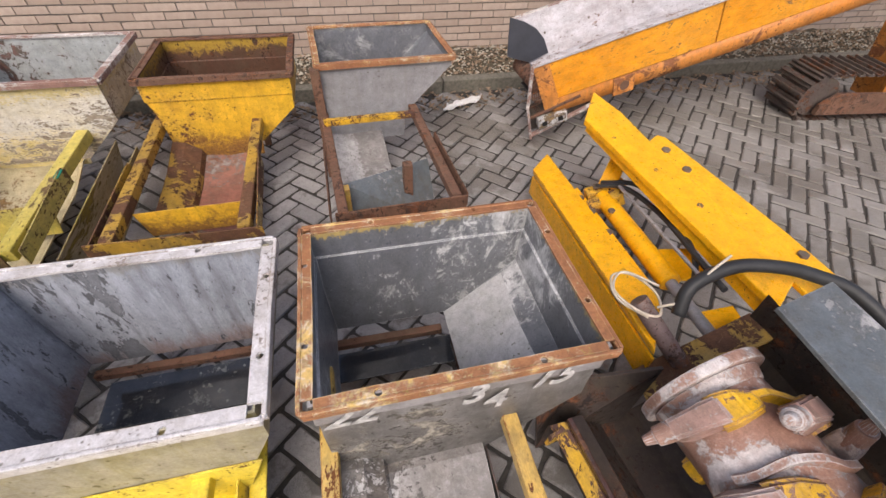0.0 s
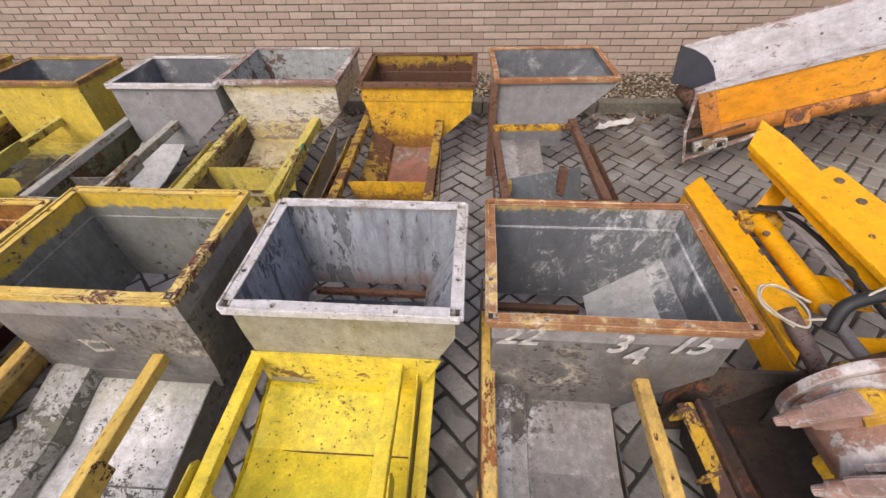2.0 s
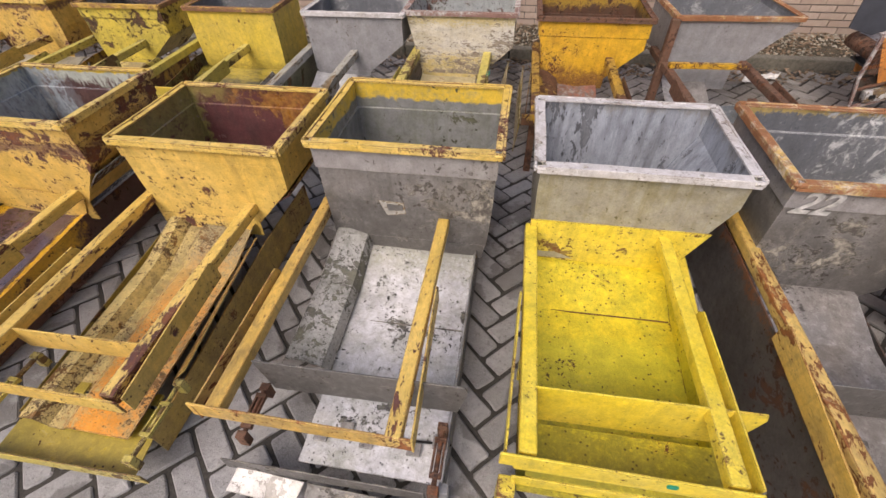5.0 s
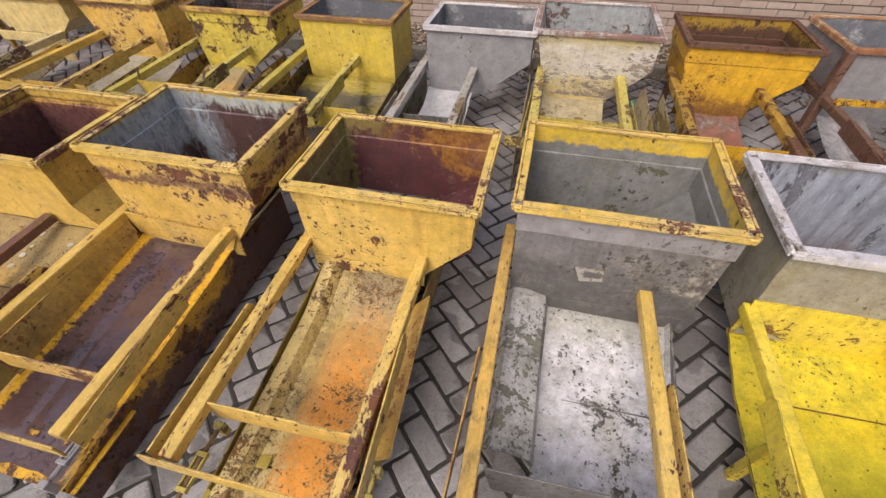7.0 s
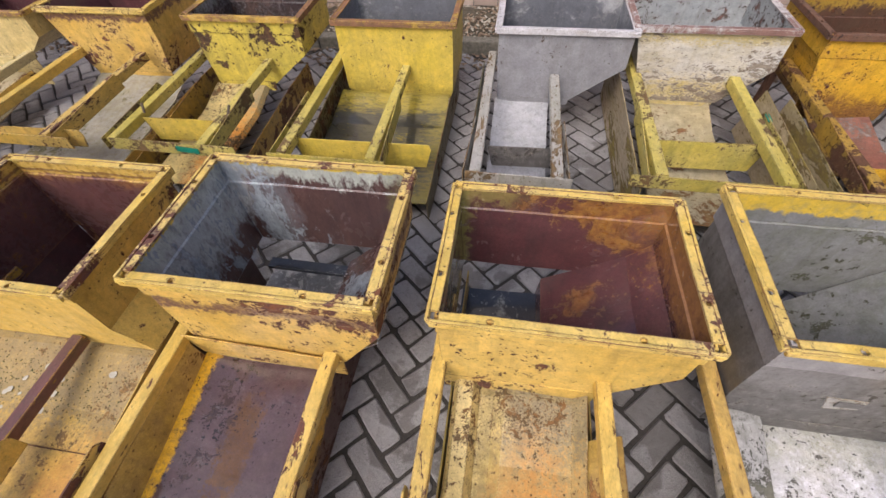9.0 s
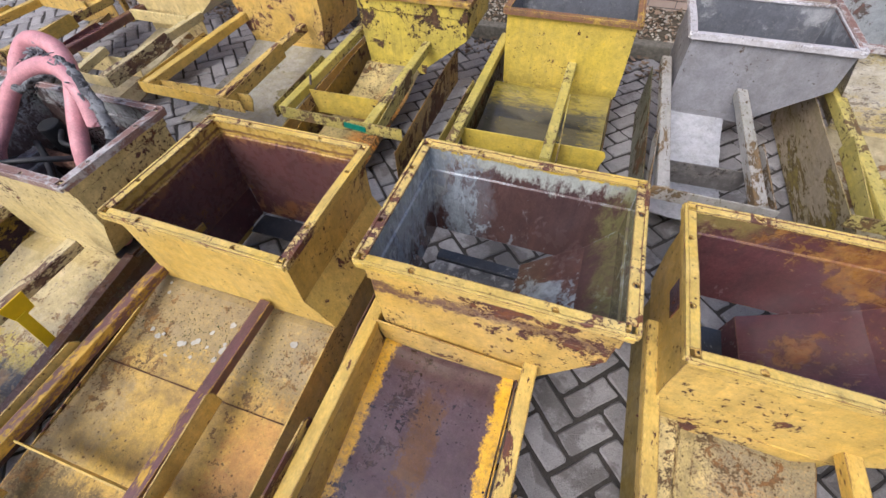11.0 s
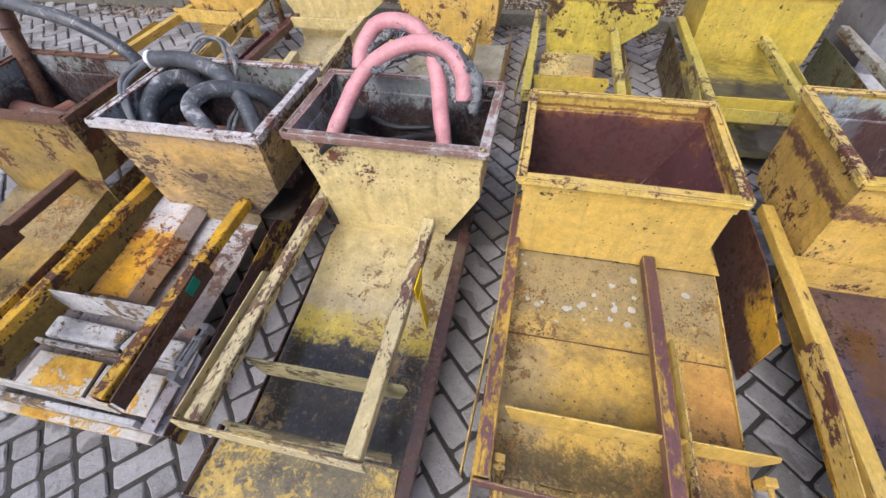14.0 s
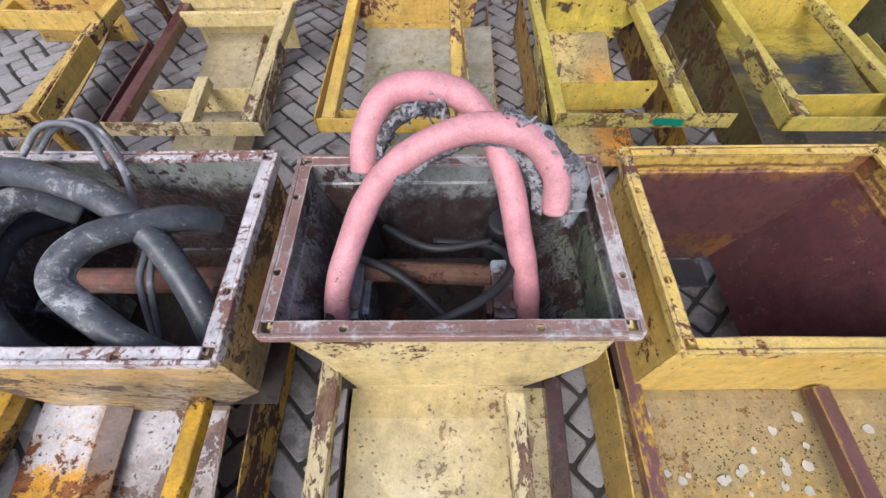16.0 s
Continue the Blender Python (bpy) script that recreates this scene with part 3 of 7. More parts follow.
M["slate_spots"] = painted("pale_blue_inside", (0.36, 0.39, 0.4), (0.44, 0.46, 0.46), (0.12, 0.1, 0.08), 0.5, 11, rust=(0.2, 0.1, 0.08), dirt=(0.22, 0.22, 0.18))
M["grey_rail"] = painted("pale_grey_rail", (0.42, 0.41, 0.38), (0.48, 0.46, 0.42), (0.2, 0.14, 0.07), 0.5, 13, rust=(0.25, 0.16, 0.07), dirt=(0.2, 0.2, 0.1), stretch=(1, 0.4, 1))
M["moss_grey"] = painted("mossy_grey_side", (0.16, 0.16, 0.08), (0.22, 0.21, 0.14), (0.08, 0.08, 0.03), 0.4, 9, dirt=(0.08, 0.09, 0.03), grime=0.8)
M["pale_zinc"] = painted("scuffed_pale_steel", (0.42, 0.4, 0.42), (0.5, 0.48, 0.5), (0.25, 0.17, 0.14), 0.35, 9, rust=(0.3, 0.2, 0.16), dirt=(0.25, 0.2, 0.18))
M["rubber_grey"] = plain("grey_rubber", (0.055, 0.06, 0.075), 0.5, 0.2, 12)
M["track_rust"] = painted("track_steel", (0.075, 0.06, 0.055), (0.11, 0.085, 0.075), (0.05, 0.035, 0.03), 0.4, 12, rough=0.7)
M["rot_pink"] = painted("brownish_round_bar", (0.16, 0.11, 0.11), (0.2, 0.15, 0.145), (0.1, 0.07, 0.06), 0.3, 10, rough=0.6)
M["machine_chip"] = painted("chipped_machine_yellow", (0.82, 0.47, 0.01), (0.76, 0.44, 0.03), (0.3, 0.17, 0.13), 0.36, 12, rust=(0.34, 0.21, 0.16), rough=0.42, edge=0.9)
M["pick_steel"] = painted("pick_steel", (0.33, 0.2, 0.165), (0.4, 0.27, 0.24), (0.55, 0.5, 0.48), 0.36, 12, rust=(0.48, 0.4, 0.37), rough=0.38)
M["brown_stain"] = painted("brown_stained_steel", (0.3, 0.24, 0.2), (0.42, 0.37, 0.33), (0.13, 0.08, 0.06), 0.3, 9, rust=(0.25, 0.14, 0.08), dirt=(0.2, 0.16, 0.13), grime=0.7, puddle=0.4, zones=(((0.55, 0.54, 0.55), 0.85, (("Y", -0.2, -0.1),)),))
M["trough_white"] = painted("chalky_trough_steel", (0.47, 0.46, 0.49), (0.58, 0.57, 0.6), (0.28, 0.2, 0.17), 0.1, 9, rust=(0.4, 0.3, 0.26), dirt=(0.3, 0.26, 0.26), grime=0.7, rough=0.4, pits=0.2, stretch=(0.5, 1, 1))
M["speckled"] = painted("moss_speckled_floor", (0.15, 0.13, 0.08), (0.22, 0.185, 0.11), (0.6, 0.42, 0.1), 0.3, 32, rust=(0.46, 0.32, 0.08), dirt=(0.05, 0.047, 0.04), grime=0.9, pits=0, puddle=0.4, rough=0.5)
M["pale_peel"] = painted("pale_peeling_plate", (0.56, 0.53, 0.48), (0.64, 0.62, 0.58), (0.68, 0.42, 0.06), 0.56, 9, rust=(0.6, 0.3, 0.03), dirt=(0.26, 0.22, 0.18), grime=0.5)


# ---- building helpers ----
def box(bm, x0, x1, y0, y1, z0, z1, bevel=0.0, mat=0, turn=None):
    vs = bmesh.ops.create_cube(bm, size=1.0)["verts"]
    m = Matrix.Translation(((x0 + x1) / 2, (y0 + y1) / 2, (z0 + z1) / 2)) @ Matrix.Diagonal((x1 - x0, y1 - y0, z1 - z0, 1))
    bmesh.ops.transform(bm, matrix=(turn @ m) if turn else m, verts=vs)
    return finish(bm, vs, bevel, mat)


def finish(bm, vs, bevel, mat):
    faces = {f for v in vs for f in v.link_faces}
    for f in faces:
        f.material_index = mat
    if bevel > 0:
        es = {e for f in faces for e in f.edges}
        bmesh.ops.bevel(bm, geom=list(es), offset=bevel, segments=2, profile=0.6, affect="EDGES", material=-1)
    return vs


def beam(bm, a, b, wide, tall, bevel=0.004, mat=0):
    """A bar from a to b, wide across and tall upwards."""
    a, b = Vector(a), Vector(b)
    d = b - a
    side = d.cross(Vector((0, 0, 1)))
    side = side.normalized() if side.length > 1e-6 else Vector((1, 0, 0))
    up = side.cross(d).normalized()
    r = Matrix((side, d.normalized(), up)).transposed().to_4x4()
    vs = bmesh.ops.create_cube(bm, size=1.0)["verts"]
    bmesh.ops.transform(bm, matrix=Matrix.Translation((a + b) / 2) @ r @ Matrix.Diagonal((wide, d.length, tall, 1)), verts=vs)
    return finish(bm, vs, bevel, mat)


def rod(bm, a, b, r0, r1=None, sides=14, mat=0, bevel=0.0):
    a, b = Vector(a), Vector(b)
    d = b - a
    vs = bmesh.ops.create_cone(bm, cap_ends=True, segments=sides, radius1=r0, radius2=r0 if r1 is None else r1, depth=d.length)["verts"]
    bmesh.ops.transform(bm, matrix=Matrix.Translation((a + b) / 2) @ d.to_track_quat("Z", "Y").to_matrix().to_4x4(), verts=vs)
    return finish(bm, vs, bevel, mat)


def slab(bm, points, thick, mat=0, bevel=0.0):
    """A flat plate: its outline, pushed out by thick along its normal."""
    vs = [bm.verts.new(p) for p in points]
    f = bm.faces.new(vs)
    f.normal_update()
    n = f.normal.copy()
    top = bmesh.ops.extrude_face_region(bm, geom=[f])["geom"]
    tv = [g for g in top if isinstance(g, bmesh.types.BMVert)]
    bmesh.ops.translate(bm, vec=n * thick, verts=tv)
    return finish(bm, vs + tv, bevel, mat)


def smooth_line(points, n=10):
    """A Catmull-Rom line through the points."""
    p = [Vector(v) for v in points]
    p = [p[0] * 2 - p[1]] + p + [p[-1] * 2 - p[-2]]
    out = []
    for k in range(1, len(p) - 2):
        for s in range(n):
            u = s / n
            out.append(0.5 * (2 * p[k] + (p[k + 1] - p[k - 1]) * u + (2 * p[k - 1] - 5 * p[k] + 4 * p[k + 1] - p[k + 2]) * u * u + (3 * p[k] - p[k - 1] - 3 * p[k + 1] + p[k + 2]) * u**3))
    return out + [p[-2]]


def tube(bm, points, radius, sides=12, n=10, mat=0, wobble=0.0):
    line = smooth_line(points, n)
    rings, up = [], Vector((0.1, 0.2, 1))
    for k, p in enumerate(line):
        d = (line[min(k + 1, len(line) - 1)] - line[max(k - 1, 0)]).normalized()
        side = d.cross(up)
        side = side.normalized() if side.length > 1e-4 else d.orthogonal().normalized()
        up = side.cross(d).normalized()
        r = radius(k / (len(line) - 1)) if callable(radius) else radius
        r *= 1 + wobble * noise.noise(p * 25)
        rings.append([bm.verts.new(p + (side * math.cos(a) + up * math.sin(a)) * r) for a in (2 * math.pi * s / sides for s in range(sides))])
    for a, b in zip(rings, rings[1:]):
        for s in range(sides):
            f = bm.faces.new((a[s], a[(s + 1) % sides], b[(s + 1) % sides], b[s]))
            f.smooth, f.material_index = True, mat
    for ring in (rings[0][::-1], rings[-1]):
        bm.faces.new(ring).material_index = mat


def part(name, bm, mats, parent, label="", matrix=None):
    bmesh.ops.recalc_face_normals(bm, faces=bm.faces[:])
    me = bpy.data.meshes.new(name)
    bm.to_mesh(me)
    bm.free()
    for m in mats if isinstance(mats, (list, tuple)) else (mats,):
        me.materials.append(m if not isinstance(m, str) else M[m])
    ob = new(name, me)
    ob.parent = parent
    if matrix:
        ob.matrix_local = matrix
    if label:
        ob["label"] = label
    return ob


def thing(name, label, category, m=None, group="", kind=""):
    ob = tagged(new(name), label, category, group, kind)
    ob.empty_display_size = 0.1
    if m:
        ob.matrix_world = m
    return ob


# ---- ground and wall ----
WALL_Y, KERB_Y = 3.62, 2.86
PAVE = (-10.2, 7.2, -4.6, KERB_Y)


def sheet(name, x0, x1, y0, y1, z, mat, label, category):
    bm = bmesh.new()
    bmesh.ops.create_grid(bm, x_segments=1, y_segments=1, size=1)
    bmesh.ops.transform(bm, matrix=Matrix.Translation(((x0 + x1) / 2, (y0 + y1) / 2, z)) @ Matrix.Diagonal(((x1 - x0) / 2, (y1 - y0) / 2, 1, 1)), verts=bm.verts)
    return tagged(part(name, bm, mat, None), label, category, kind="structure")


ground = sheet("ground", -400, 400, -400, 400, -0.011, "joint", "dark sandy ground that shows in the paving joints", "ground")

BL, BW, TURN_BOND = 0.205, 0.1025, radians(45)


def paver_mesh(seed, share=1.0):
    """A worn paver with an uneven outline and rounded arrises; share 0.5 is a half."""
    rnd = random.Random(seed * 31 + int(share * 10))
    bm = bmesh.new()
    lx, ly, t, c = BL * share / 2 - rnd.uniform(0.006, 0.0095), BW / 2 - rnd.uniform(0.006, 0.0095), 0.06, 0.005
    pts = []
    for sx, sy in ((1, 1), (-1, 1), (-1, -1), (1, -1)):
        k = rnd.uniform(0.003, 0.011)
        a, b = (sx * lx, sy * (ly - k)), (sx * (lx - k), sy * ly)
        pts += [a, b] if sx * sy > 0 else [b, a]
    pts = [q for k in range(8) for q in ((pts[k],) if k % 2 == 0 else (pts[k], ((pts[k][0] + pts[(k + 1) % 8][0]) / 2, (pts[k][1] + pts[(k + 1) % 8][1]) / 2)))]
    pts = [(x + rnd.uniform(-0.0022, 0.0022), y + rnd.uniform(-0.0022, 0.0022)) for x, y in pts]
    low = [bm.verts.new((x, y, -t)) for x, y in pts]
    mid = [bm.verts.new((x, y, -c)) for x, y in pts]
    top = [bm.verts.new((x * (1 - c / lx), y * (1 - c / ly), 0.0015 * rnd.uniform(-1, 1))) for x, y in pts]
    n = len(pts)
    for a, b in ((low, mid), (mid, top)):
        for k in range(n):
            bm.faces.new((a[k], a[(k + 1) % n], b[(k + 1) % n], b[k]))
    hub = bm.verts.new((0, 0, 0.001))
    for k in range(n):
        bm.faces.new((top[k], top[(k + 1) % n], hub))
    me = bpy.data.meshes.new("paver")
    bm.to_mesh(me)
    bm.free()
    me.materials.append(M["paver"])
    return me


def herringbone():
    """Centres and turns of all pavers, in a 45 degree herringbone."""
    c, s = math.cos(TURN_BOND), math.sin(TURN_BOND)
    x0, x1, y0, y1 = PAVE
    out = []
    for i in range(-130, 131):
        for j in range(-70, 71):
            # one flat and one upright brick a step of the zigzag
            for up in (0, 1):
                u = (i + 2 * j * 1.0) * BW
                v = (i - 2 * j * 1.0) * BW
                if up:
                    cu, cv, turn = u + 0.5 * BW, v + 2.0 * BW, 90
                else:
                    cu, cv, turn = u + 1.0 * BW, v + 0.5 * BW, 0
                x, y = c * cu - s * cv, s * cu + c * cv
                if x0 < x < x1 and y0 < y < y1 - 0.06:
                    out.append((x, y, turn))
    return out


def wall_bricks(z0, z1, x0, x1):
    out, row, z = [], 0, z0
    while z < z1:
        x = x0 + (row % 2) * 0.11
        while x < x1:
            out.append((x, z))
            x += 0.22
        row, z = row + 1, z + 0.0625
    return out


bm = bmesh.new()
box(bm, -12, 9, WALL_Y + 0.012, WALL_Y + 0.3, -0.2, 3.6)
wall_north = tagged(part("wall_north", bm, "mortar", None), "long wall of pale pinkish brick in stretcher bond", "wall", kind="structure")

bm = bmesh.new()
x = -12.0
while x < 9.0:
    box(bm, x + 0.004, x + 0.996, KERB_Y, KERB_Y + 0.1, -0.1, 0.095, 0.012)
    x += 1.0
kerb = tagged(part("kerb", bm, "kerb", None), "mossy grey concrete kerb along the planted strip", "kerb", kind="structure")

bm = bmesh.new()
bmesh.ops.create_grid(bm, x_segments=300, y_segments=16, size=1)
bmesh.ops.transform(bm, matrix=Matrix.Translation((-1.5, (KERB_Y + 0.1 + WALL_Y + 0.05) / 2, 0.06)) @ Matrix.Diagonal((10.5, (WALL_Y - KERB_Y - 0.05) / 2, 1, 1)), verts=bm.verts)
for v in bm.verts:
    v.co.z += 0.05 * noise.noise(v.co * 3) + 0.018 * noise.noise(v.co * 17)
strip = tagged(part("soil_strip", bm, "soil", None), "strip of dark soil with leaf litter below the wall", "soil", kind="structure")


# ---- hopper units ----
def hole_strip(bm, a, b, across, thick, holes, r=0.009):
    """A flat bar from a to b, its width given by the vector across, with round holes at these fractions."""
    a, b, across = Vector(a), Vector(b), Vector(across)
    d = (b - a)
    n = d.cross(across).normalized()
    if n.z < 0:
        n = -n
    length, wide = d.length, across.length
    e, s = d.normalized(), across.normalized()
    half = wide * 0.42
    cuts = [0.0]
    for h in holes:
        cuts += [h * length - half, h * length + half]
    cuts.append(length)
    def at(u, v, w):
        return bm.verts.new(a + e * u + s * v + n * w)
    for k in range(0, len(cuts) - 1):
        u0, u1 = cuts[k], cuts[k + 1]
        if k % 2 == 0:
            q = [[at(u, v, w) for u, v in ((u0, 0), (u1, 0), (u1, wide), (u0, wide))] for w in (0, -thick)]
            bm.faces.new(q[0])
            bm.faces.new(q[1][::-1])
            for m in (0, 2):
                bm.faces.new((q[0][m], q[1][m], q[1][(m + 1) % 4], q[0][(m + 1) % 4]))
            if k == 0:
                bm.faces.new((q[0][3], q[1][3], q[1][0], q[0][0]))
            if k == len(cuts) - 2:
                bm.faces.new((q[0][1], q[1][1], q[1][2], q[0][2]))
        else:
            cu, cv = (u0 + u1) / 2, wide / 2
            outer = [(u0, 0), (cu, 0), (u1, 0), (u1, cv), (u1, wide), (cu, wide), (u0, wide), (u0, cv)]
            ring = [(cu + r * math.cos(t), cv + r * math.sin(t)) for t in (math.pi * (1.25 + 0.25 * g) for g in range(8))]
            o = [[at(*p, w) for p in outer] for w in (0, -thick)]
            i = [[at(*p, w) for p in ring] for w in (0, -thick)]
            for g in range(8):
                h = (g + 1) % 8
                bm.faces.new((o[0][g], o[0][h], i[0][h], i[0][g]))
                bm.faces.new((o[1][h], o[1][g], i[1][g], i[1][h]))
                bm.faces.new((i[0][g], i[0][h], i[1][h], i[1][g]))
            for g in (0, 1, 4, 5):
                bm.faces.new((o[0][g], o[1][g], o[1][g + 1], o[0][g + 1]))


def loft_bin(levels, thick=0.006, seam=-1.0):
    """A sheet-metal bin, open above and below: rings of (z, x0, x1, y0, y1); slot 0 outside, slot 1 inside, slot 2 outside below the seam."""
    bm = bmesh.new()
    n = 6
    def ring(z, x0, x1, y0, y1, o):
        pts = []
        cs = ((x0 + o, y0 + o), (x1 - o, y0 + o), (x1 - o, y1 - o), (x0 + o, y1 - o))
        for k in range(4):
            (ax, ay), (bx, by) = cs[k], cs[(k + 1) % 4]
            pts += [(ax + (bx - ax) * s / n, ay + (by - ay) * s / n) for s in range(n)]
        return [bm.verts.new((x + 0.003 * noise.noise(Vector((x * 7, y * 7, z * 7))), y + 0.004 * noise.noise(Vector((x * 6 + 9, y * 6, z * 6))), z)) for x, y in pts]
    fine = []
    for a, b in zip(levels, levels[1:]):
        steps = max(1, int((a[0] - b[0]) / 0.07))
        fine += [tuple(p + (q - p) * s / steps for p, q in zip(a, b)) for s in range(steps)]
    fine.append(levels[-1])
    out, ins = [ring(*l, 0) for l in fine], [ring(*l, thick) for l in fine]
    for rings, slot, flip in ((out, 0, False), (ins, 1, True)):
        for a, b in zip(rings, rings[1:]):
            for k in range(4 * n):
                q = (a[k], b[k], b[(k + 1) % (4 * n)], a[(k + 1) % (4 * n)])
                bm.faces.new(q[::-1] if flip else q).material_index = 2 if slot == 0 and a[0].co.z < seam + 0.001 else slot
    for a, b in ((out[0], ins[0]), (ins[-1], out[-1])):
        for k in range(4 * n):
            bm.faces.new((a[k], a[(k + 1) % (4 * n)], b[(k + 1) % (4 * n)], b[k]))
    return bm


def trough(profile, path, thick=0.006):
    """A bent sheet: an (x, z) profile carried along rows of (y, dz)."""
    bm = bmesh.new()
    fine = []
    for (y0, z0), (y1, z1) in zip(path, path[1:]):
        k = max(1, int(abs(y1 - y0) / 0.06))
        fine += [(y0 + (y1 - y0) * s / k, z0 + (z1 - z0) * s / k) for s in range(k)]
    fine.append(path[-1])
    wide = []
    for (x0, z0), (x1, z1) in zip(profile, profile[1:]):
        k = max(1, int(math.hypot(x1 - x0, z1 - z0) / 0.06))
        wide += [(x0 + (x1 - x0) * s / k, z0 + (z1 - z0) * s / k) for s in range(k)]
    wide.append(profile[-1])
    rows = [[[bm.verts.new((x, y, z + dz + 0.004 * noise.noise(Vector((x * 8, y * 8, 3))) - o)) for x, z in wide] for y, dz in fine] for o in (0, thick)]
    for g, flip in ((rows[0], False), (rows[1], True)):
        for a, b in zip(g, g[1:]):
            for k in range(len(wide) - 1):
                q = (a[k], a[k + 1], b[k + 1], b[k])
                bm.faces.new(q[::-1] if flip else q)
    top, low = rows
    for k in range(len(wide) - 1):
        bm.faces.new((top[0][k], low[0][k], low[0][k + 1], top[0][k + 1]))
        bm.faces.new((top[-1][k + 1], low[-1][k + 1], low[-1][k], top[-1][k]))
    for a in range(len(fine) - 1):
        bm.faces.new((top[a][0], top[a + 1][0], low[a + 1][0], low[a][0]))
        bm.faces.new((top[a][-1], low[a][-1], low[a + 1][-1], top[a + 1][-1]))
    return bm


def plate(name, mat, parent, pts, thick=0.006, bevel=0.0015, label=""):
    bm = bmesh.new()
    slab(bm, pts, thick, bevel=bevel)
    return part(name, bm, mat, parent, label)


def bar(name, mat, parent, a, b, wide, tall, label="", bevel=0.004):
    bm = bmesh.new()
    beam(bm, a, b, wide, tall, bevel)
    return part(name, bm, mat, parent, label)


def hopper(label, x, y, w=0.735, d=0.545, h=0.7, yaw=0.0, tip=0.0, outer="gold", inner="maroon", rim="gold_rim", rail="gold_rail", floor="floor_gold",
           side=None, bottom=0.30, knee=0.5, right=0.55, left=0.03, lknee=None, back=None, rim_w=0.036, rail_x=(0.02, 0.52), rail_y=(0.03, -0.85), rail_z=0.385, rail_w=0.046, cross=None,
           end=(-0.05, 0.6), end_y=-0.862, end_mat=None, fin_mat=None, front=0.0, mid=(0.0, 0.64, -0.62, 0.4, 0.15), fins=(1, 1), fin_y=-0.33, chute=None, path=None, skirts=(), collar=0.0, lower=None, extra=None, rail_back=0.25, name="feed_hopper"):
    top = thing(name, label, "hopper", pose(x, y, 0, tip, 0, yaw), "hoppers in the yard")
    g = 0.02
    back = d - g if back is None else back
    lknee = knee if lknee is None else lknee
    f = g + front
    rows = [(h - 0.006, g, w - g, f, d - g)]
    if collar:
        rows += [(h - collar, g, w - g, f, d - g), (h - collar - 0.004, g + 0.006, w - g - 0.006, f + 0.006, d - g - 0.006)]
    o = 0.006 if collar else 0
    rows += [(knee, g + o + (left - g) * (h - knee) / (h - bottom) if lknee != knee else g + o, w - g - o, f + o, back - o), (bottom, left + o, right, f + o, back - o)]
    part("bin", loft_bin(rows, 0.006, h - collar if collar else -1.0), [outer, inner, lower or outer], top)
    # the angle-iron rim: four bars with bolt holes, and open corners held by a bent lip
    rw, th = rim_w, 0.007
    o = g - rw * 0.6
    for a, b, ac, holes in (((o + rw, o + front, h), (w - o - rw, o + front, h), (0, rw, 0), (0.2, 0.76)), ((o + rw, d - o - rw, h), (w - o - rw, d - o - rw, h), (0, rw, 0), (0.26, 0.74)),
                            ((o, o + front + rw, h), (o, d - o - rw, h), (rw, 0, 0), (0.26, 0.76)), ((w - o - rw, o + front + rw, h), (w - o - rw, d - o - rw, h), (rw, 0, 0), (0.24, 0.76))):
        bm = bmesh.new()
        hole_strip(bm, a, b, ac, th, holes)
        lip = Vector(ac).normalized()
        first = (a[1] < d / 2 and ac[1] > 0) or (a[0] < w / 2 and ac[0] > 0)
        off = lip * (0.005 if first else Vector(ac).length - 0.005) - Vector((0, 0, 0.012))
        e = (Vector(b) - Vector(a)).normalized() * rw * 0.72
        beam(bm, Vector(a) + off - e, Vector(b) + off + e, 0.01, 0.03, 0.003)
        bmesh.ops.bisect_plane(bm, geom=bm.verts[:] + bm.edges[:] + bm.faces[:], plane_co=(Vector(a) + Vector(b)) / 2, plane_no=e.normalized())
        for v in bm.verts:
            v.co += Vector((noise.noise(v.co * 9), noise.noise(v.co * 9 + Vector((5, 0, 0))), 0.8 * noise.noise(v.co * 8 + Vector((0, 7, 0))))) * 0.0035
        part("rim_bar", bm, rim, top)
    for cx, cy, sx, sy in ((o, o + front, 1, 1), (w - o, o + front, -1, 1), (w - o, d - o, -1, -1), (o, d - o, 1, -1)):
        bm = bmesh.new()
        q = rw * 0.34
        tube(bm, [(cx + sx * rw * 0.95, cy + sy * 0.005, h - 0.008), (cx + sx * q, cy + sy * 0.005, h - 0.008), (cx + sx * 0.011, cy + sy * 0.011, h - 0.008), (cx + sx * 0.005, cy + sy * q, h - 0.008), (cx + sx * 0.005, cy + sy * rw * 0.95, h - 0.008)], 0.0075, 6, 3)
        part("rim_corner", bm, rim, top)
    # rails, their cheek plates, the end bar and the cross plate
    for k in (0, 1):
        rx = rail_x[k]
        mr = rail if isinstance(rail, str) else rail[k]
        bm = bmesh.new()
        beam(bm, (rx, rail_y[0] + (rail_back if k == 0 else 0), rail_z), (rx + 0.005, rail_y[1], rail_z - 0.01), rail_w, rail_w, 0.007)
        part("rail", bm, mr, top)
        if fins[k]:
            s = -1 if k == 0 else 1
            fx = rx + s * 0.034
            plate("cheek_plate", fin_mat[k] if fin_mat else mr, top, [(fx, fin_y, rail_z + 0.018), (fx, fin_y - 0.02, rail_z + 0.045), (fx + s * 0.02, rail_y[1], rail_z + 0.012), (fx + s * 0.02, rail_y[1], rail_z - 0.06), (fx, fin_y, rail_z - 0.05)], 0.006)
    bar("end_bar", end_mat or (rail if isinstance(rail, str) else rail[0]), top, (end[0], end_y, rail_z - 0.015), (end[1], end_y, rail_z - 0.022), 0.008, 0.068)
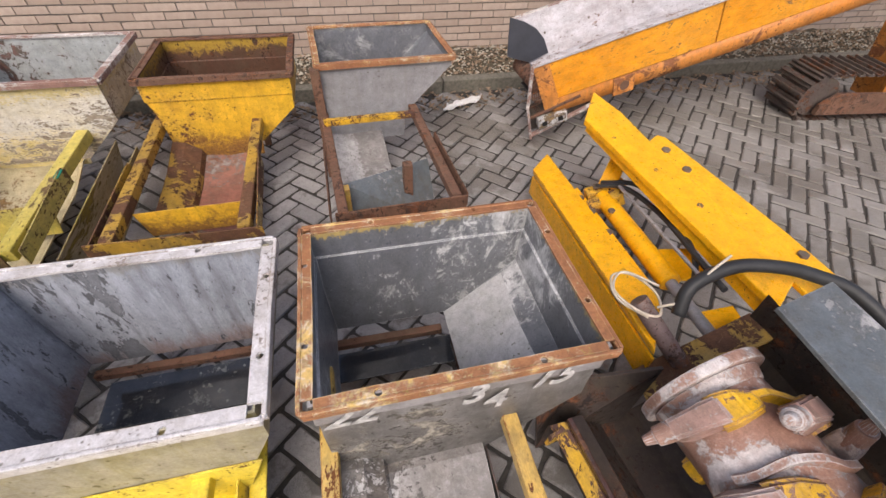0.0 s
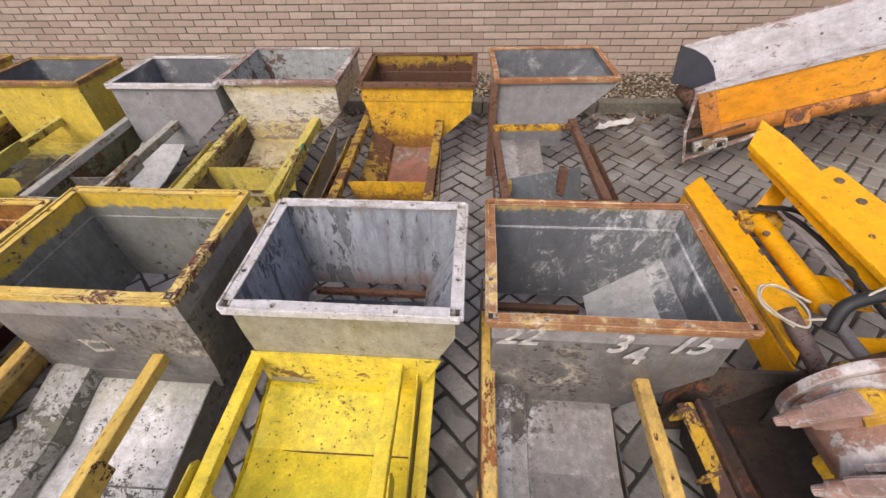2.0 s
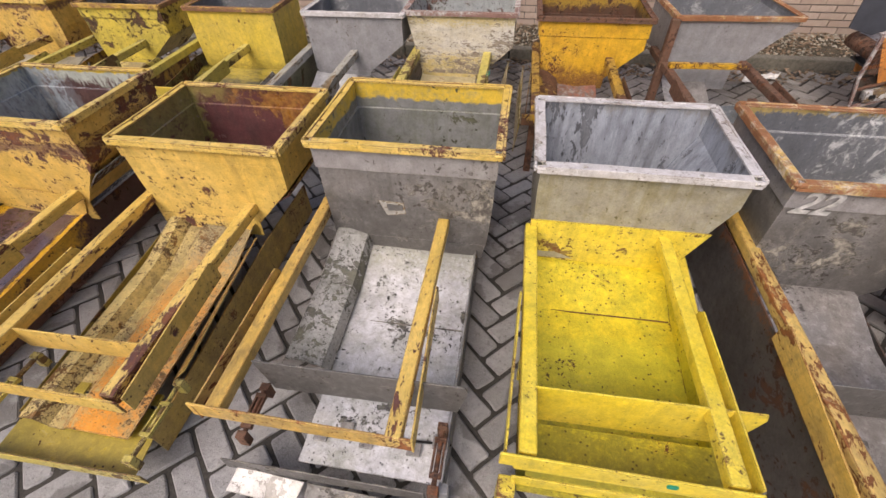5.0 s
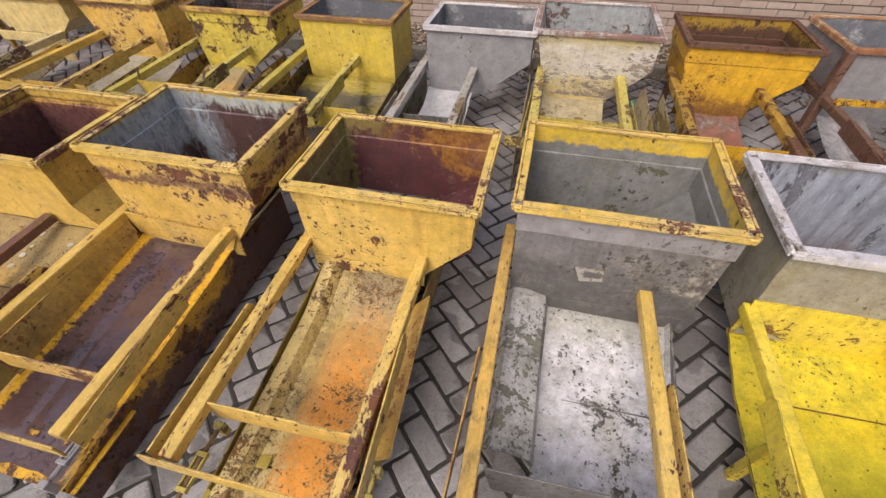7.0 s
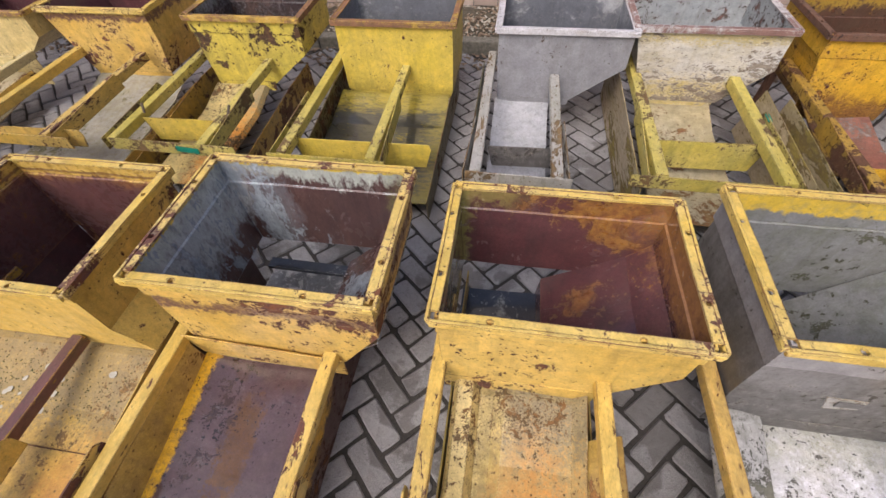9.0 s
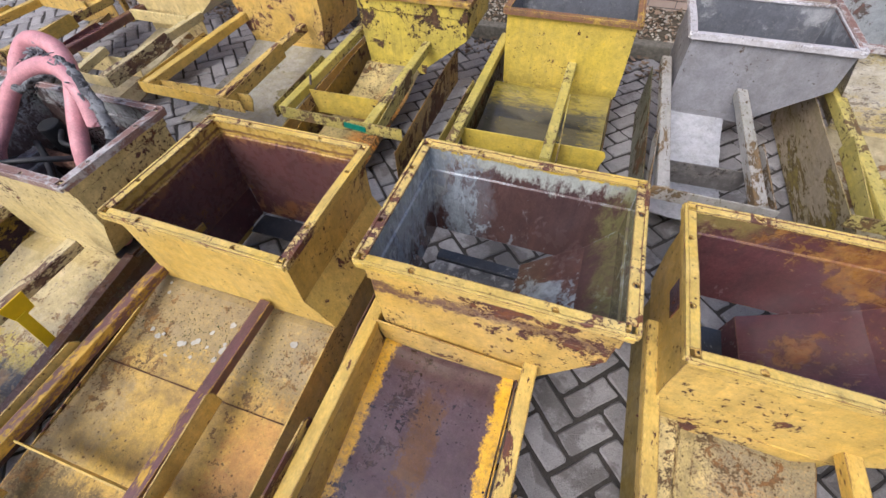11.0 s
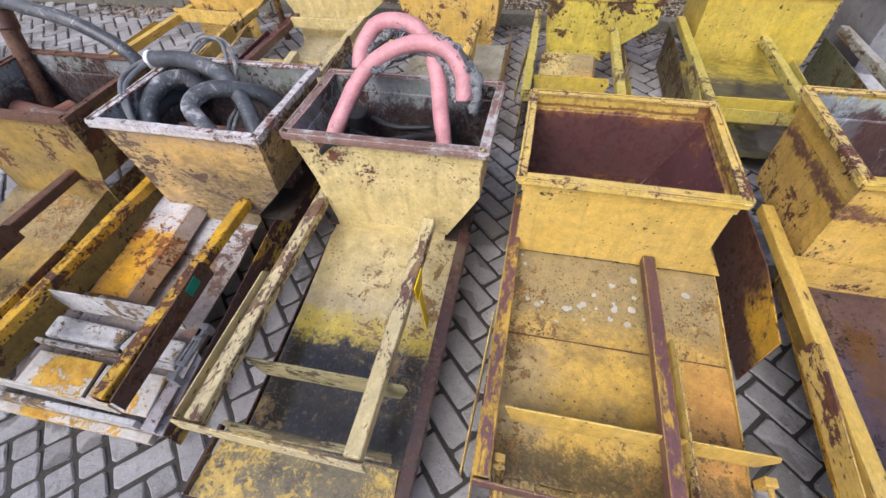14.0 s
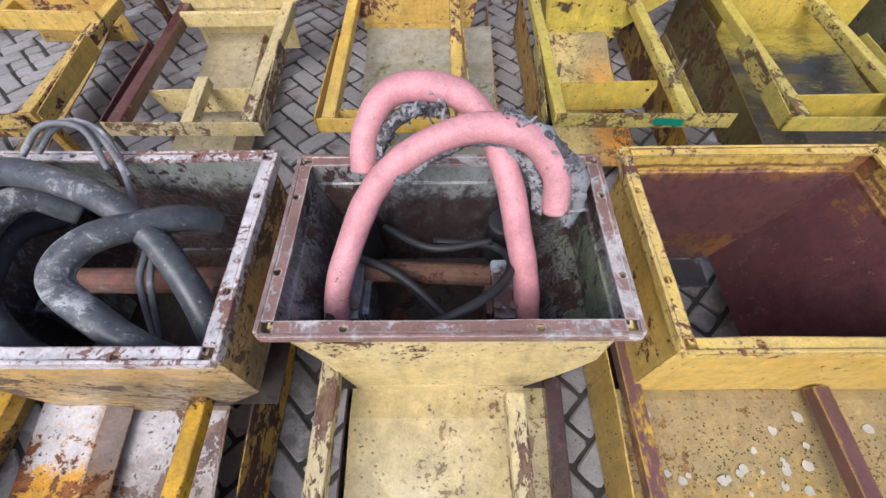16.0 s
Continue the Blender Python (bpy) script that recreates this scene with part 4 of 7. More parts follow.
    if mid:
        mx0, mx1, my, mz, mh = mid
        plate("cross_plate", cross or outer, top, [(mx0, my, mz), (mx1, my + 0.01, mz), (mx1 + 0.01, my + 0.01, mz - 0.03), (mx1 - 0.02, my + 0.01, mz - mh), (mx0 + 0.03, my, mz - mh)], 0.006)
    chute = chute or [((0.02, 0.30), (0.06, 0.2), (0.12, 0.17), (0.56, 0.165), (0.6, 0.2))]
    path = path or [(0.48, 0.08), (0.2, 0.07), (0.0, 0.06), (-0.2, 0.0), (-0.55, -0.02), (-0.86, -0.04)]
    path = [(0.03 + front, [p for p in path if p[0] >= 0][-1][1])] + [p for p in path if p[0] <= 0]
    for k, prof in enumerate(chute):
        part("chute_floor" if k == 0 else "chute_panel", trough(prof, path), floor if isinstance(floor, str) else floor[min(k, len(floor) - 1)], top)
    low = min(z for prof in chute for _, z in prof) + path[0][1]
    if bottom - low > 0.012:
        plate("front_skirt", lower or outer, top, [(left + 0.004, f + 0.004, bottom + 0.012), (right - 0.004, f + 0.004, bottom + 0.012), (right - 0.012, f + 0.004, low - 0.01), (left + 0.004, f + 0.004, low - 0.01)], 0.005)
    side = side or outer
    for pts in skirts:
        plate("side_plate", side, top, pts)
    if extra:
        extra(top)
    return top


# ---- pieces that only some units carry ----
def hinges(top, x0, x1, y, z, mat, n=6):
    """Interlocking hinge leaves over a near-black bar that paints in the shaded split."""
    bm = bmesh.new()
    beam(bm, (x0, y, z + 0.002), (x1, y + 0.015, z + 0.002), 0.006, 0.004, 0)
    part("hinge_gap", bm, "hole", top)
    for k in range(n):
        cx = x0 + (x1 - x0) * (k + 0.5) / n
        bm = bmesh.new()
        s = 0.016 if k % 2 else -0.016
        box(bm, cx - 0.022, cx + 0.022, y + s - 0.02, y + s + 0.02, z - 0.002, z + 0.009, 0.002)
        part("hinge_leaf", bm, mat, top)


def latch(top, x, y0, y1, z, mat):
    """A screw latch: two eyes, a rod and a turnbuckle."""
    for y in (y0, y1):
        bm = bmesh.new()
        box(bm, x - 0.016, x + 0.016, y - 0.012, y + 0.012, z - 0.05, z + 0.012, 0.003)
        part("latch_lug", bm, mat, top)
    bm = bmesh.new()
    rod(bm, (x, y0, z), (x, y1, z - 0.005), 0.008, sides=10)
    part("latch_rod", bm, mat, top)
    bm = bmesh.new()
    m = (y0 + y1) / 2
    for s in (-1, 1):
        beam(bm, (x + s * 0.014, m - 0.05, z), (x + s * 0.014, m + 0.05, z), 0.007, 0.014, 0.002)
    for y in (m - 0.05, m + 0.05):
        box(bm, x - 0.018, x + 0.018, y - 0.007, y + 0.007, z - 0.009, z + 0.009, 0.002)
    part("turnbuckle", bm, mat, top)


def post(top, x, y, z0, z1, mat, size=0.035):
    bm = bmesh.new()
    box(bm, x - size / 2, x + size / 2, y - size / 2, y + size / 2, z0, z1, 0.004)
    part("post", bm, mat, top)


def feet(places, mat, z1=0.37):
    """Short square legs below a frame."""
    return lambda top: [post(top, x, y, 0.0, z1, mat, 0.04) for x, y in places]


def brace(top, x0, x1, y, z, mat="rot", size=0.03):
    bar("brace", mat, top, (x0, y, z), (x1, y, z - 0.004), size, size)


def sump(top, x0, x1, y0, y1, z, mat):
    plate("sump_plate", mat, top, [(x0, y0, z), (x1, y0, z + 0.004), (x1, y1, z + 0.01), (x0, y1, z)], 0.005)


def bolts(top, places, mat="bolt", r=0.011, up=(0, 0, 1)):
    for p in places:
        bm = bmesh.new()
        u = Vector(up)
        rod(bm, p, Vector(p) + u * 0.012, r, sides=6, bevel=0.0015)
        part("bolt", bm, mat, top)


def stick(top, a, b, r=0.007, mat="bolt"):
    bm = bmesh.new()
    rod(bm, a, b, r, sides=9)
    part("pin", bm, mat, top)


def spots(top, mat, zone, z, n, seed, size=(0.006, 0.016)):
    """Flat lichen discs on a floor."""
    r = random.Random(seed)
    bm = bmesh.new()
    for _ in range(n):
        x, y, s = r.gauss(zone[0], zone[2]), r.gauss(zone[1], zone[3]), r.uniform(*size)
        pts = [(x + s * r.uniform(0.7, 1.1) * math.cos(a), y + s * r.uniform(0.7, 1.1) * math.sin(a), z(x, y)) for a in (k * math.pi / 5 for k in range(10))]
        slab(bm, pts, 0.0015)
    ob = part("lichen", bm, mat, top, "pale lichen spots")
    ob["kind"] = "stuff"
    return ob


# ---- the front row, from the milling drum's end ----
FLOOR_PATH = [(0.5, 0.085), (0.25, 0.075), (0.0, 0.06), (-0.2, 0.0), (-0.55, -0.02), (-0.88, -0.045)]
NARROW = ((0.02, 0.27), (0.1, 0.265), (0.155, 0.225), (0.165, 0.17), (0.46, 0.165), (0.47, 0.12))


def skirt(x, y0=0.45, y1=-0.86, z1=0.2, z2=0.24, z0=0.015):
    return [(x, y0, z0), (x, y1, z0), (x, y1, z1), (x, 0.0, z2), (x, y0, z2)]


def chalk(top, text, x, z, size, y=0.0, lean=0.25):
    c = bpy.data.curves.new("chalk_number", "FONT")
    c.body, c.size, c.extrude, c.shear, c.offset = text, size, 0.001, lean, 0.0022
    c.materials.append(M["chalk"])
    ob = new("chalk_number", bpy.data.meshes.new_from_object(bpy.data.objects.new("stroke", c)))
    ob.parent = top
    ob.matrix_local = pose(x, y, z, 90, 0, 0)


def more_f1(top):
    chalk(top, "22", 0.035, 0.585, 0.125, 0.014, 0.35)
    chalk(top, "3", 0.36, 0.565, 0.125, 0.014)
    chalk(top, "4", 0.425, 0.505, 0.125, 0.0165, 0.1)
    chalk(top, "15", 0.53, 0.575, 0.12, 0.014, 0.4)
    brace(top, 0.03, 0.44, 0.5, 0.17)
    plate("inner_slope", "zinc_white", top, [(0.728, 0.03, 0.44), (0.728, 0.548, 0.44), (0.462, 0.548, 0.202), (0.462, 0.03, 0.202)], 0.006)
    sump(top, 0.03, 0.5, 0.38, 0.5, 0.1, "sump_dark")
    bar("front_flap", "floor_grey", top, (0.02, -0.73, 0.18), (0.47, -0.725, 0.17), 0.005, 0.06)
    plate("front_lip", "grey", top, [(0.02, -0.88, 0.13), (0.24, -0.885, 0.115), (0.245, -0.9, 0.07), (0.02, -0.9, 0.09)], 0.004)
    plate("front_lip", "grey", top, [(0.25, -0.875, 0.115), (0.5, -0.88, 0.105), (0.5, -0.9, 0.055), (0.25, -0.9, 0.065)], 0.004)
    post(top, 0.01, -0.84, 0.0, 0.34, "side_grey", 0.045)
    post(top, 0.5, -0.84, 0.0, 0.34, "machine_worn", 0.03)
    stick(top, (0.53, -0.775, 0.41), (0.585, -0.735, 0.425), 0.009, "bolt")
    bar("clamp_arm", "rot", top, (0.455, -0.62, 0.31), (0.5, -0.6, 0.36), 0.03, 0.03)
    bar("clamp_arm", "rust_rail", top, (0.44, -0.66, 0.24), (0.46, -0.62, 0.31), 0.025, 0.03)
    bolts(top, [(0.585, -0.56, 0.428)], "galv", 0.012)
    bolts(top, [(0.55, -0.52, 0.43)], "bolt", 0.009)


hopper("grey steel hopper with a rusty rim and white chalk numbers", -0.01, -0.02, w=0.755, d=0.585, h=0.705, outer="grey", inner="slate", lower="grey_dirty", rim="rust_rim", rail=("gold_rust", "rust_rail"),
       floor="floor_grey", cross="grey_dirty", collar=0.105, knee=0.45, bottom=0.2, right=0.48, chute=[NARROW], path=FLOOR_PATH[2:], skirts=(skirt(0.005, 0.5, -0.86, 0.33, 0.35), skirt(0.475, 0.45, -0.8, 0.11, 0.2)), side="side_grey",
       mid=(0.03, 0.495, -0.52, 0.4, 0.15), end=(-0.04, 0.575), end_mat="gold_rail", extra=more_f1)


def more_f2(top):
    bar("floor_seam", "rot_gold", top, (0.02, -0.205, 0.1665), (0.57, -0.2, 0.1665), 0.005, 0.006)
    plate("apron", "lemon", top, [(0.015, 0.012, 0.44), (0.675, 0.012, 0.44), (0.585, 0.02, 0.215), (0.02, 0.02, 0.235)], 0.006)
    brace(top, 0.05, 0.57, 0.5, 0.21, "rot", 0.028)
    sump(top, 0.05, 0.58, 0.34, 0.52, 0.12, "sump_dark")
    post(top, 0.035, -0.42, 0.0, 0.37, "lemon", 0.032)
    plate("side_flange", "lemon", top, [(0.6, 0.15, 0.3), (0.645, 0.15, 0.3), (0.645, -0.86, 0.16), (0.6, -0.86, 0.15)], 0.006)
    sump(top, 0.04, 0.6, -0.84, -0.68, 0.19, "lemon_floor")
    bar("front_lip", "lemon", top, (0.0, -0.835, 0.26), (0.6, -0.83, 0.255), 0.007, 0.05)
    bar("front_sill", "lemon", top, (0.0, -0.845, 0.17), (0.6, -0.84, 0.165), 0.008, 0.06)
    post(top, -0.01, -0.86, 0.0, 0.17, "lemon", 0.05)
    post(top, 0.62, -0.845, 0.0, 0.22, "lemon", 0.045)
    chips = bar("tape_mark", "teal", top, (0.36, -0.868, 0.375), (0.385, -0.868, 0.375), 0.002, 0.016, "small teal paint dab")


hopper("grey hopper with a whitened steel rim on a lemon yellow chute", -0.82, 0.0, w=0.74, d=0.555, h=0.69, outer="galv_stain", inner="slate_pale", rim="white_rim", rail="lemon", floor="lemon_floor",
       side="lemon", bottom=0.24, knee=0.56, right=0.57, left=0.035, rim_w=0.042, chute=[((0.015, 0.19), (0.02, 0.17), (0.3, 0.165), (0.575, 0.165), (0.582, 0.23))],
       skirts=(skirt(0.59, 0.02, -0.86, 0.15, 0.34),), mid=(0.02, 0.65, -0.67, 0.4, 0.2), end=(-0.045, 0.575), cross="lemon", rail_back=0.0, extra=more_f2)


def more_f3(top):
    bar("floor_seam", "grey_dirty", top, (0.2, -0.33, 0.1495), (0.64, -0.325, 0.1495), 0.005, 0.006)
    plate("inner_slope", "grey_in", top, [(0.705, 0.03, 0.5), (0.705, 0.53, 0.5), (0.45, 0.53, 0.2), (0.45, 0.03, 0.2)], 0.005)
    plate("patch", "grey_rail", top, [(0.25, 0.024, 0.475), (0.355, 0.024, 0.47), (0.36, 0.024, 0.415), (0.28, 0.024, 0.4)], 0.004, label="small welded patch plate with dull paint")
    plate("patch_slot", "grey_dirty", top, [(0.285, 0.0185, 0.462), (0.35, 0.0185, 0.46), (0.35, 0.0185, 0.435), (0.29, 0.0185, 0.43)], 0.004)
    hinges(top, 0.2, 0.66, -0.76, 0.13, "floor_grey")
    latch(top, 0.02, -0.68, -0.84, 0.2, "rot")
    latch(top, 0.63, -0.72, -0.9, 0.2, "rot")
    bar("front_lip", "grey_dirty", top, (-0.04, -0.9, 0.12), (0.6, -0.895, 0.11), 0.006, 0.07)
    plate("front_flap", "floor_grey", top, [(0.0, -0.9, 0.1), (0.22, -0.905, 0.08), (0.2, -0.97, 0.05), (-0.02, -0.965, 0.07)], 0.004)
    plate("front_flap", "grey_dirty", top, [(0.23, -0.905, 0.075), (0.62, -0.91, 0.06), (0.62, -0.965, 0.02), (0.22, -0.96, 0.04)], 0.004)
    post(top, 0.655, -0.88, 0.0, 0.17, "galv", 0.03)
    part("raised_panel", trough([(0.03, 0.215), (0.05, 0.25), (0.1, 0.255), (0.18, 0.23), (0.195, 0.175)], [(0.1, 0.06), (0.0, 0.05), (-0.2, 0.0), (-0.58, -0.02)]), "floor_moss", top)


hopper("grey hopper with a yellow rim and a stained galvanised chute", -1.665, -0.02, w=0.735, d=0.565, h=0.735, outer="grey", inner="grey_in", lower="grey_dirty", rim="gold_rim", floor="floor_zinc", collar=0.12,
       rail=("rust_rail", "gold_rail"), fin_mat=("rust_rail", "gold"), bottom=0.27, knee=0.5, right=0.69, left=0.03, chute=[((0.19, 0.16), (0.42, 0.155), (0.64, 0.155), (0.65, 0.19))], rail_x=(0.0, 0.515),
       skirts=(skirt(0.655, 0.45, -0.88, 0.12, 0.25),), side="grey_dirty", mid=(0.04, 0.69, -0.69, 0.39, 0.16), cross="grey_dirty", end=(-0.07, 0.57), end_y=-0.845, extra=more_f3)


def more_f4(top):
    plate("side_plate", "gold_dirty", top, skirt(0.53, 0.45, -0.86, 0.13, 0.2))
    plate("inner_slope", "maroon", top, [(0.71, 0.03, 0.46), (0.71, 0.515, 0.46), (0.36, 0.515, 0.22), (0.36, 0.03, 0.22)], 0.005)
    plate("slope_edge", "maroon", top, [(0.362, 0.03, 0.222), (0.362, 0.515, 0.222), (0.35, 0.515, 0.09), (0.35, 0.03, 0.09)], 0.005)
    bar("slope_weld", "rot_gold", top, (0.705, 0.035, 0.462), (0.705, 0.51, 0.462), 0.012, 0.01)
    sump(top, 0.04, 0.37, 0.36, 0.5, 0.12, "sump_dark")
    hinges(top, 0.07, 0.5, -0.76, 0.135, "sour")
    latch(top, 0.03, -0.7, -0.98, 0.24, "sour_worn")
    latch(top, 0.56, -0.7, -0.95, 0.2, "sour_worn")
    plate("front_flap", "sour", top, [(0.03, -0.78, 0.125), (0.52, -0.77, 0.125), (0.54, -0.98, 0.11), (0.03, -0.99, 0.11)], 0.005)
    bar("front_lip", "sour_worn", top, (-0.02, -0.99, 0.15), (0.6, -0.98, 0.14), 0.006, 0.06)
    plate("bolt_plate", "maroon", top, [(0.026, 0.22, 0.6), (0.026, 0.32, 0.6), (0.026, 0.32, 0.52), (0.026, 0.22, 0.52)], 0.004)
    plate("side_wing", "gold_dirty", top, [(0.5, -0.1, 0.23), (0.58, -0.1, 0.33), (0.6, -0.68, 0.27), (0.5, -0.68, 0.16)], 0.005)


hopper("golden yellow hopper with a maroon inside and a rusty trough", -2.505, -0.03, w=0.74, d=0.545, h=0.69, bottom=0.3, knee=0.49, right=0.53, collar=0.09, floor="floor_rust", inner="maroon_moss", fin_mat=("gold", "gold"),
       chute=[((0.07, 0.2), (0.085, 0.225), (0.135, 0.225), (0.16, 0.178), (0.205, 0.168), (0.24, 0.195), (0.46, 0.185), (0.5, 0.23))], path=FLOOR_PATH,
       skirts=(skirt(0.064, 0.5, -0.86, 0.17, 0.25),), side="olive", mid=(0.01, 0.53, -0.69, 0.395, 0.1), end=(-0.05, 0.565), extra=more_f4)


def more_f5(top):
    plate("wing_plate", "gold_dirty", top, [(0.008, 0.01, 0.365), (0.012, -0.67, 0.345), (0.03, -0.67, 0.2), (0.02, 0.01, 0.25)], 0.005)
    plate("inner_slope", "crusted", top, [(0.7, 0.03, 0.5), (0.7, 0.52, 0.5), (0.4, 0.52, 0.22), (0.4, 0.03, 0.22)], 0.005)
    bar("brace", "sump_dark", top, (0.06, 0.47, 0.23), (0.44, 0.47, 0.22), 0.05, 0.02)
    sump(top, 0.04, 0.42, 0.2, 0.5, 0.15, "slate")
    plate("apron", "gold_worn", top, [(0.0, 0.012, 0.41), (0.56, 0.012, 0.37), (0.49, 0.02, 0.25), (0.02, 0.02, 0.28)], 0.006)
    hinges(top, 0.04, 0.5, -0.8, 0.16, "rust_gold")
    sump(top, 0.02, 0.52, -0.95, -0.68, 0.15, "rust_gold")
    latch(top, 0.46, -0.72, -0.95, 0.22, "galv")


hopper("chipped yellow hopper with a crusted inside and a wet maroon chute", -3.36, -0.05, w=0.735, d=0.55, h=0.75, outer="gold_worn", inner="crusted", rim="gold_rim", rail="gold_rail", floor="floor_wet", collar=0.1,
       bottom=0.34, knee=0.55, right=0.56, chute=[((0.02, 0.205), (0.1, 0.195), (0.2, 0.185), (0.42, 0.185), (0.49, 0.205))], path=[(0.48, 0.09), (0.2, 0.068), (0.0, 0.06), (-0.2, 0.04), (-0.55, 0.01), (-0.95, -0.03)], rail_x=(-0.01, 0.525),
       skirts=(skirt(-0.055, 0.5, -0.28, 0.3, 0.36), skirt(0.5, 0.45, -0.95, 0.19, 0.27)), side="maroon_peel", mid=(0.03, 0.53, -0.67, 0.38, 0.1), end=(-0.03, 0.56), end_y=-0.88, extra=more_f5)


def more_f6(top):
    plate("inner_slope", "maroon", top, [(0.708, 0.028, 0.555), (0.708, 0.572, 0.555), (0.53, 0.572, 0.1), (0.53, 0.028, 0.1)], 0.005)
    plate("inner_side", "maroon", top, [(0.028, 0.028, 0.3), (0.028, 0.572, 0.3), (0.034, 0.572, 0.08), (0.034, 0.028, 0.08)], 0.005)
    plate("inner_back", "maroon", top, [(0.03, 0.576, 0.3), (0.6, 0.576, 0.3), (0.52, 0.572, 0.09), (0.03, 0.572, 0.09)], 0.005)
    bar("floor_seam", "rot_gold", top, (0.01, -0.33, 0.1965), (0.78, -0.325, 0.1965), 0.005, 0.006)
    sump(top, 0.04, 0.5, 0.45, 0.57, 0.07, "sump_dark")
    hinges(top, 0.12, 0.77, -0.79, 0.155, "floor_gold", 8)
    latch(top, 0.79, -0.69, -0.92, 0.26, "gold_worn")
    latch(top, 0.07, -0.78, -0.93, 0.26, "gold_worn")
    bar("front_lip", "gold_rail", top, (0.0, -0.965, 0.225), (0.845, -0.945, 0.215), 0.007, 0.055)
    sump(top, 0.06, 0.785, -0.94, -0.8, 0.145, "floor_gold")
    spots(top, "lichen", (0.34, -0.16, 0.14, 0.07), lambda x, y: 0.2325 + 0.225 * (y + 0.1), 26, 4)
    spots(top, "moss", (0.42, -0.14, 0.22, 0.075), lambda x, y: 0.2325 + 0.225 * (y + 0.1), 520, 5, (0.0009, 0.0026))


hopper("golden yellow hopper with a wide stained chute and lichen spots", -4.33, -0.07, w=0.735, d=0.6, h=0.645, outer="gold", inner="maroon_band", floor="floor_gold", bottom=0.26, knee=0.4, right=0.8, left=0.02,
       rail=("maroon_gold", "maroon_gold"), fin_mat=("gold_rim", "gold_rim"), rail_x=(0.02, 0.525), rail_y=(0.02, -0.85), rail_z=0.305, chute=[((0.0, 0.165), (0.2, 0.165), (0.5, 0.165), (0.785, 0.165))], path=[(0.5, 0.1), (0.2, 0.09), (0.0, 0.085), (-0.2, 0.04), (-0.6, 0.01), (-0.8, 0.0)],
       skirts=(skirt(-0.0, 0.5, -0.9, 0.15, 0.25), skirt(0.79, 0.5, -0.9, 0.15, 0.25)), mid=(0.065, 0.81, -0.65, 0.31, 0.1), cross="gold", end=(0.0, 0.6), end_y=-0.86, collar=0.07, extra=more_f6)


def more_f7(top):
    bar("cross_bar", "moss_bar", top, (0.09, -0.81, 0.24), (0.62, -0.79, 0.21), 0.012, 0.075)
    bar("tray_lip", "sill_dark", top, (0.015, -0.79, 0.14), (0.0, -1.0, 0.12), 0.012, 0.03)
    plate("front_flap", "speckled", top, [(0.03, -0.8, 0.125), (0.63, -0.78, 0.125), (0.645, -0.97, 0.105), (0.005, -1.0, 0.105)], 0.006)
    bar("front_sill", "sill_dark", top, (0.0, -1.005, 0.085), (0.645, -0.975, 0.085), 0.025, 0.04)
    bar("front_lip", "cream_rail", top, (0.0, -1.02, 0.055), (0.645, -0.99, 0.055), 0.008, 0.03)
    bar("side_sill", "sill_dark", top, (0.674, 0.1, 0.26), (0.664, -1.02, 0.1), 0.046, 0.05)
    # the pump below: pipe, two uprights with caps
    bm = bmesh.new()
    rod(bm, (0.13, 0.33, 0.5), (0.52, 0.31, 0.5), 0.03, sides=16)
    part("pump_pipe", bm, "rot", top)
    for ux in (0.13, 0.52):
        bm = bmesh.new()
        box(bm, ux - 0.045, ux + 0.045, 0.2, 0.31, 0.3, 0.5, 0.01)
        box(bm, ux - 0.03, ux + 0.03, 0.17, 0.34, 0.44, 0.54, 0.012)
        part("pump_bracket", bm, "crusted", top)
        bm = bmesh.new()
        rod(bm, (ux + 0.01, 0.44, 0.42), (ux + 0.01, 0.42, 0.6), 0.05, 0.045, 18, bevel=0.01)
        part("rubber_cap", bm, "rubber", top)
        bolts(top, [(ux - 0.02, 0.2, 0.54), (ux + 0.02, 0.2, 0.54)])
    # Near-black sheet stands in for the unlit bin bottom and hides the pavers.
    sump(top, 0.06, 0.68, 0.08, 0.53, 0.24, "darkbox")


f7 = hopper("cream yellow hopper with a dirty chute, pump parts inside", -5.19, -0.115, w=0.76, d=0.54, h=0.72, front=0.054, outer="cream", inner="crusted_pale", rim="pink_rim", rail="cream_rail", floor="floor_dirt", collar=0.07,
            bottom=0.27, knee=0.5, right=0.6, left=0.11, lknee=0.6, chute=[((0.1, 0.17), (0.3, 0.165), (0.655, 0.165))], path=[(0.2, 0.08), (0.0, 0.07), (-0.2, 0.03), (-0.6, -0.02), (-0.8, -0.035)],
            skirts=(skirt(0.66, 0.5, -1.0, 0.1, 0.26), skirt(0.08, 0.1, -1.0, 0.1, 0.2)), side="sill_dark", rail_x=(0.07, 0.545), mid=(0.09, 0.62, -0.63, 0.345, 0.11), cross="moss_bar", end=(0.02, 0.585), rail_w=0.05, fins=(1, 0), extra=more_f7)


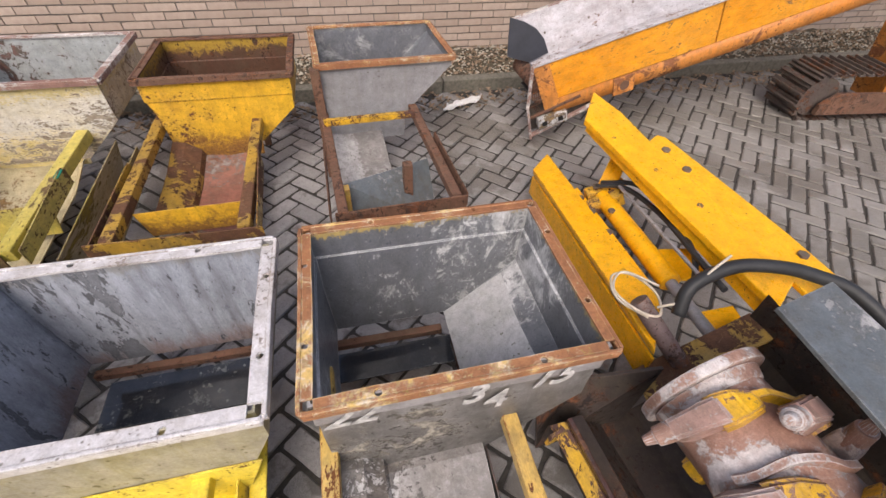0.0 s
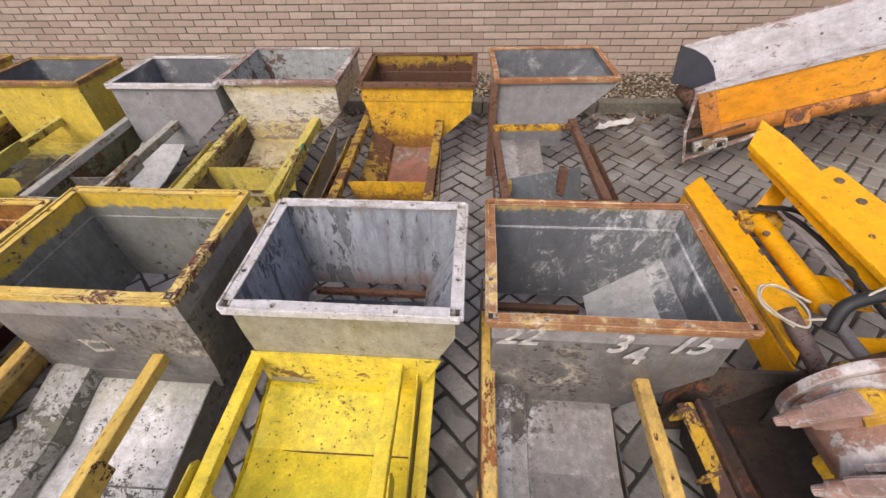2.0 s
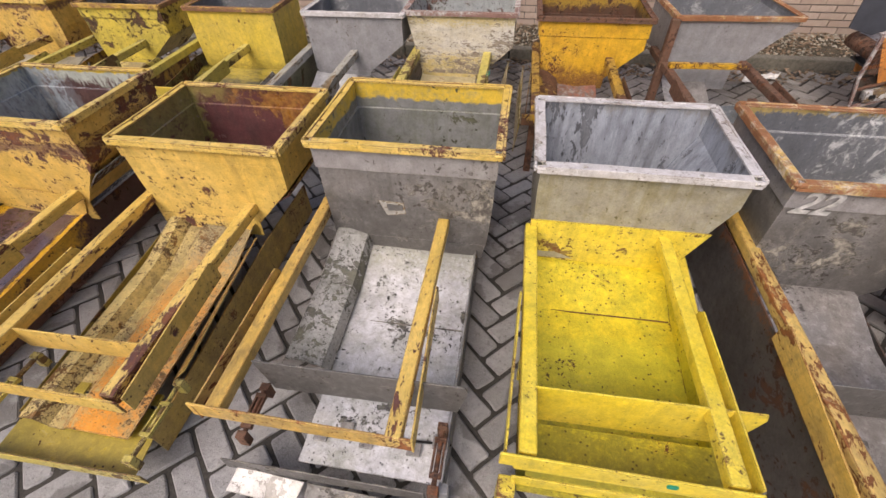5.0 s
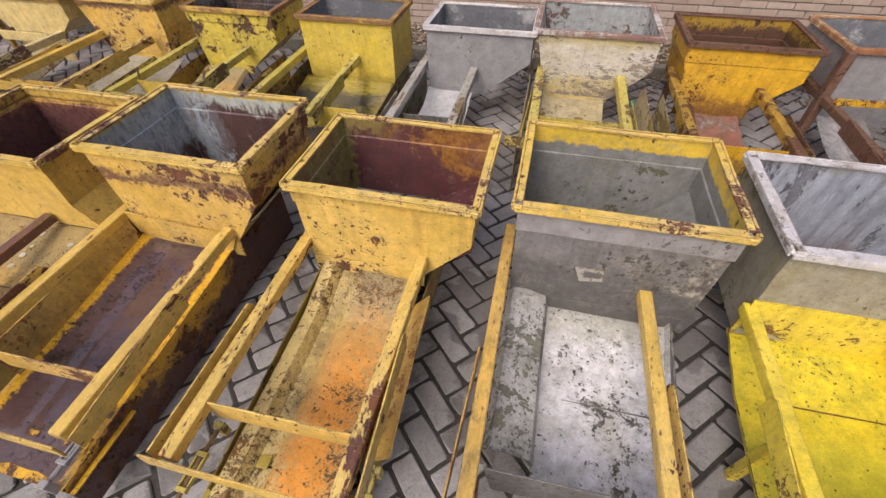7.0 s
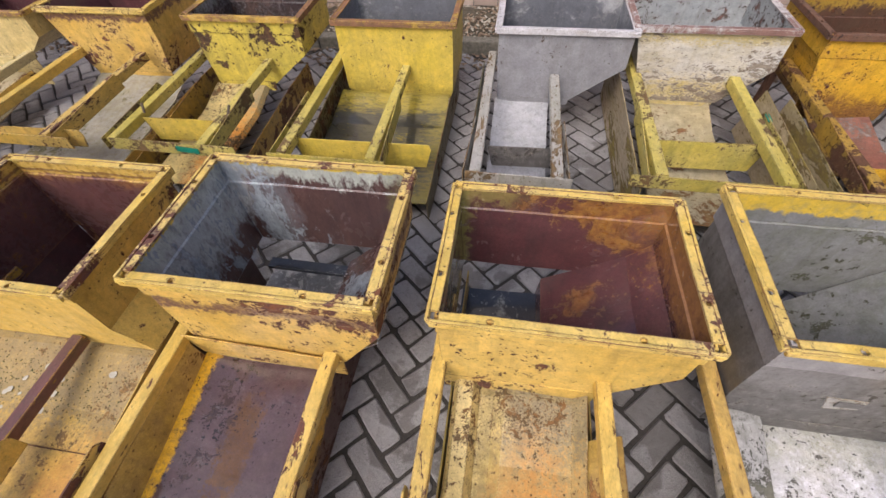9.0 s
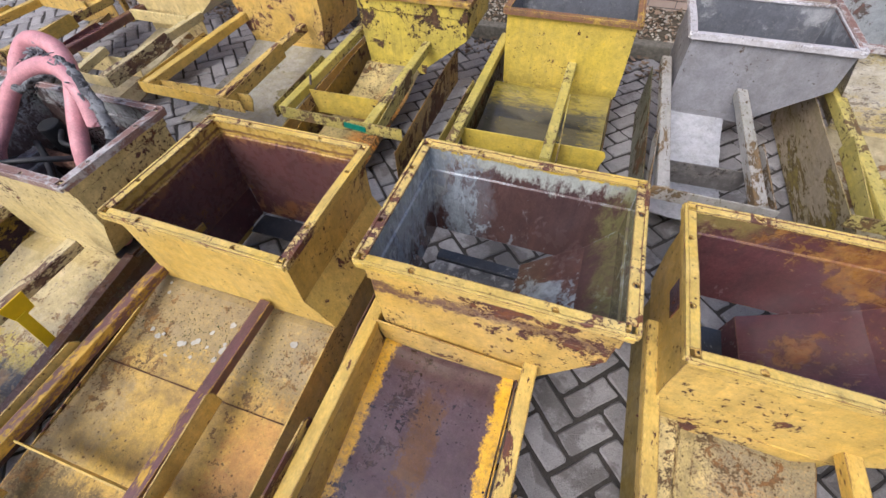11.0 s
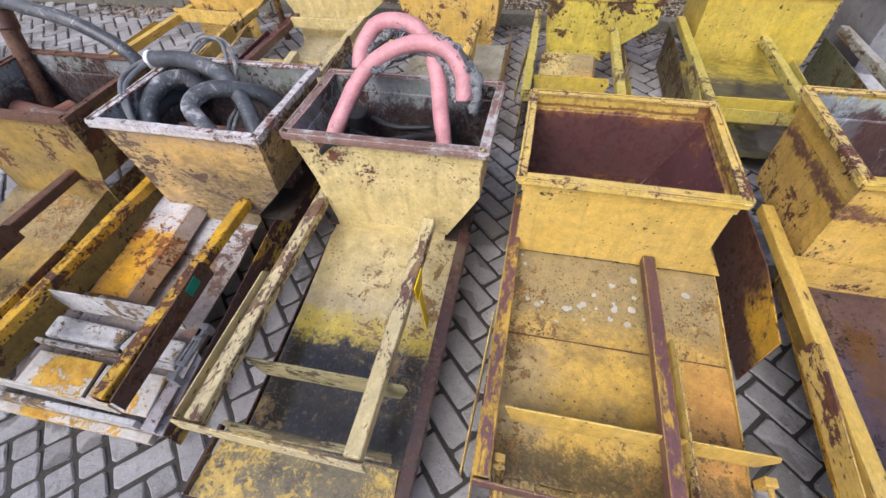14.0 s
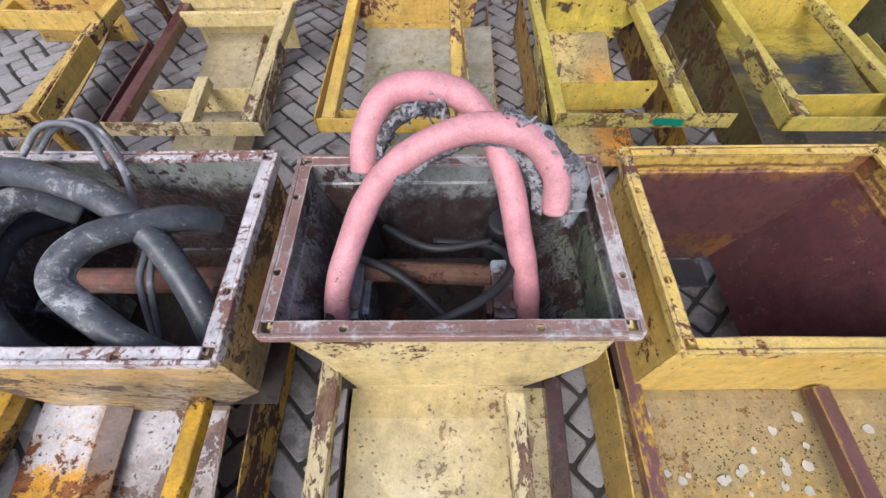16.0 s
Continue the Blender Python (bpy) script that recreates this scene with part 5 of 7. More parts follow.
def more_f8(top):
    part("raised_panel", trough([(0.04, 0.19), (0.065, 0.25), (0.24, 0.25), (0.28, 0.2)], [(0.1, 0.06), (0.0, 0.05), (-0.2, 0.02), (-0.46, 0.0)]), "orange_peel", top)
    part("front_tray", trough([(-0.03, 0.17), (0.0, 0.13), (0.3, 0.125), (0.58, 0.13), (0.6, 0.17)], [(-0.5, 0.02), (-0.7, 0.0), (-0.86, -0.02)]), "brown_stain", top)
    for x0, x1 in ((-0.02, 0.3), (0.315, 0.55)):
        bm = bmesh.new()
        box(bm, x0, x1, -0.645, -0.56, 0.15, 0.205, 0.012)
        for v in bm.verts:
            v.co += Vector((noise.noise(v.co * 14), noise.noise(v.co * 14 + Vector((3, 0, 0))), noise.noise(v.co * 12 + Vector((0, 5, 0))))) * 0.012
        part("crust_block", bm, "white_crust", top)
    bar("tray_bar", "white_crust", top, (-0.04, -0.662, 0.185), (0.56, -0.655, 0.18), 0.016, 0.03)
    for x0, x1 in ((-0.015, 0.265), (0.285, 0.53)):
        bm = bmesh.new()
        slab(bm, [(x0, -0.69, 0.168), (x1, -0.685, 0.168), (x1 + 0.012, -0.825, 0.15), (x0 - 0.01, -0.83, 0.15)], 0.018, bevel=0.006)
        part("front_flap", bm, "pale_peel", top)
    # Dark bar paints in the shade between the two flaps.
    bar("flap_gap", "darkbox", top, (0.275, -0.69, 0.165), (0.28, -0.83, 0.15), 0.012, 0.02)
    bar("front_sill", "white_crust", top, (-0.06, -0.862, 0.14), (0.52, -0.85, 0.13), 0.022, 0.05)
    bar("front_sill", "pale_peel", top, (-0.08, -0.885, 0.085), (0.56, -0.873, 0.075), 0.03, 0.035)
    plate("tray_wing", "pale_zinc", top, [(0.56, -0.55, 0.19), (0.62, -0.6, 0.17), (0.6, -0.86, 0.1), (0.54, -0.86, 0.14)], 0.008)
    bar("teal_mark", "teal", top, (0.5835, -0.4, 0.385), (0.586, -0.46, 0.377), 0.004, 0.045, "dab of teal paint")
    latch(top, 0.6, -0.5, -0.7, 0.22, "galv")
    bm = bmesh.new()
    rod(bm, (0.1, 0.3, 0.5), (0.68, 0.3, 0.5), 0.035, sides=16)
    part("pump_pipe", bm, "red_rust", top)
    for ux in (0.16, 0.6):
        bm = bmesh.new()
        box(bm, ux - 0.045, ux + 0.045, 0.2, 0.33, 0.3, 0.52, 0.012)
        part("pump_bracket", bm, "crusted", top)
        bolts(top, [(ux - 0.02, 0.22, 0.52), (ux + 0.02, 0.22, 0.52)])
    # Bin bottom closed by a near-black sheet in place of its shade.
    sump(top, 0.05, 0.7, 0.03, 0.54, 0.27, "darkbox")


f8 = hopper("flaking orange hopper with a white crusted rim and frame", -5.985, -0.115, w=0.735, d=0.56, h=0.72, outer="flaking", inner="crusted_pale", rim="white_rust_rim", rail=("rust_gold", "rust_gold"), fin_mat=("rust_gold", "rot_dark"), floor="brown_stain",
            bottom=0.3, knee=0.45, right=0.57, left=0.12, lknee=0.6, rail_x=(0.035, 0.54), rail_z=0.375, chute=[((0.03, 0.165), (0.3, 0.16), (0.53, 0.16), (0.56, 0.2))], path=[(0.1, 0.06), (0.0, 0.06), (-0.2, 0.02), (-0.55, 0.0)],
            skirts=(skirt(0.625, 0.5, -0.86, 0.13, 0.26),), side="black_gold", mid=(0.03, 0.57, -0.545, 0.375, 0.13), cross="white_crust", end=(-0.04, 0.6), end_y=-0.86, end_mat="pale_peel", extra=more_f8)


def more_f9(top):
    sump(top, 0.05, 0.66, 0.03, 0.5, 0.4, "crusted")
    bm = bmesh.new()
    rod(bm, (0.02, 0.3, 0.5), (0.5, 0.22, 0.5), 0.05, sides=16)
    rod(bm, (0.2, 0.1, 0.48), (0.25, 0.4, 0.48), 0.04, sides=14)
    part("pump_pipe", bm, "red_rust", top)
    bm = bmesh.new()
    box(bm, 0.42, 0.56, 0.14, 0.3, 0.4, 0.54, 0.015)
    part("pump_bracket", bm, "crusted", top)
    bolts(top, [(0.46, 0.18, 0.54), (0.52, 0.26, 0.54)])


hopper("dull yellow hopper with a rusty rim and pump parts inside", -6.86, -0.1, w=0.745, d=0.54, h=0.7, outer="sour_dirty", inner="crusted_pale", rim="rot", rail="rot", floor="floor_gold", bottom=0.36, knee=0.5,
       right=0.66, left=0.05, chute=[((0.03, 0.17), (0.62, 0.165))], skirts=(skirt(0.64, 0.45, -0.86, 0.15, 0.3),), side="sour_dirty", collar=0.09, extra=more_f9)


# ---- the back row, from the conveyor's end ----
def more_b1(top):
    bar("cross_head", "rust_gold", top, (0.0, -0.12, 0.42), (0.5, -0.12, 0.42), 0.03, 0.035)
    post(top, 0.0, 0.0, 0.0, 0.66, "rot", 0.05)
    plate("cross_plate", "bluegrey", top, [(0.04, -0.62, 0.37), (0.5, -0.42, 0.32), (0.5, -0.66, 0.06), (0.05, -0.72, 0.08)], 0.005)
    post(top, 0.04, -0.66, 0.05, 0.38, "rust_rail", 0.045)
    post(top, 0.36, -0.56, 0.05, 0.4, "rot", 0.045)
    plate("card", "white", top, [(0.08, -0.72, 0.14), (0.24, -0.7, 0.14), (0.24, -0.72, 0.08), (0.12, -0.78, 0.05)], 0.003, label="white plastic offcut")


hopper("grey steel hopper with a rusty rim on an open rusty frame", 0.05, 1.835, w=0.77, d=0.6, h=0.675, yaw=3.0, outer="galv", inner="slate_mid", rim="rust_rim", rail="rot", floor="floor_grey", bottom=0.36, knee=0.62,
       right=0.48, chute=[((0.04, 0.11), (0.1, 0.1), (0.33, 0.1), (0.34, 0.06))], path=[(0.1, 0.16), (-0.2, 0.08), (-0.5, 0.02), (-0.7, 0.0)], skirts=(), mid=None, rail_x=(0.01, 0.52), end=(-0.02, 0.57), extra=more_b1)
hopper("orange-yellow hopper spotted with rust, brown trough", -0.815, 1.82, w=0.755, d=0.57, h=0.655, outer="rusty_yellow", inner="rot_in", rim="rot", rail="rot_gold", floor=("rot_gold", "red_rust"), collar=0.12, bottom=0.27,
       knee=0.46, right=0.52, left=0.06, lknee=0.6, chute=[((0.06, 0.26), (0.12, 0.25), (0.19, 0.2), (0.2, 0.17)), ((0.2, 0.165), (0.33, 0.15), (0.47, 0.165))],
       path=[(0.2, 0.05), (-0.2, 0.0), (-0.55, -0.02)], skirts=([(-0.075, -0.1, 0.2), (-0.075, -0.86, 0.16), (-0.055, -0.86, 0.33), (-0.055, -0.1, 0.37)],), side="plank", mid=(0.06, 0.5, -0.66, 0.37, 0.13), cross="rusty_yellow", rail_w=0.052, extra=feet(((0.1, 0.45), (0.46, 0.45), (0.02, -0.8), (0.52, -0.8)), "rot"))
hopper("large peeling cream hopper with mossy yellow rails", -1.735, 1.83, w=0.8, d=0.66, h=0.665, outer="peeled", inner="slate_spots", rim="pink_rim", rail="sour_worn", floor="floor_sand", bottom=0.25, knee=0.45, right=0.56,
       left=0.12, lknee=0.6, rail_x=(0.08, 0.6), chute=[((0.12, 0.18), (0.2, 0.165), (0.5, 0.165), (0.53, 0.19))], skirts=(skirt(0.02, 0.45, -0.86, 0.32, 0.35), [(0.7, -0.05, 0.12), (0.7, -0.86, 0.08), (0.76, -0.86, 0.34), (0.76, -0.05, 0.38)],), side="plank", rail_w=0.056,
       mid=(0.1, 0.62, -0.55, 0.37, 0.16), cross="sour_worn", extra=lambda top: bar("teal_mark", "teal", top, (0.64, -0.36, 0.425), (0.64, -0.42, 0.42), 0.02, 0.004, "dab of teal paint"))
hopper("plain grey steel hopper with pale rails", -2.455, 1.775, w=0.745, d=0.535, h=0.66, outer="galv", inner="slate_mid", rim="white_rim", rail="grey_rail", floor="zinc_white", bottom=0.26, knee=0.46, right=0.46, left=0.03,
       rail_x=(-0.02, 0.35), chute=[((0.02, 0.19), (0.1, 0.18), (0.34, 0.18))], path=[(0.2, 0.05), (-0.1, 0.0), (-0.3, -0.04), (-0.7, -0.08)], skirts=(skirt(-0.07, 0.3, -0.86, 0.3, 0.33),), side="moss_grey", rail_w=0.052,
       mid=(0.02, 0.36, -0.6, 0.35, 0.12), cross="grey_dirty", end=(-0.06, 0.42), fin_y=-0.45)
hopper("plain sour yellow hopper with a wet dark chute", -3.4, 1.81, w=0.725, d=0.49, h=0.66, outer="sour", inner="slate_mid", rim="rust_rim2", rail="sour_worn", floor="wet_green", bottom=0.24, knee=0.45, right=0.7,
       left=0.03, rail_x=(-0.03, 0.42), chute=[((-0.02, 0.165), (0.3, 0.16), (0.68, 0.165))], path=[(0.2, 0.07), (0.0, 0.06), (-0.25, 0.0), (-0.86, -0.03)], skirts=(skirt(-0.045, 0.4, -0.86, 0.2, 0.3), skirt(0.69, 0.4, -0.86, 0.15, 0.22)), side="olive_dark", rail_w=0.05,
       mid=(-0.03, 0.68, -0.7, 0.37, 0.14), cross="sour", end=(-0.09, 0.5), end_y=-0.87)
hopper("lemon hopper with dark paint scars and a rusty chute", -4.34, 1.82, w=0.75, d=0.53, h=0.66, outer="spotted", inner="crusted_pale", rim="rust_rim2", rail="sour_worn", floor="floor_rust", collar=0.1, bottom=0.24, knee=0.44,
       right=0.46, left=0.05, rail_x=(-0.03, 0.47), chute=[((0.03, 0.165), (0.38, 0.165), (0.4, 0.14))], skirts=(skirt(-0.045, 0.4, -0.86, 0.2, 0.28), skirt(0.58, 0.3, -0.8, 0.2, 0.25)), side="rot_gold", rail_w=0.05, mid=(0.0, 0.42, -0.63, 0.38, 0.14),
       cross="sour", end=(-0.04, 0.66), end_y=-0.85, extra=lambda top: (bar("teal_mark", "teal", top, (0.34, -0.858, 0.37), (0.46, -0.858, 0.36), 0.003, 0.03, "smear of teal paint"), stick(top, (0.0, -0.6, 0.39), (0.0, -0.58, 0.44)), stick(top, (0.5, -0.6, 0.39), (0.52, -0.57, 0.45))))
hopper("golden hopper with rusty patches and a wide grey chute", -5.42, 1.88, w=0.8, d=0.55, h=0.66, outer="gold_worn", inner="maroon", rim="gold_rim", rail="gold_rail", floor="galv_stain", bottom=0.25, knee=0.45, right=0.75, left=0.16,
       lknee=0.6, rail_x=(0.14, 0.65), rail_y=(-0.02, -0.92), end_y=-0.93, chute=[((0.18, 0.165), (0.5, 0.16), (0.85, 0.165))], skirts=(skirt(0.86, 0.4, -0.86, 0.13, 0.16),), rail_w=0.054, mid=(0.15, 0.79, -0.85, 0.38, 0.11), cross="gold", end=(0.1, 0.81))
hopper("cream hopper with one maroon rail", -6.2, 1.8, w=0.78, d=0.55, h=0.66, outer="cream", inner="maroon", rim="rust_rim2", rail=("maroon", "cream_rail"), end_mat="cream_rail", floor="floor_sand", bottom=0.38, knee=0.5, right=0.6, left=0.08,
       rail_x=(0.08, 0.6), chute=[((0.14, 0.2), (0.3, 0.2), (0.42, 0.195), (0.46, 0.12))], path=[(0.0, 0.05), (-0.3, 0.0), (-0.6, -0.03), (-0.86, -0.05)], skirts=(), rail_w=0.052,
       mid=(0.1, 0.58, -0.61, 0.36, 0.12), cross="cream", end=(0.04, 0.66), extra=lambda top: (bar("cross_head", "cream", top, (0.1, -0.1, 0.39), (0.6, -0.1, 0.39), 0.02, 0.07), bar("stub_rail", "cream_rail", top, (0.37, -0.6, 0.4), (0.36, -0.86, 0.36), 0.05, 0.045)))
hopper("rusty golden hopper at the far end of the row", -7.1, 1.85, w=0.78, d=0.55, h=0.66, outer="gold_worn", inner="rot", rim="rust_rim2", rail="gold_rail", floor="floor_gold", bottom=0.38, knee=0.5, right=0.6, left=0.06,
       rail_x=(0.06, 0.6), skirts=(), rail_w=0.054, chute=[((0.24, 0.13), (0.46, 0.2), (0.5, 0.22))], path=[(0.1, 0.06), (-0.3, 0.0), (-0.8, -0.04)], mid=(0.06, 0.6, -0.84, 0.38, 0.12), extra=lambda top: (bar("cross_head", "gold", top, (0.05, -0.15, 0.4), (0.62, -0.18, 0.4), 0.02, 0.09), feet(((0.12, 0.45), (0.54, 0.45), (0.06, -0.8), (0.6, -0.8)), "rot_gold")(top)))


# ---- conveyor, with its crawler track ----
def conveyor():
    top = thing("belt_conveyor", "orange belt conveyor boom with a scuffed whitish trough", "conveyor", pose(1.30, 1.9, 0.58, 0, -16.2, 0))
    box_ = lambda name, mat, x0, x1, y0, y1, z0, z1, b=0.004, label="": part(name, (lambda bm: (box(bm, x0, x1, y0, y1, z0, z1, b), bm)[1])(bmesh.new()), mat, top, label)
    box_("side_panel", "orange", 0.06, 1.2, 0.0, 0.02, -0.265, -0.012)
    box_("side_panel", "orange", 1.208, 3.0, 0.0, 0.022, -0.265, -0.012)
    box_("side_panel", "orange", 3.008, 5.2, 0.0, 0.022, -0.265, -0.012)
    box_("top_flange", "trough_white", 0.0, 5.2, -0.012, 0.05, -0.012, 0.004)
    # the rounded lower beam
    bm = bmesh.new()
    pts = [(0.03, -0.262), (0.0, -0.275), (-0.005, -0.33), (0.012, -0.375), (0.05, -0.395), (0.12, -0.395), (0.12, -0.262)]
    rings = [[bm.verts.new((x, y, z)) for y, z in pts] for x in (0.12, 5.2)]
    for k in range(len(pts)):
        f = bm.faces.new((rings[0][k], rings[0][(k + 1) % len(pts)], rings[1][(k + 1) % len(pts)], rings[1][k]))
        f.smooth = True
    bm.faces.new(rings[0]), bm.faces.new(rings[1][::-1])
    part("lower_beam", bm, "orange_dull", top)
    # access plate with a ring, on the beam
    bm = bmesh.new()
    box(bm, 0.52, 0.66, -0.014, -0.002, -0.385, -0.268, 0.003)
    rod(bm, (0.59, -0.022, -0.325), (0.59, -0.012, -0.325), 0.045, sides=20)
    part("access_plate", bm, "orange_dull", top)
    bm = bmesh.new()
    rod(bm, (0.59, -0.024, -0.325), (0.59, -0.02, -0.325), 0.032, sides=18)
    part("access_hole", bm, "rot", top)
    # nose: mesh guard, frame and bearing block
    plate("nose_plate", "orange_dull", top, [(0.0, -0.004, -0.01), (0.1, -0.004, -0.01), (0.16, -0.004, -0.3), (0.06, -0.004, -0.34)], 0.006)
    for k in range(7):
        stick(top, (-0.045 + 0.012 * k, 0.0, -0.2 - 0.01 * k), (0.0 + 0.01 * k, 0.005, -0.012), 0.003, "rot")
        stick(top, (-0.02 + 0.002 * k, -0.004, -0.06 - 0.03 * k), (0.055 + 0.004 * k, 0.0, -0.03 - 0.035 * k), 0.003, "rot")
    bar("nose_edge", "pink_rim", top, (0.0, 0.0, 0.0), (-0.055, 0.0, -0.26), 0.016, 0.02)
    bar("nose_edge", "pink_rim", top, (-0.055, 0.0, -0.26), (-0.055, 0.0, -0.5), 0.016, 0.02)
    bar("nose_edge", "rot", top, (-0.055, 0.0, -0.34), (0.3, 0.0, -0.30), 0.016, 0.02)
    # Dark sheet behind the bars stands in for the shaded hollow of the nose.
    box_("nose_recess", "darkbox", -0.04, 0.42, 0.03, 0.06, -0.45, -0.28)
    bar("nose_sill", "pink_rim", top, (-0.05, 0.0, -0.47), (0.42, 0.0, -0.39), 0.03, 0.018)
    box_("bearing_block", "white_crust", 0.0, 0.2, -0.03, 0.03, -0.435, -0.36, 0.01, "whitish steel bearing block")
    # Near-black boxes on the block's face stand for the shade in its slots.
    for x in (0.04, 0.15):
        bm = bmesh.new()
        box(bm, x - 0.017, x + 0.017, -0.036, -0.028, -0.412, -0.382, 0.003)
        part("block_slot", bm, "hole", top)
    # trough: far wall, belt and rubber apron
    plate("trough_wall", "trough_white", top, [(0.02, 0.235, -0.22), (5.2, 0.235, -0.22), (5.2, 0.42, 0.12), (0.06, 0.42, 0.12)], 0.008)
    plate("trough_wall", "trough_white", top, [(0.02, 0.05, -0.005), (5.2, 0.05, -0.005), (5.2, 0.12, -0.21), (0.02, 0.12, -0.21)], 0.006)
    box_("belt", "rubber", 0.0, 5.2, 0.1, 0.26, -0.235, -0.22, 0.003)
    box_("far_beam", "orange_dull", 0.1, 5.2, 0.335, 0.36, -0.39, -0.12)
    bar("trough_edge", "pink_rim", top, (0.05, 0.425, 0.125), (5.2, 0.425, 0.125), 0.02, 0.012)
    for k in range(14):
        u = 0.22 + 0.3 * k
        bolts(top, [(u, 0.355, 0.0)], "bolt", 0.009, (0, -0.8, 0.45))
    bm = bmesh.new()
    rod(bm, (0.03, 0.03, -0.14), (0.03, 0.34, -0.14), 0.05, sides=18)
    part("tail_drum", bm, "rot", top)
    bm = bmesh.new()
    slab(bm, [(-0.037, 0.22, 0.225), (-0.086, 0.22, 0.003), (0.048, 0.22, -0.079), (0.185, 0.22, -0.063), (0.162, 0.22, 0.033), (0.117, 0.22, 0.111), (0.047, 0.22, 0.174)], 0.012, bevel=0.003)
    part("rubber_apron", bm, "rubber_grey", top, "dark grey rubber apron at the nose")
    # legs off to the chassis
    box_("chassis_leg", "orange_dull", 2.9, 3.05, 0.05, 0.3, -1.35, -0.3)
    return top


conveyor()


def crawler(x, y, length, h, w):
    top = thing("crawler_track", "dirty rusted steel crawler track of the conveyor", "track", pose(x, y, 0, 0, 0, -6))
    r = h / 2
    per = 2 * (length - h) + math.pi * h
    n = 56
    for k in range(n):
        s = per * k / n
        if s < length - h:
            p, ang = (r + s, 0.0), 180
        elif s < length - h + math.pi * r:
            q = (s - (length - h)) / r
            p, ang = (length - r + r * math.sin(q), r - r * math.cos(q)), 180 - math.degrees(q)
        elif s < 2 * (length - h) + math.pi * r:
            p, ang = (length - r - (s - (length - h) - math.pi * r), h), 0
        else:
            q = (s - 2 * (length - h) - math.pi * r) / r
            p, ang = (r - r * math.sin(q), r + r * math.cos(q)), -math.degrees(q)
        bm = bmesh.new()
        m = Matrix.Translation((p[0], 0, p[1])) @ Euler((0, radians(ang), 0)).to_matrix().to_4x4()
        box(bm, -0.028, 0.028, 0, w, -0.012, 0.004, 0.002, turn=m)
        box(bm, -0.007, 0.007, 0, w, 0.004, 0.026, 0.002, turn=m)
        part("track_shoe", bm, "track_rust", top)
    bm = bmesh.new()
    slab(bm, [(r * 0.9, -0.01, 0.07), (length - r, -0.01, 0.07), (length - r, -0.01, h * 0.62), (r * 1.5, -0.01, h * 0.66), (r * 0.9, -0.01, h * 0.4)], 0.04, bevel=0.004)
    part("track_frame", bm, "rot", top)
    for cx in (r, length - r):
        bm = bmesh.new()
        rod(bm, (cx, 0.03, r), (cx, w - 0.03, r), r - 0.03, sides=26)
        part("idler", bm, "track_rust", top)
    # Solid dark boxes put the shade of the frame's openings on its face.
    for k in range(3):
        bm = bmesh.new()
        box(bm, 0.32 + 0.4 * k, 0.56 + 0.4 * k, -0.012, 0.0, 0.11, h * 0.52, 0.006)
        part("frame_opening", bm, "darkbox", top)
    return top


crawler(3.62, 1.95, 2.0, 0.36, 0.34)


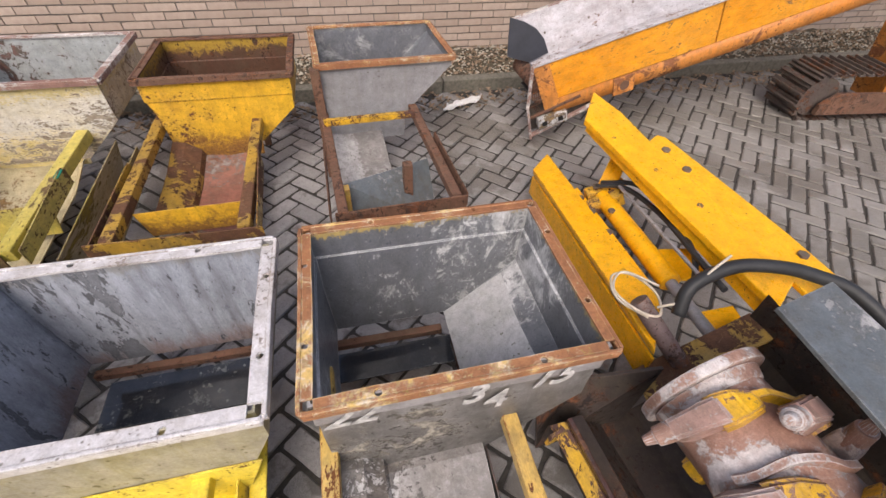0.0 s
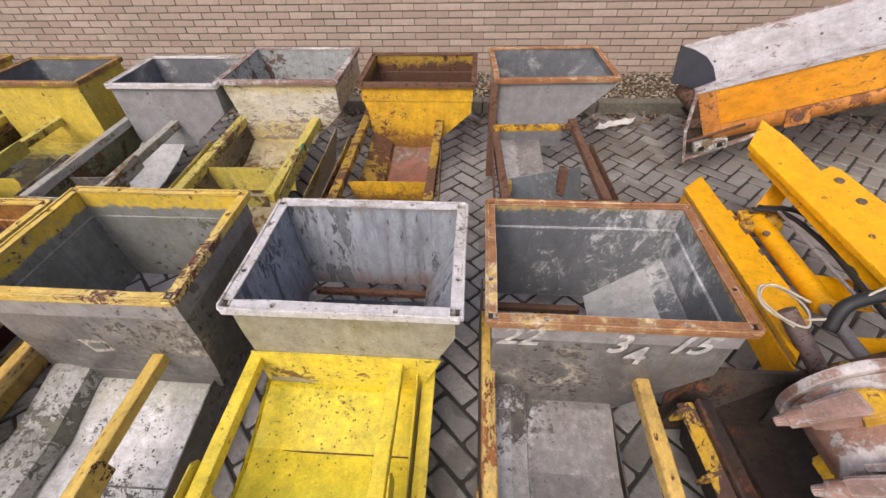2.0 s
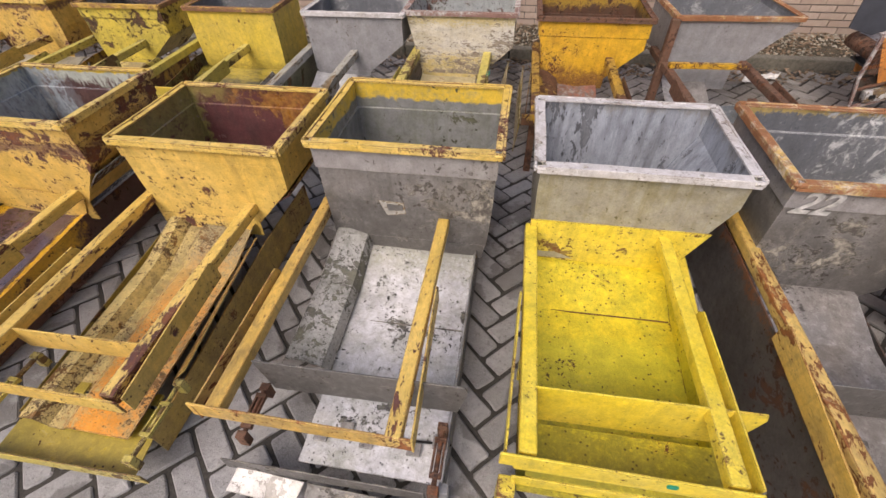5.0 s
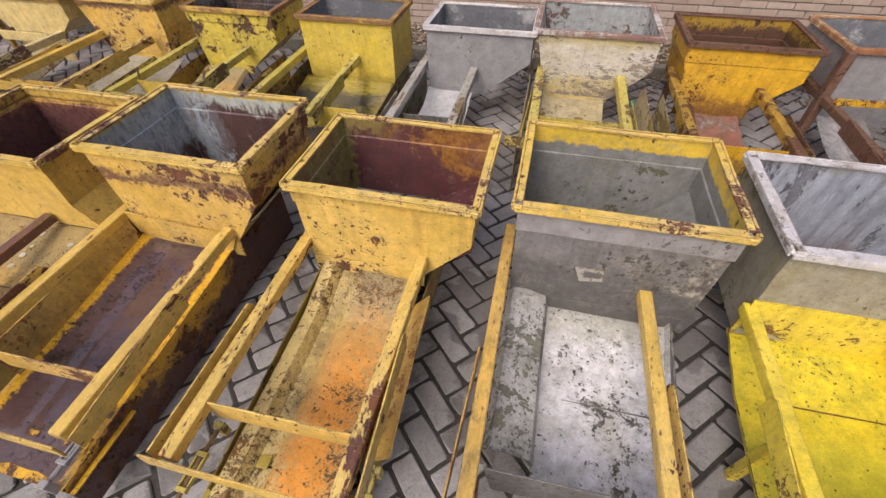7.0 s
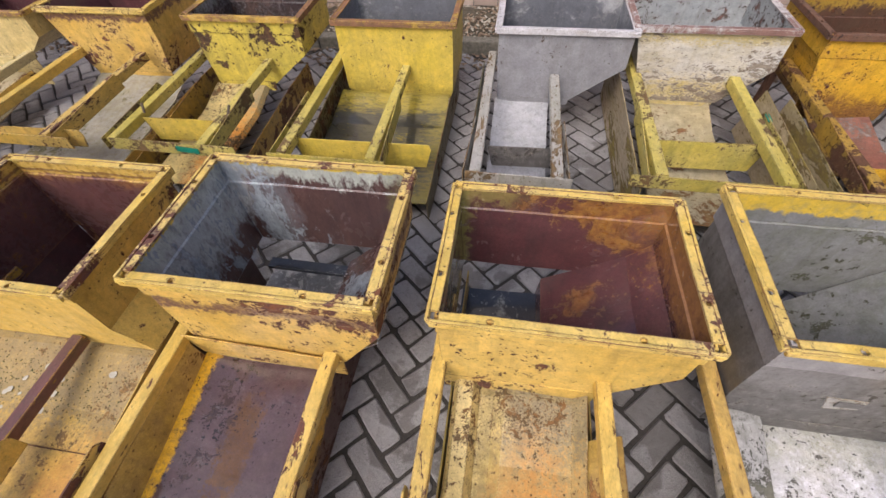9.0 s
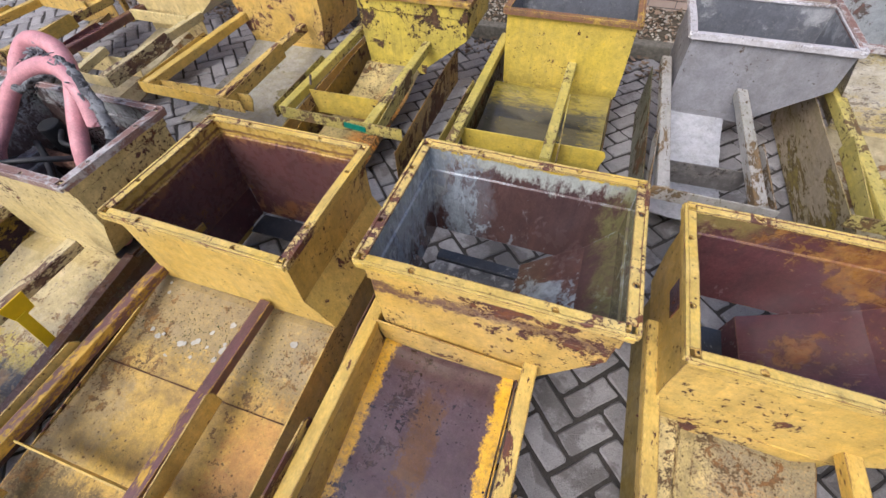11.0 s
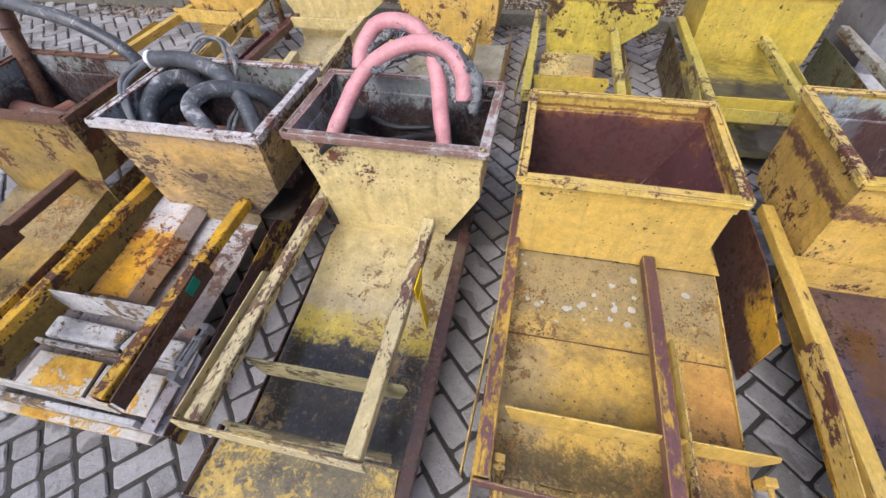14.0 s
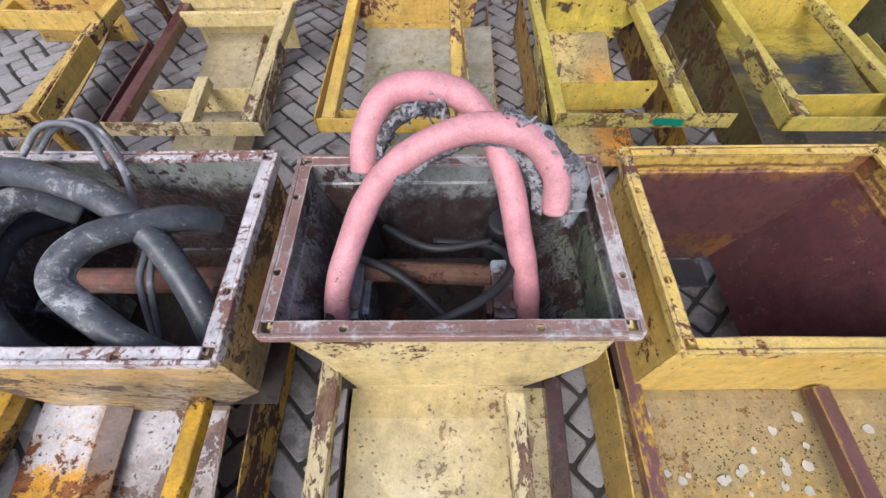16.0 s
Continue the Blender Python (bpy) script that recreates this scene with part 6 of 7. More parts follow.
# ---- milling attachment lying beside the row ----
def milling_head():
    top = thing("milling_attachment", "yellow twin-arm milling attachment with a rusty toothed drum", "milling attachment")
    def arm(name, pts, thick, mat="machine"):
        return plate(name, mat, top, pts, -thick, 0.006)
    # upper arm: a capped channel with a bolted flange along its outer side
    def lv(x, y, d=0.0):
        return (x, y, 0.6 - 0.046 * (1.3 - y) + d)
    arm("arm", [lv(1.3, 1.228, -0.03), lv(1.472, 1.478, -0.03), lv(1.515, 1.263, -0.03), lv(1.52, 0.972, -0.03), lv(1.56, 0.5, -0.03), lv(1.575, 0.19, -0.03), lv(1.415, 0.09, -0.03)], 0.03)
    plate("arm_cheek", "machine", top, [lv(1.315, 1.22, -0.031), lv(1.423, 0.1, -0.031), lv(1.423, 0.1, -0.085), lv(1.315, 1.22, -0.06)], 0.012)
    plate("arm_cheek", "machine", top, [lv(1.5, 1.25, -0.031), lv(1.56, 0.2, -0.031), lv(1.56, 0.2, -0.13), lv(1.5, 1.25, -0.1)], 0.012)
    plate("bolt_flange", "machine", top, [lv(1.5, 1.0, -0.005), lv(1.59, 1.055, -0.005), lv(1.62, 1.03, -0.005), lv(1.675, 0.671, -0.005), lv(1.715, 0.381, -0.005), lv(1.735, 0.1, -0.005), lv(1.56, 0.1, -0.005)], 0.02, 0.006)
    plate("flange_web", "machine_worn", top, [lv(1.612, 1.0, -0.026), lv(1.72, 0.12, -0.026), lv(1.72, 0.12, -0.09), lv(1.612, 1.0, -0.09)], 0.01)
    bolts(top, [lv(1.556, 0.931, -0.007), lv(1.562, 0.785, -0.007), lv(1.68, 0.27, -0.007)], "bolt", 0.02)
    bolts(top, [lv(1.468, 0.565, -0.006)], "machine_worn", 0.014)
    bolts(top, [lv(1.36, 1.05, -0.006), lv(1.42, 0.8, -0.006)], "machine_worn", 0.009)
    # lower arm
    arm("arm", [(1.125, 1.29, 0.255), (1.265, 1.42, 0.255), (1.175, 0.27, 0.39), (1.035, 0.09, 0.39)], 0.03)
    plate("arm_cheek", "machine", top, [(1.125, 1.29, 0.24), (1.035, 0.09, 0.375), (1.035, 0.09, 0.25), (1.125, 1.29, 0.13)], 0.012)
    plate("arm_cheek", "machine", top, [(1.265, 1.42, 0.24), (1.175, 0.27, 0.375), (1.175, 0.27, 0.25), (1.265, 1.42, 0.13)], 0.012)
    # ram between the arms
    bm = bmesh.new()
    rod(bm, (1.335, 0.95, 0.33), (1.285, 0.36, 0.385), 0.042, sides=20, bevel=0.006)
    part("cylinder", bm, "machine", top)
    bm = bmesh.new()
    rod(bm, (1.285, 0.36, 0.385), (1.26, 0.1, 0.41), 0.022, sides=16)
    part("piston_rod", bm, "galv", top)
    for p, q in (((1.28, 1.0, 0.3), (1.46, 0.98, 0.36)), ((1.26, 0.92, 0.29), (1.4, 0.9, 0.37))):
        bm = bmesh.new()
        beam(bm, p, q, 0.06, 0.07, 0.01)
        part("ram_lug", bm, "machine_worn", top)
    bolts(top, [(1.30, 0.98, 0.37), (1.285, 0.8, 0.37), (1.30, 0.62, 0.36)], "bolt", 0.016)
    bar("cross_link", "machine", top, (1.36, 0.98, 0.36), (1.5, 1.12, 0.5), 0.08, 0.03)
    plate("cross_plate", "machine", top, [(1.33, 0.52, 0.4), (1.45, 0.5, 0.4), (1.44, 0.34, 0.4), (1.31, 0.36, 0.4)], 0.012)
    plate("cross_plate", "machine", top, [(1.27, 0.2, 0.42), (1.41, 0.2, 0.42), (1.39, 0.03, 0.42), (1.25, 0.05, 0.42)], 0.012)
    plate("bolt_bar", "machine", top, [(1.215, 1.05, 0.3), (1.275, 1.08, 0.3), (1.225, 0.4, 0.37), (1.17, 0.38, 0.37)], 0.014)
    bolts(top, [(1.24, 0.98, 0.31), (1.235, 0.86, 0.325), (1.225, 0.7, 0.34)], "bolt", 0.017)
    plate("cross_plate", "rot_gold", top, [(1.0, 0.1, 0.3), (1.36, 0.12, 0.5), (1.36, 0.02, 0.5), (1.0, 0.0, 0.28)], 0.02)
    bar("rail_strip", "galv", top, (1.36, 0.9, 0.43), (1.28, 0.25, 0.52), 0.014, 0.01)
    # hydraulic hoses
    for pts, r in (([(1.3, 0.98, 0.38), (1.38, 0.88, 0.43), (1.40, 0.65, 0.46), (1.35, 0.4, 0.5), (1.31, 0.2, 0.53)], 0.011),
                   ([(1.34, 1.0, 0.38), (1.42, 0.85, 0.46), (1.42, 0.6, 0.47), (1.36, 0.4, 0.49), (1.28, 0.28, 0.48)], 0.011),
                   ([(1.12, 0.16, 0.5), (1.16, 0.204, 0.58), (1.294, 0.215, 0.63), (1.425, 0.18, 0.64), (1.532, 0.136, 0.625), (1.636, 0.056, 0.6), (1.7, -0.08, 0.52), (1.72, -0.22, 0.3)], 0.022)):
        bm = bmesh.new()
        tube(bm, pts, r, 12, 8)
        part("hydraulic_hose", bm, "rubber", top)
    bm = bmesh.new()
    rod(bm, (1.02, 0.235, 0.51), (1.13, 0.06, 0.36), 0.03, sides=16, bevel=0.004)
    part("round_bar", bm, "rot_pink", top)
    # blue-grey cover plate
    plate("cover_plate", "bluegrey", top, [(1.09, -0.04, 0.81), (1.295, 0.0, 0.81), (1.31, -0.75, 0.78), (1.08, -0.65, 0.79)], 0.012)
    # the drum on its axis
    c, a = Vector((1.027, -0.075, 0.508)), Vector((0.1, -0.99, -0.03)).normalized()
    u = a.cross(Vector((0, 0, 1))).normalized()
    v = u.cross(a).normalized()
    bm = bmesh.new()
    rod(bm, c - a * 0.018, c + a * 0.012, 0.172, sides=48, bevel=0.006)
    part("end_disc", bm, "drum", top)
    bm = bmesh.new()
    rings = []
    for k in range(23):
        s, t = k / 22, radians(1)
        r0 = 0.133 + 0.022 * s
        rings.append([bm.verts.new(c + a * 0.64 * s + (u * math.cos(q * math.pi / 24) + v * math.sin(q * math.pi / 24)) * (r0 + 0.006 * noise.noise(Vector((s * 9, q * 0.5, 1))) + 0.003 * noise.noise(Vector((s * 30, q * 1.4, 4))))) for q in range(48)])
    for p, q in zip(rings, rings[1:]):
        for k in range(48):
            bm.faces.new((p[k], p[(k + 1) % 48], q[(k + 1) % 48], q[k])).smooth = True
    bm.faces.new(rings[0]), bm.faces.new(rings[-1][::-1])
    part("drum", bm, "drum", top)
    bm = bmesh.new()
    rod(bm, c + a * 0.012, c + a * 0.05, 0.15, 0.138, sides=40, bevel=0.008)
    part("weld_collar", bm, "drum", top)
    # teeth: a long tapered holder lying along the drum, a yellow seat behind it and a pick in its nose
    def wedge(m, rows):
        """Rings of (along the tooth, half width, low, high), closed at both ends."""
        bm = bmesh.new()
        rings = [[bm.verts.new(m @ Vector(p)) for p in ((-w, q, lo), (w, q, lo), (w * 0.8, q, hi), (-w * 0.8, q, hi))] for q, w, lo, hi in rows]
        for p, q in zip(rings, rings[1:]):
            for k in range(4):
                bm.faces.new((p[k], p[(k + 1) % 4], q[(k + 1) % 4], q[k]))
        bm.faces.new(rings[0][::-1]), bm.faces.new(rings[-1])
        bmesh.ops.bevel(bm, geom=bm.edges[:], offset=0.007, segments=2, affect="EDGES")
        for w in bm.verts:
            w.co += Vector((noise.noise(w.co * 19), noise.noise(w.co * 17 + Vector((4, 0, 0))), noise.noise(w.co * 21 + Vector((0, 8, 0))))) * 0.005
        return bm
    for along, ang in ((0.09, 12), (0.16, 84), (0.25, 140), (0.28, 8), (0.36, 70), (0.44, 118), (0.53, 4), (0.56, 92), (0.28, 190), (0.45, 215), (0.15, 240), (0.35, 270), (0.55, 310)):
        t = radians(ang + 42)
        out = u * math.cos(t) + v * math.sin(t)
        tang = -(-u * math.sin(t) + v * math.cos(t))
        turn = Matrix((a, (tang * 0.97 + a * 0.22 * math.sin(along * 40)).normalized(), out)).transposed().to_4x4()
        turn.translation = c + a * along + out * 0.137
        seat = part("pick_seat", wedge(turn, [(-0.08, 0.03, -0.03, 0.012), (-0.035, 0.042, -0.03, 0.044), (0.0, 0.046, -0.03, 0.052), (0.035, 0.044, -0.02, 0.046)]), "machine_chip", top)
        holder = part("pick_holder", wedge(turn, [(0.0, 0.036, -0.015, 0.062), (0.05, 0.036, -0.015, 0.062), (0.1, 0.033, -0.012, 0.052), (0.135, 0.028, -0.008, 0.042)]), "pick_steel", top)
        bm = bmesh.new()
        rod(bm, turn @ Vector((0, 0.1, 0.018)), turn @ Vector((0, 0.17, 0.014)), 0.028, 0.024, 16, bevel=0.005)
        rod(bm, turn @ Vector((0, 0.165, 0.014)), turn @ Vector((0, 0.2, 0.012)), 0.018, 0.012, 14, bevel=0.004)
        part("pick", bm, "drum", holder)
    # welded flights that wind round between the teeth
    for k in range(4):
        bm = bmesh.new()
        rings = []
        for j in range(19):
            q = radians(25 + 9.5 * j)
            out = u * math.cos(q) + v * math.sin(q)
            p = c + a * (0.06 + 0.145 * k + 0.006 * j + 0.01 * math.sin(0.7 * j + k))
            r1 = 0.163 + 0.012 * noise.noise(Vector((j * 0.5, k * 3.0, 2)))
            rings.append([bm.verts.new(p + a * w + out * r) for w, r in ((-0.013, 0.125), (-0.009, r1), (0.008, r1), (0.013, 0.125))])
        for p, q in zip(rings, rings[1:]):
            for n in range(4):
                bm.faces.new((p[n], p[(n + 1) % 4], q[(n + 1) % 4], q[n]))
        bm.faces.new(rings[0][::-1]), bm.faces.new(rings[-1])
        part("flight", bm, ("machine_chip", "drum", "machine_chip", "machine_chip")[k], top)
    # the hood: a dark trough whose back edge carries ribs
    lip0, lip1 = Vector((0.70, -0.02, 0.335)), Vector((0.79, -0.69, 0.27))
    n = 9
    bm = bmesh.new()
    rows = []
    for o in (0.0, 0.012):
        for s in range(n + 1):
            e = lip0.lerp(lip1, s / n)
            rows.append([bm.verts.new(e + Vector((dx + o * 0.6, dx * 0.2, dz * (e.z / 0.36) - o * 0.4))) for dx, dz in ((0, 0), (0.05, -0.02), (0.1, -0.13), (0.2, -0.25), (0.36, -0.28), (0.5, -0.26), (0.62, -0.12), (0.66, 0.1), (0.64, 0.3))])
    for base in (0, n + 1):
        for s in range(n):
            for k in range(8):
                bm.faces.new((rows[base + s][k], rows[base + s][k + 1], rows[base + s + 1][k + 1], rows[base + s + 1][k]))
    part("hood", bm, "darkbox", top)
    bar("hood_lip", "sill_dark", top, lip0, lip1, 0.016, 0.022)
    bar("hood_lip", "black_gold", top, lip0 + Vector((0.06, -0.3, 0.0)), lip1 + Vector((0.045, -0.02, 0.02)), 0.006, 0.03)
    plate("hood_back", "black_gold", top, [lip0 + Vector((-0.008, 0, -0.015)), lip1 + Vector((-0.008, 0, -0.015)), lip1 + Vector((-0.045, 0.01, -0.05)), lip0 + Vector((-0.045, 0.01, -0.05))], 0.01)
    plate("hood_foot", "darkbox", top, [lip0 + Vector((-0.02, 0.01, -0.05)), lip1 + Vector((-0.02, 0.01, -0.05)), Vector((0.83, -0.68, 0.03)), Vector((0.75, -0.02, 0.03))], 0.01)
    for s in (0.01, 0.3, 0.55, 0.8):
        e = lip0.lerp(lip1, s)
        plate("hood_rib", "black_gold", top, [e + Vector((-0.006, 0, -0.02)), e + Vector((-0.06, -0.012, -0.04)), e + Vector((-0.065, -0.012, -0.1)), e + Vector((-0.02, 0, -0.11))], 0.012)
    plate("hood_end", "darkbox", top, [lip0 + Vector((-0.08, 0.03, -0.04)), lip0 + Vector((0.05, 0.1, 0.03)), (1.0, 0.02, 0.45), (1.0, 0.02, 0.08), (0.66, 0.0, 0.06)], 0.012)
    plate("skid_foot", "rot_dark", top, [(0.775, -0.679, 0.17), (0.893, -0.648, 0.17), (0.85, -0.775, 0.17), (0.745, -0.792, 0.17)], 0.05, 0.006)
    # worn yellow end plates at the near end
    plate("end_plate", "pale_zinc", top, [(0.882, -0.725, 0.3), (1.02, -0.671, 0.3), (1.254, -0.543, 0.3), (1.188, -0.637, 0.3), (1.075, -0.688, 0.3), (0.914, -0.738, 0.3)], 0.02, 0.003)
    plate("end_plate", "machine_worn", top, [(1.082, -0.711, 0.24), (1.215, -0.65, 0.24), (1.119, -0.788, 0.24), (1.05, -0.774, 0.24)], 0.02, 0.003)
    plate("end_gusset", "rot_pink", top, [(1.039, -0.647, 0.26), (1.087, -0.665, 0.26), (1.067, -0.722, 0.26), (1.005, -0.793, 0.26), (0.979, -0.76, 0.26), (0.942, -0.726, 0.26)], 0.02, 0.003)
    plate("end_strip", "machine_worn", top, [(0.942, -0.709, 0.14), (1.095, -0.771, 0.14), (1.072, -0.801, 0.14), (0.934, -0.741, 0.14)], 0.03, 0.004)
    plate("end_strip", "machine_worn", top, [(1.147, -0.743, 0.08), (1.218, -0.785, 0.08), (1.18, -0.84, 0.08), (1.135, -0.788, 0.08)], 0.03, 0.004)
    bm = bmesh.new()
    rod(bm, c + a * 0.635, c + a * 0.644, 0.13, sides=40, bevel=0.003)
    part("end_ring", bm, "red", top)
    bm = bmesh.new()
    rod(bm, c + a * 0.644, c + a * 0.66, 0.117, sides=40, bevel=0.004)
    part("end_disc", bm, "drum", top)
    return top


milling_head()

rope = thing("rope", "loop of pale string lying over the milling arms", "rope")
for pts in ([(1.02, 0.17, 0.50), (0.96, 0.26, 0.50), (1.0, 0.36, 0.49), (1.08, 0.36, 0.48), (1.11, 0.26, 0.49), (1.06, 0.17, 0.5), (0.99, 0.2, 0.51), (0.97, 0.3, 0.5), (1.05, 0.37, 0.49), (1.13, 0.28, 0.5)],
            [(1.07, 0.2, 0.5), (1.14, 0.18, 0.55), (1.2, 0.21, 0.62), (1.28, 0.235, 0.665)]):
    bm = bmesh.new()
    tube(bm, pts, 0.0045, 6, 8)
    part("strand", bm, "rope", rope)


# ---- hoses and loose things in the bins ----
def hose(name, label, runs, mat, n=10):
    ob = thing(name, label, "hose")
    for pts, r in runs:
        bm = bmesh.new()
        tube(bm, pts, r, 14, n, wobble=0.05)
        part("length", bm, mat, ob)
    return ob


pink = hose("pink_hose", "faded pink rubber hose with frayed grey lining", [
    ([(-5.06, 0.02, 0.26), (-5.085, 0.02, 0.42), (-5.075, 0.085, 0.59), (-5.03, 0.18, 0.7), (-4.965, 0.255, 0.8), (-4.86, 0.3, 0.87), (-4.74, 0.32, 0.9), (-4.64, 0.3, 0.885), (-4.58, 0.265, 0.82), (-4.568, 0.235, 0.735)], 0.031),
    ([(-5.0, 0.305, 0.79), (-4.99, 0.355, 0.86), (-4.94, 0.4, 0.92), (-4.858, 0.405, 0.937), (-4.775, 0.395, 0.915), (-4.715, 0.35, 0.855), (-4.675, 0.275, 0.785), (-4.651, 0.198, 0.7), (-4.625, 0.127, 0.6), (-4.61, 0.06, 0.45), (-4.62, 0.04, 0.26)], 0.031)], "hose_pink", 12)
# the split cover shows torn fabric along the inside of the bends
for pts, rad in (([(-4.92, 0.255, 0.81), (-4.83, 0.3, 0.855), (-4.74, 0.325, 0.868), (-4.66, 0.31, 0.848), (-4.615, 0.275, 0.79), (-4.6, 0.25, 0.72)], 0.021),
                 ([(-4.7, 0.335, 0.92), (-4.6, 0.3, 0.885), (-4.547, 0.26, 0.8), (-4.535, 0.24, 0.7)], 0.022),
                 ([(-4.565, 0.28, 0.86), (-4.52, 0.255, 0.79), (-4.53, 0.235, 0.685)], 0.022),
                 ([(-4.985, 0.31, 0.775), (-4.96, 0.345, 0.84), (-4.91, 0.38, 0.885), (-4.85, 0.385, 0.905)], 0.021)):
    bm = bmesh.new()
    tube(bm, pts, 0.8 * rad, 14, 12)
    for v in bm.verts:
        v.co += Vector((noise.noise(v.co * 45), noise.noise(v.co * 45 + Vector((9, 0, 0))), noise.noise(v.co * 40 + Vector((0, 5, 0))))) * 0.011
    part("torn_lining", bm, "fibre", pink, "torn grey and white fabric lining")
r = random.Random(3)
bm = bmesh.new()
for base, far_ in (((-4.7, 0.33, 0.93), (-4.56, 0.27, 0.85)), ((-4.56, 0.265, 0.85), (-4.53, 0.24, 0.7)), ((-4.99, 0.31, 0.76), (-4.95, 0.35, 0.86)), ((-4.9, 0.38, 0.9), (-4.82, 0.37, 0.91))):
    for _ in range(26):
        p = Vector(base).lerp(Vector(far_), r.random()) + Vector((r.gauss(0, 0.012), r.gauss(0.0, 0.012), r.gauss(-0.004, 0.012)))
        d = Vector((r.gauss(0, 1), r.gauss(0, 1), r.gauss(0, 1))).normalized() * r.uniform(0.012, 0.03)
        tube(bm, [p - d, p + Vector((r.gauss(0, 0.006), 0, r.gauss(0, 0.006))), p + d], r.uniform(0.002, 0.005), 5, 3)
tagged(part("frayed_lining", bm, "fibre", pink), "torn grey fabric lining", kind="stuff")
hose("black_cable", "dusty black cables lying in the bin", [
    ([(-5.1, 0.2, 0.5), (-5.08, 0.0, 0.6), (-4.99, -0.05, 0.69), (-4.86, -0.03, 0.69), (-4.72, 0.05, 0.68), (-4.66, 0.16, 0.62), (-4.7, 0.24, 0.58), (-4.85, 0.26, 0.57)], 0.011),
    ([(-5.05, 0.22, 0.56), (-4.93, 0.16, 0.56), (-4.8, 0.06, 0.5), (-4.7, 0.0, 0.42)], 0.012),
    ([(-4.98, 0.3, 0.58), (-4.85, 0.22, 0.6), (-4.7, 0.24, 0.6)], 0.01), ([(-5.0, 0.2, 0.56), (-4.9, 0.14, 0.53), (-4.78, 0.02, 0.47)], 0.01)], "rubber")
hose("suction_hose", "thick dusty black hoses coiled in the bin", [
    ([(-6.0, 0.33, 0.752), (-5.93, 0.335, 0.758), (-5.82, 0.335, 0.758), (-5.64, 0.28, 0.742), (-5.52, 0.21, 0.69), (-5.42, 0.1, 0.61), (-5.36, -0.02, 0.5), (-5.35, -0.05, 0.4)], 0.034),
    ([(-5.42, 0.3, 0.6), (-5.46, 0.27, 0.665), (-5.53, 0.22, 0.705), (-5.6, 0.165, 0.73), (-5.645, 0.105, 0.722), (-5.64, 0.055, 0.7), (-5.56, 0.0, 0.67), (-5.47, -0.05, 0.63), (-5.42, -0.06, 0.55)], 0.034),
    ([(-5.8, 0.34, 0.6), (-5.87, 0.33, 0.675), (-5.925, 0.25, 0.685), (-5.93, 0.15, 0.655), (-5.88, 0.05, 0.62), (-5.8, -0.03, 0.56), (-5.76, -0.05, 0.44)], 0.037),
    ([(-5.9, 0.38, 0.55), (-5.95, 0.27, 0.6), (-5.945, 0.14, 0.6), (-5.92, 0.0, 0.56), (-5.88, -0.05, 0.45)], 0.036)], "hose_grey")
clamp = thing("hose_clamp", "white band round the end of the thick hose", "clamp")
bm = bmesh.new()
rod(bm, (-6.006, 0.33, 0.752), (-5.985, 0.331, 0.7535), 0.0385, sides=20, bevel=0.003)
part("band", bm, "white", clamp)
hose("thin_hose", "thin grey hoses and wire among the thick ones", [
    ([(-6.0, 0.345, 0.755), (-6.04, 0.28, 0.745), (-6.05, 0.2, 0.735), (-6.0, 0.11, 0.72), (-5.93, 0.03, 0.69), (-5.85, -0.04, 0.64)], 0.0115),
    ([(-6.0, 0.32, 0.75), (-6.015, 0.25, 0.74), (-6.01, 0.16, 0.725), (-5.96, 0.08, 0.705), (-5.89, 0.0, 0.67), (-5.81, -0.06, 0.61)], 0.0115),
    ([(-5.82, 0.4, 0.76), (-5.78, 0.46, 0.79), (-5.7, 0.46, 0.79), (-5.62, 0.38, 0.74), (-5.6, 0.3, 0.66)], 0.008),
    ([(-5.84, 0.38, 0.77), (-5.79, 0.44, 0.81), (-5.7, 0.44, 0.8), (-5.64, 0.36, 0.74)], 0.008),
    ([(-5.83, 0.42, 0.765), (-5.76, 0.47, 0.8), (-5.67, 0.45, 0.785), (-5.6, 0.36, 0.72)], 0.006),
    ([(-5.56, 0.2, 0.62), (-5.555, 0.12, 0.6), (-5.54, 0.02, 0.5)], 0.008), ([(-5.545, 0.22, 0.62), (-5.53, 0.12, 0.6), (-5.525, 0.02, 0.5)], 0.008)], "hose_thin")
hose("discharge_hose", "thick black hose arching from an upright steel pipe", [([(-6.84, 0.44, 0.84), (-6.85, 0.44, 0.9), (-6.78, 0.43, 0.925), (-6.6, 0.42, 0.9), (-6.42, 0.415, 0.86), (-6.28, 0.415, 0.79), (-6.19, 0.41, 0.72), (-6.16, 0.4, 0.64)], 0.031)], "hose_grey")
pipe = thing("standpipe", "upright dirty steel pipe standing in the bin", "pipe")
bm = bmesh.new()
rod(bm, (-6.8, 0.3, 0.405), (-6.84, 0.44, 0.86), 0.038, sides=18, bevel=0.004)
part("tube", bm, "rot", pipe)
bm = bmesh.new()
rod(bm, (-6.835, 0.42, 0.8), (-6.845, 0.45, 0.88), 0.048, sides=18, bevel=0.006)
part("clamp", bm, "rot_dark", pipe)
tag = thing("plastic_tag", "yellow plastic tag strapped round a rail", "tag")
plate("strap", "tag_yellow", tag, [(-4.617, -0.33, 0.409), (-4.617, -0.425, 0.407), (-4.617, -0.415, 0.325), (-4.617, -0.345, 0.33)], 0.006, 0.002)
plate("flap", "tag_yellow", tag, [(-4.61, -0.375, 0.345), (-4.608, -0.415, 0.345), (-4.585, -0.44, 0.18), (-4.588, -0.4, 0.178)], 0.005, 0.0015)


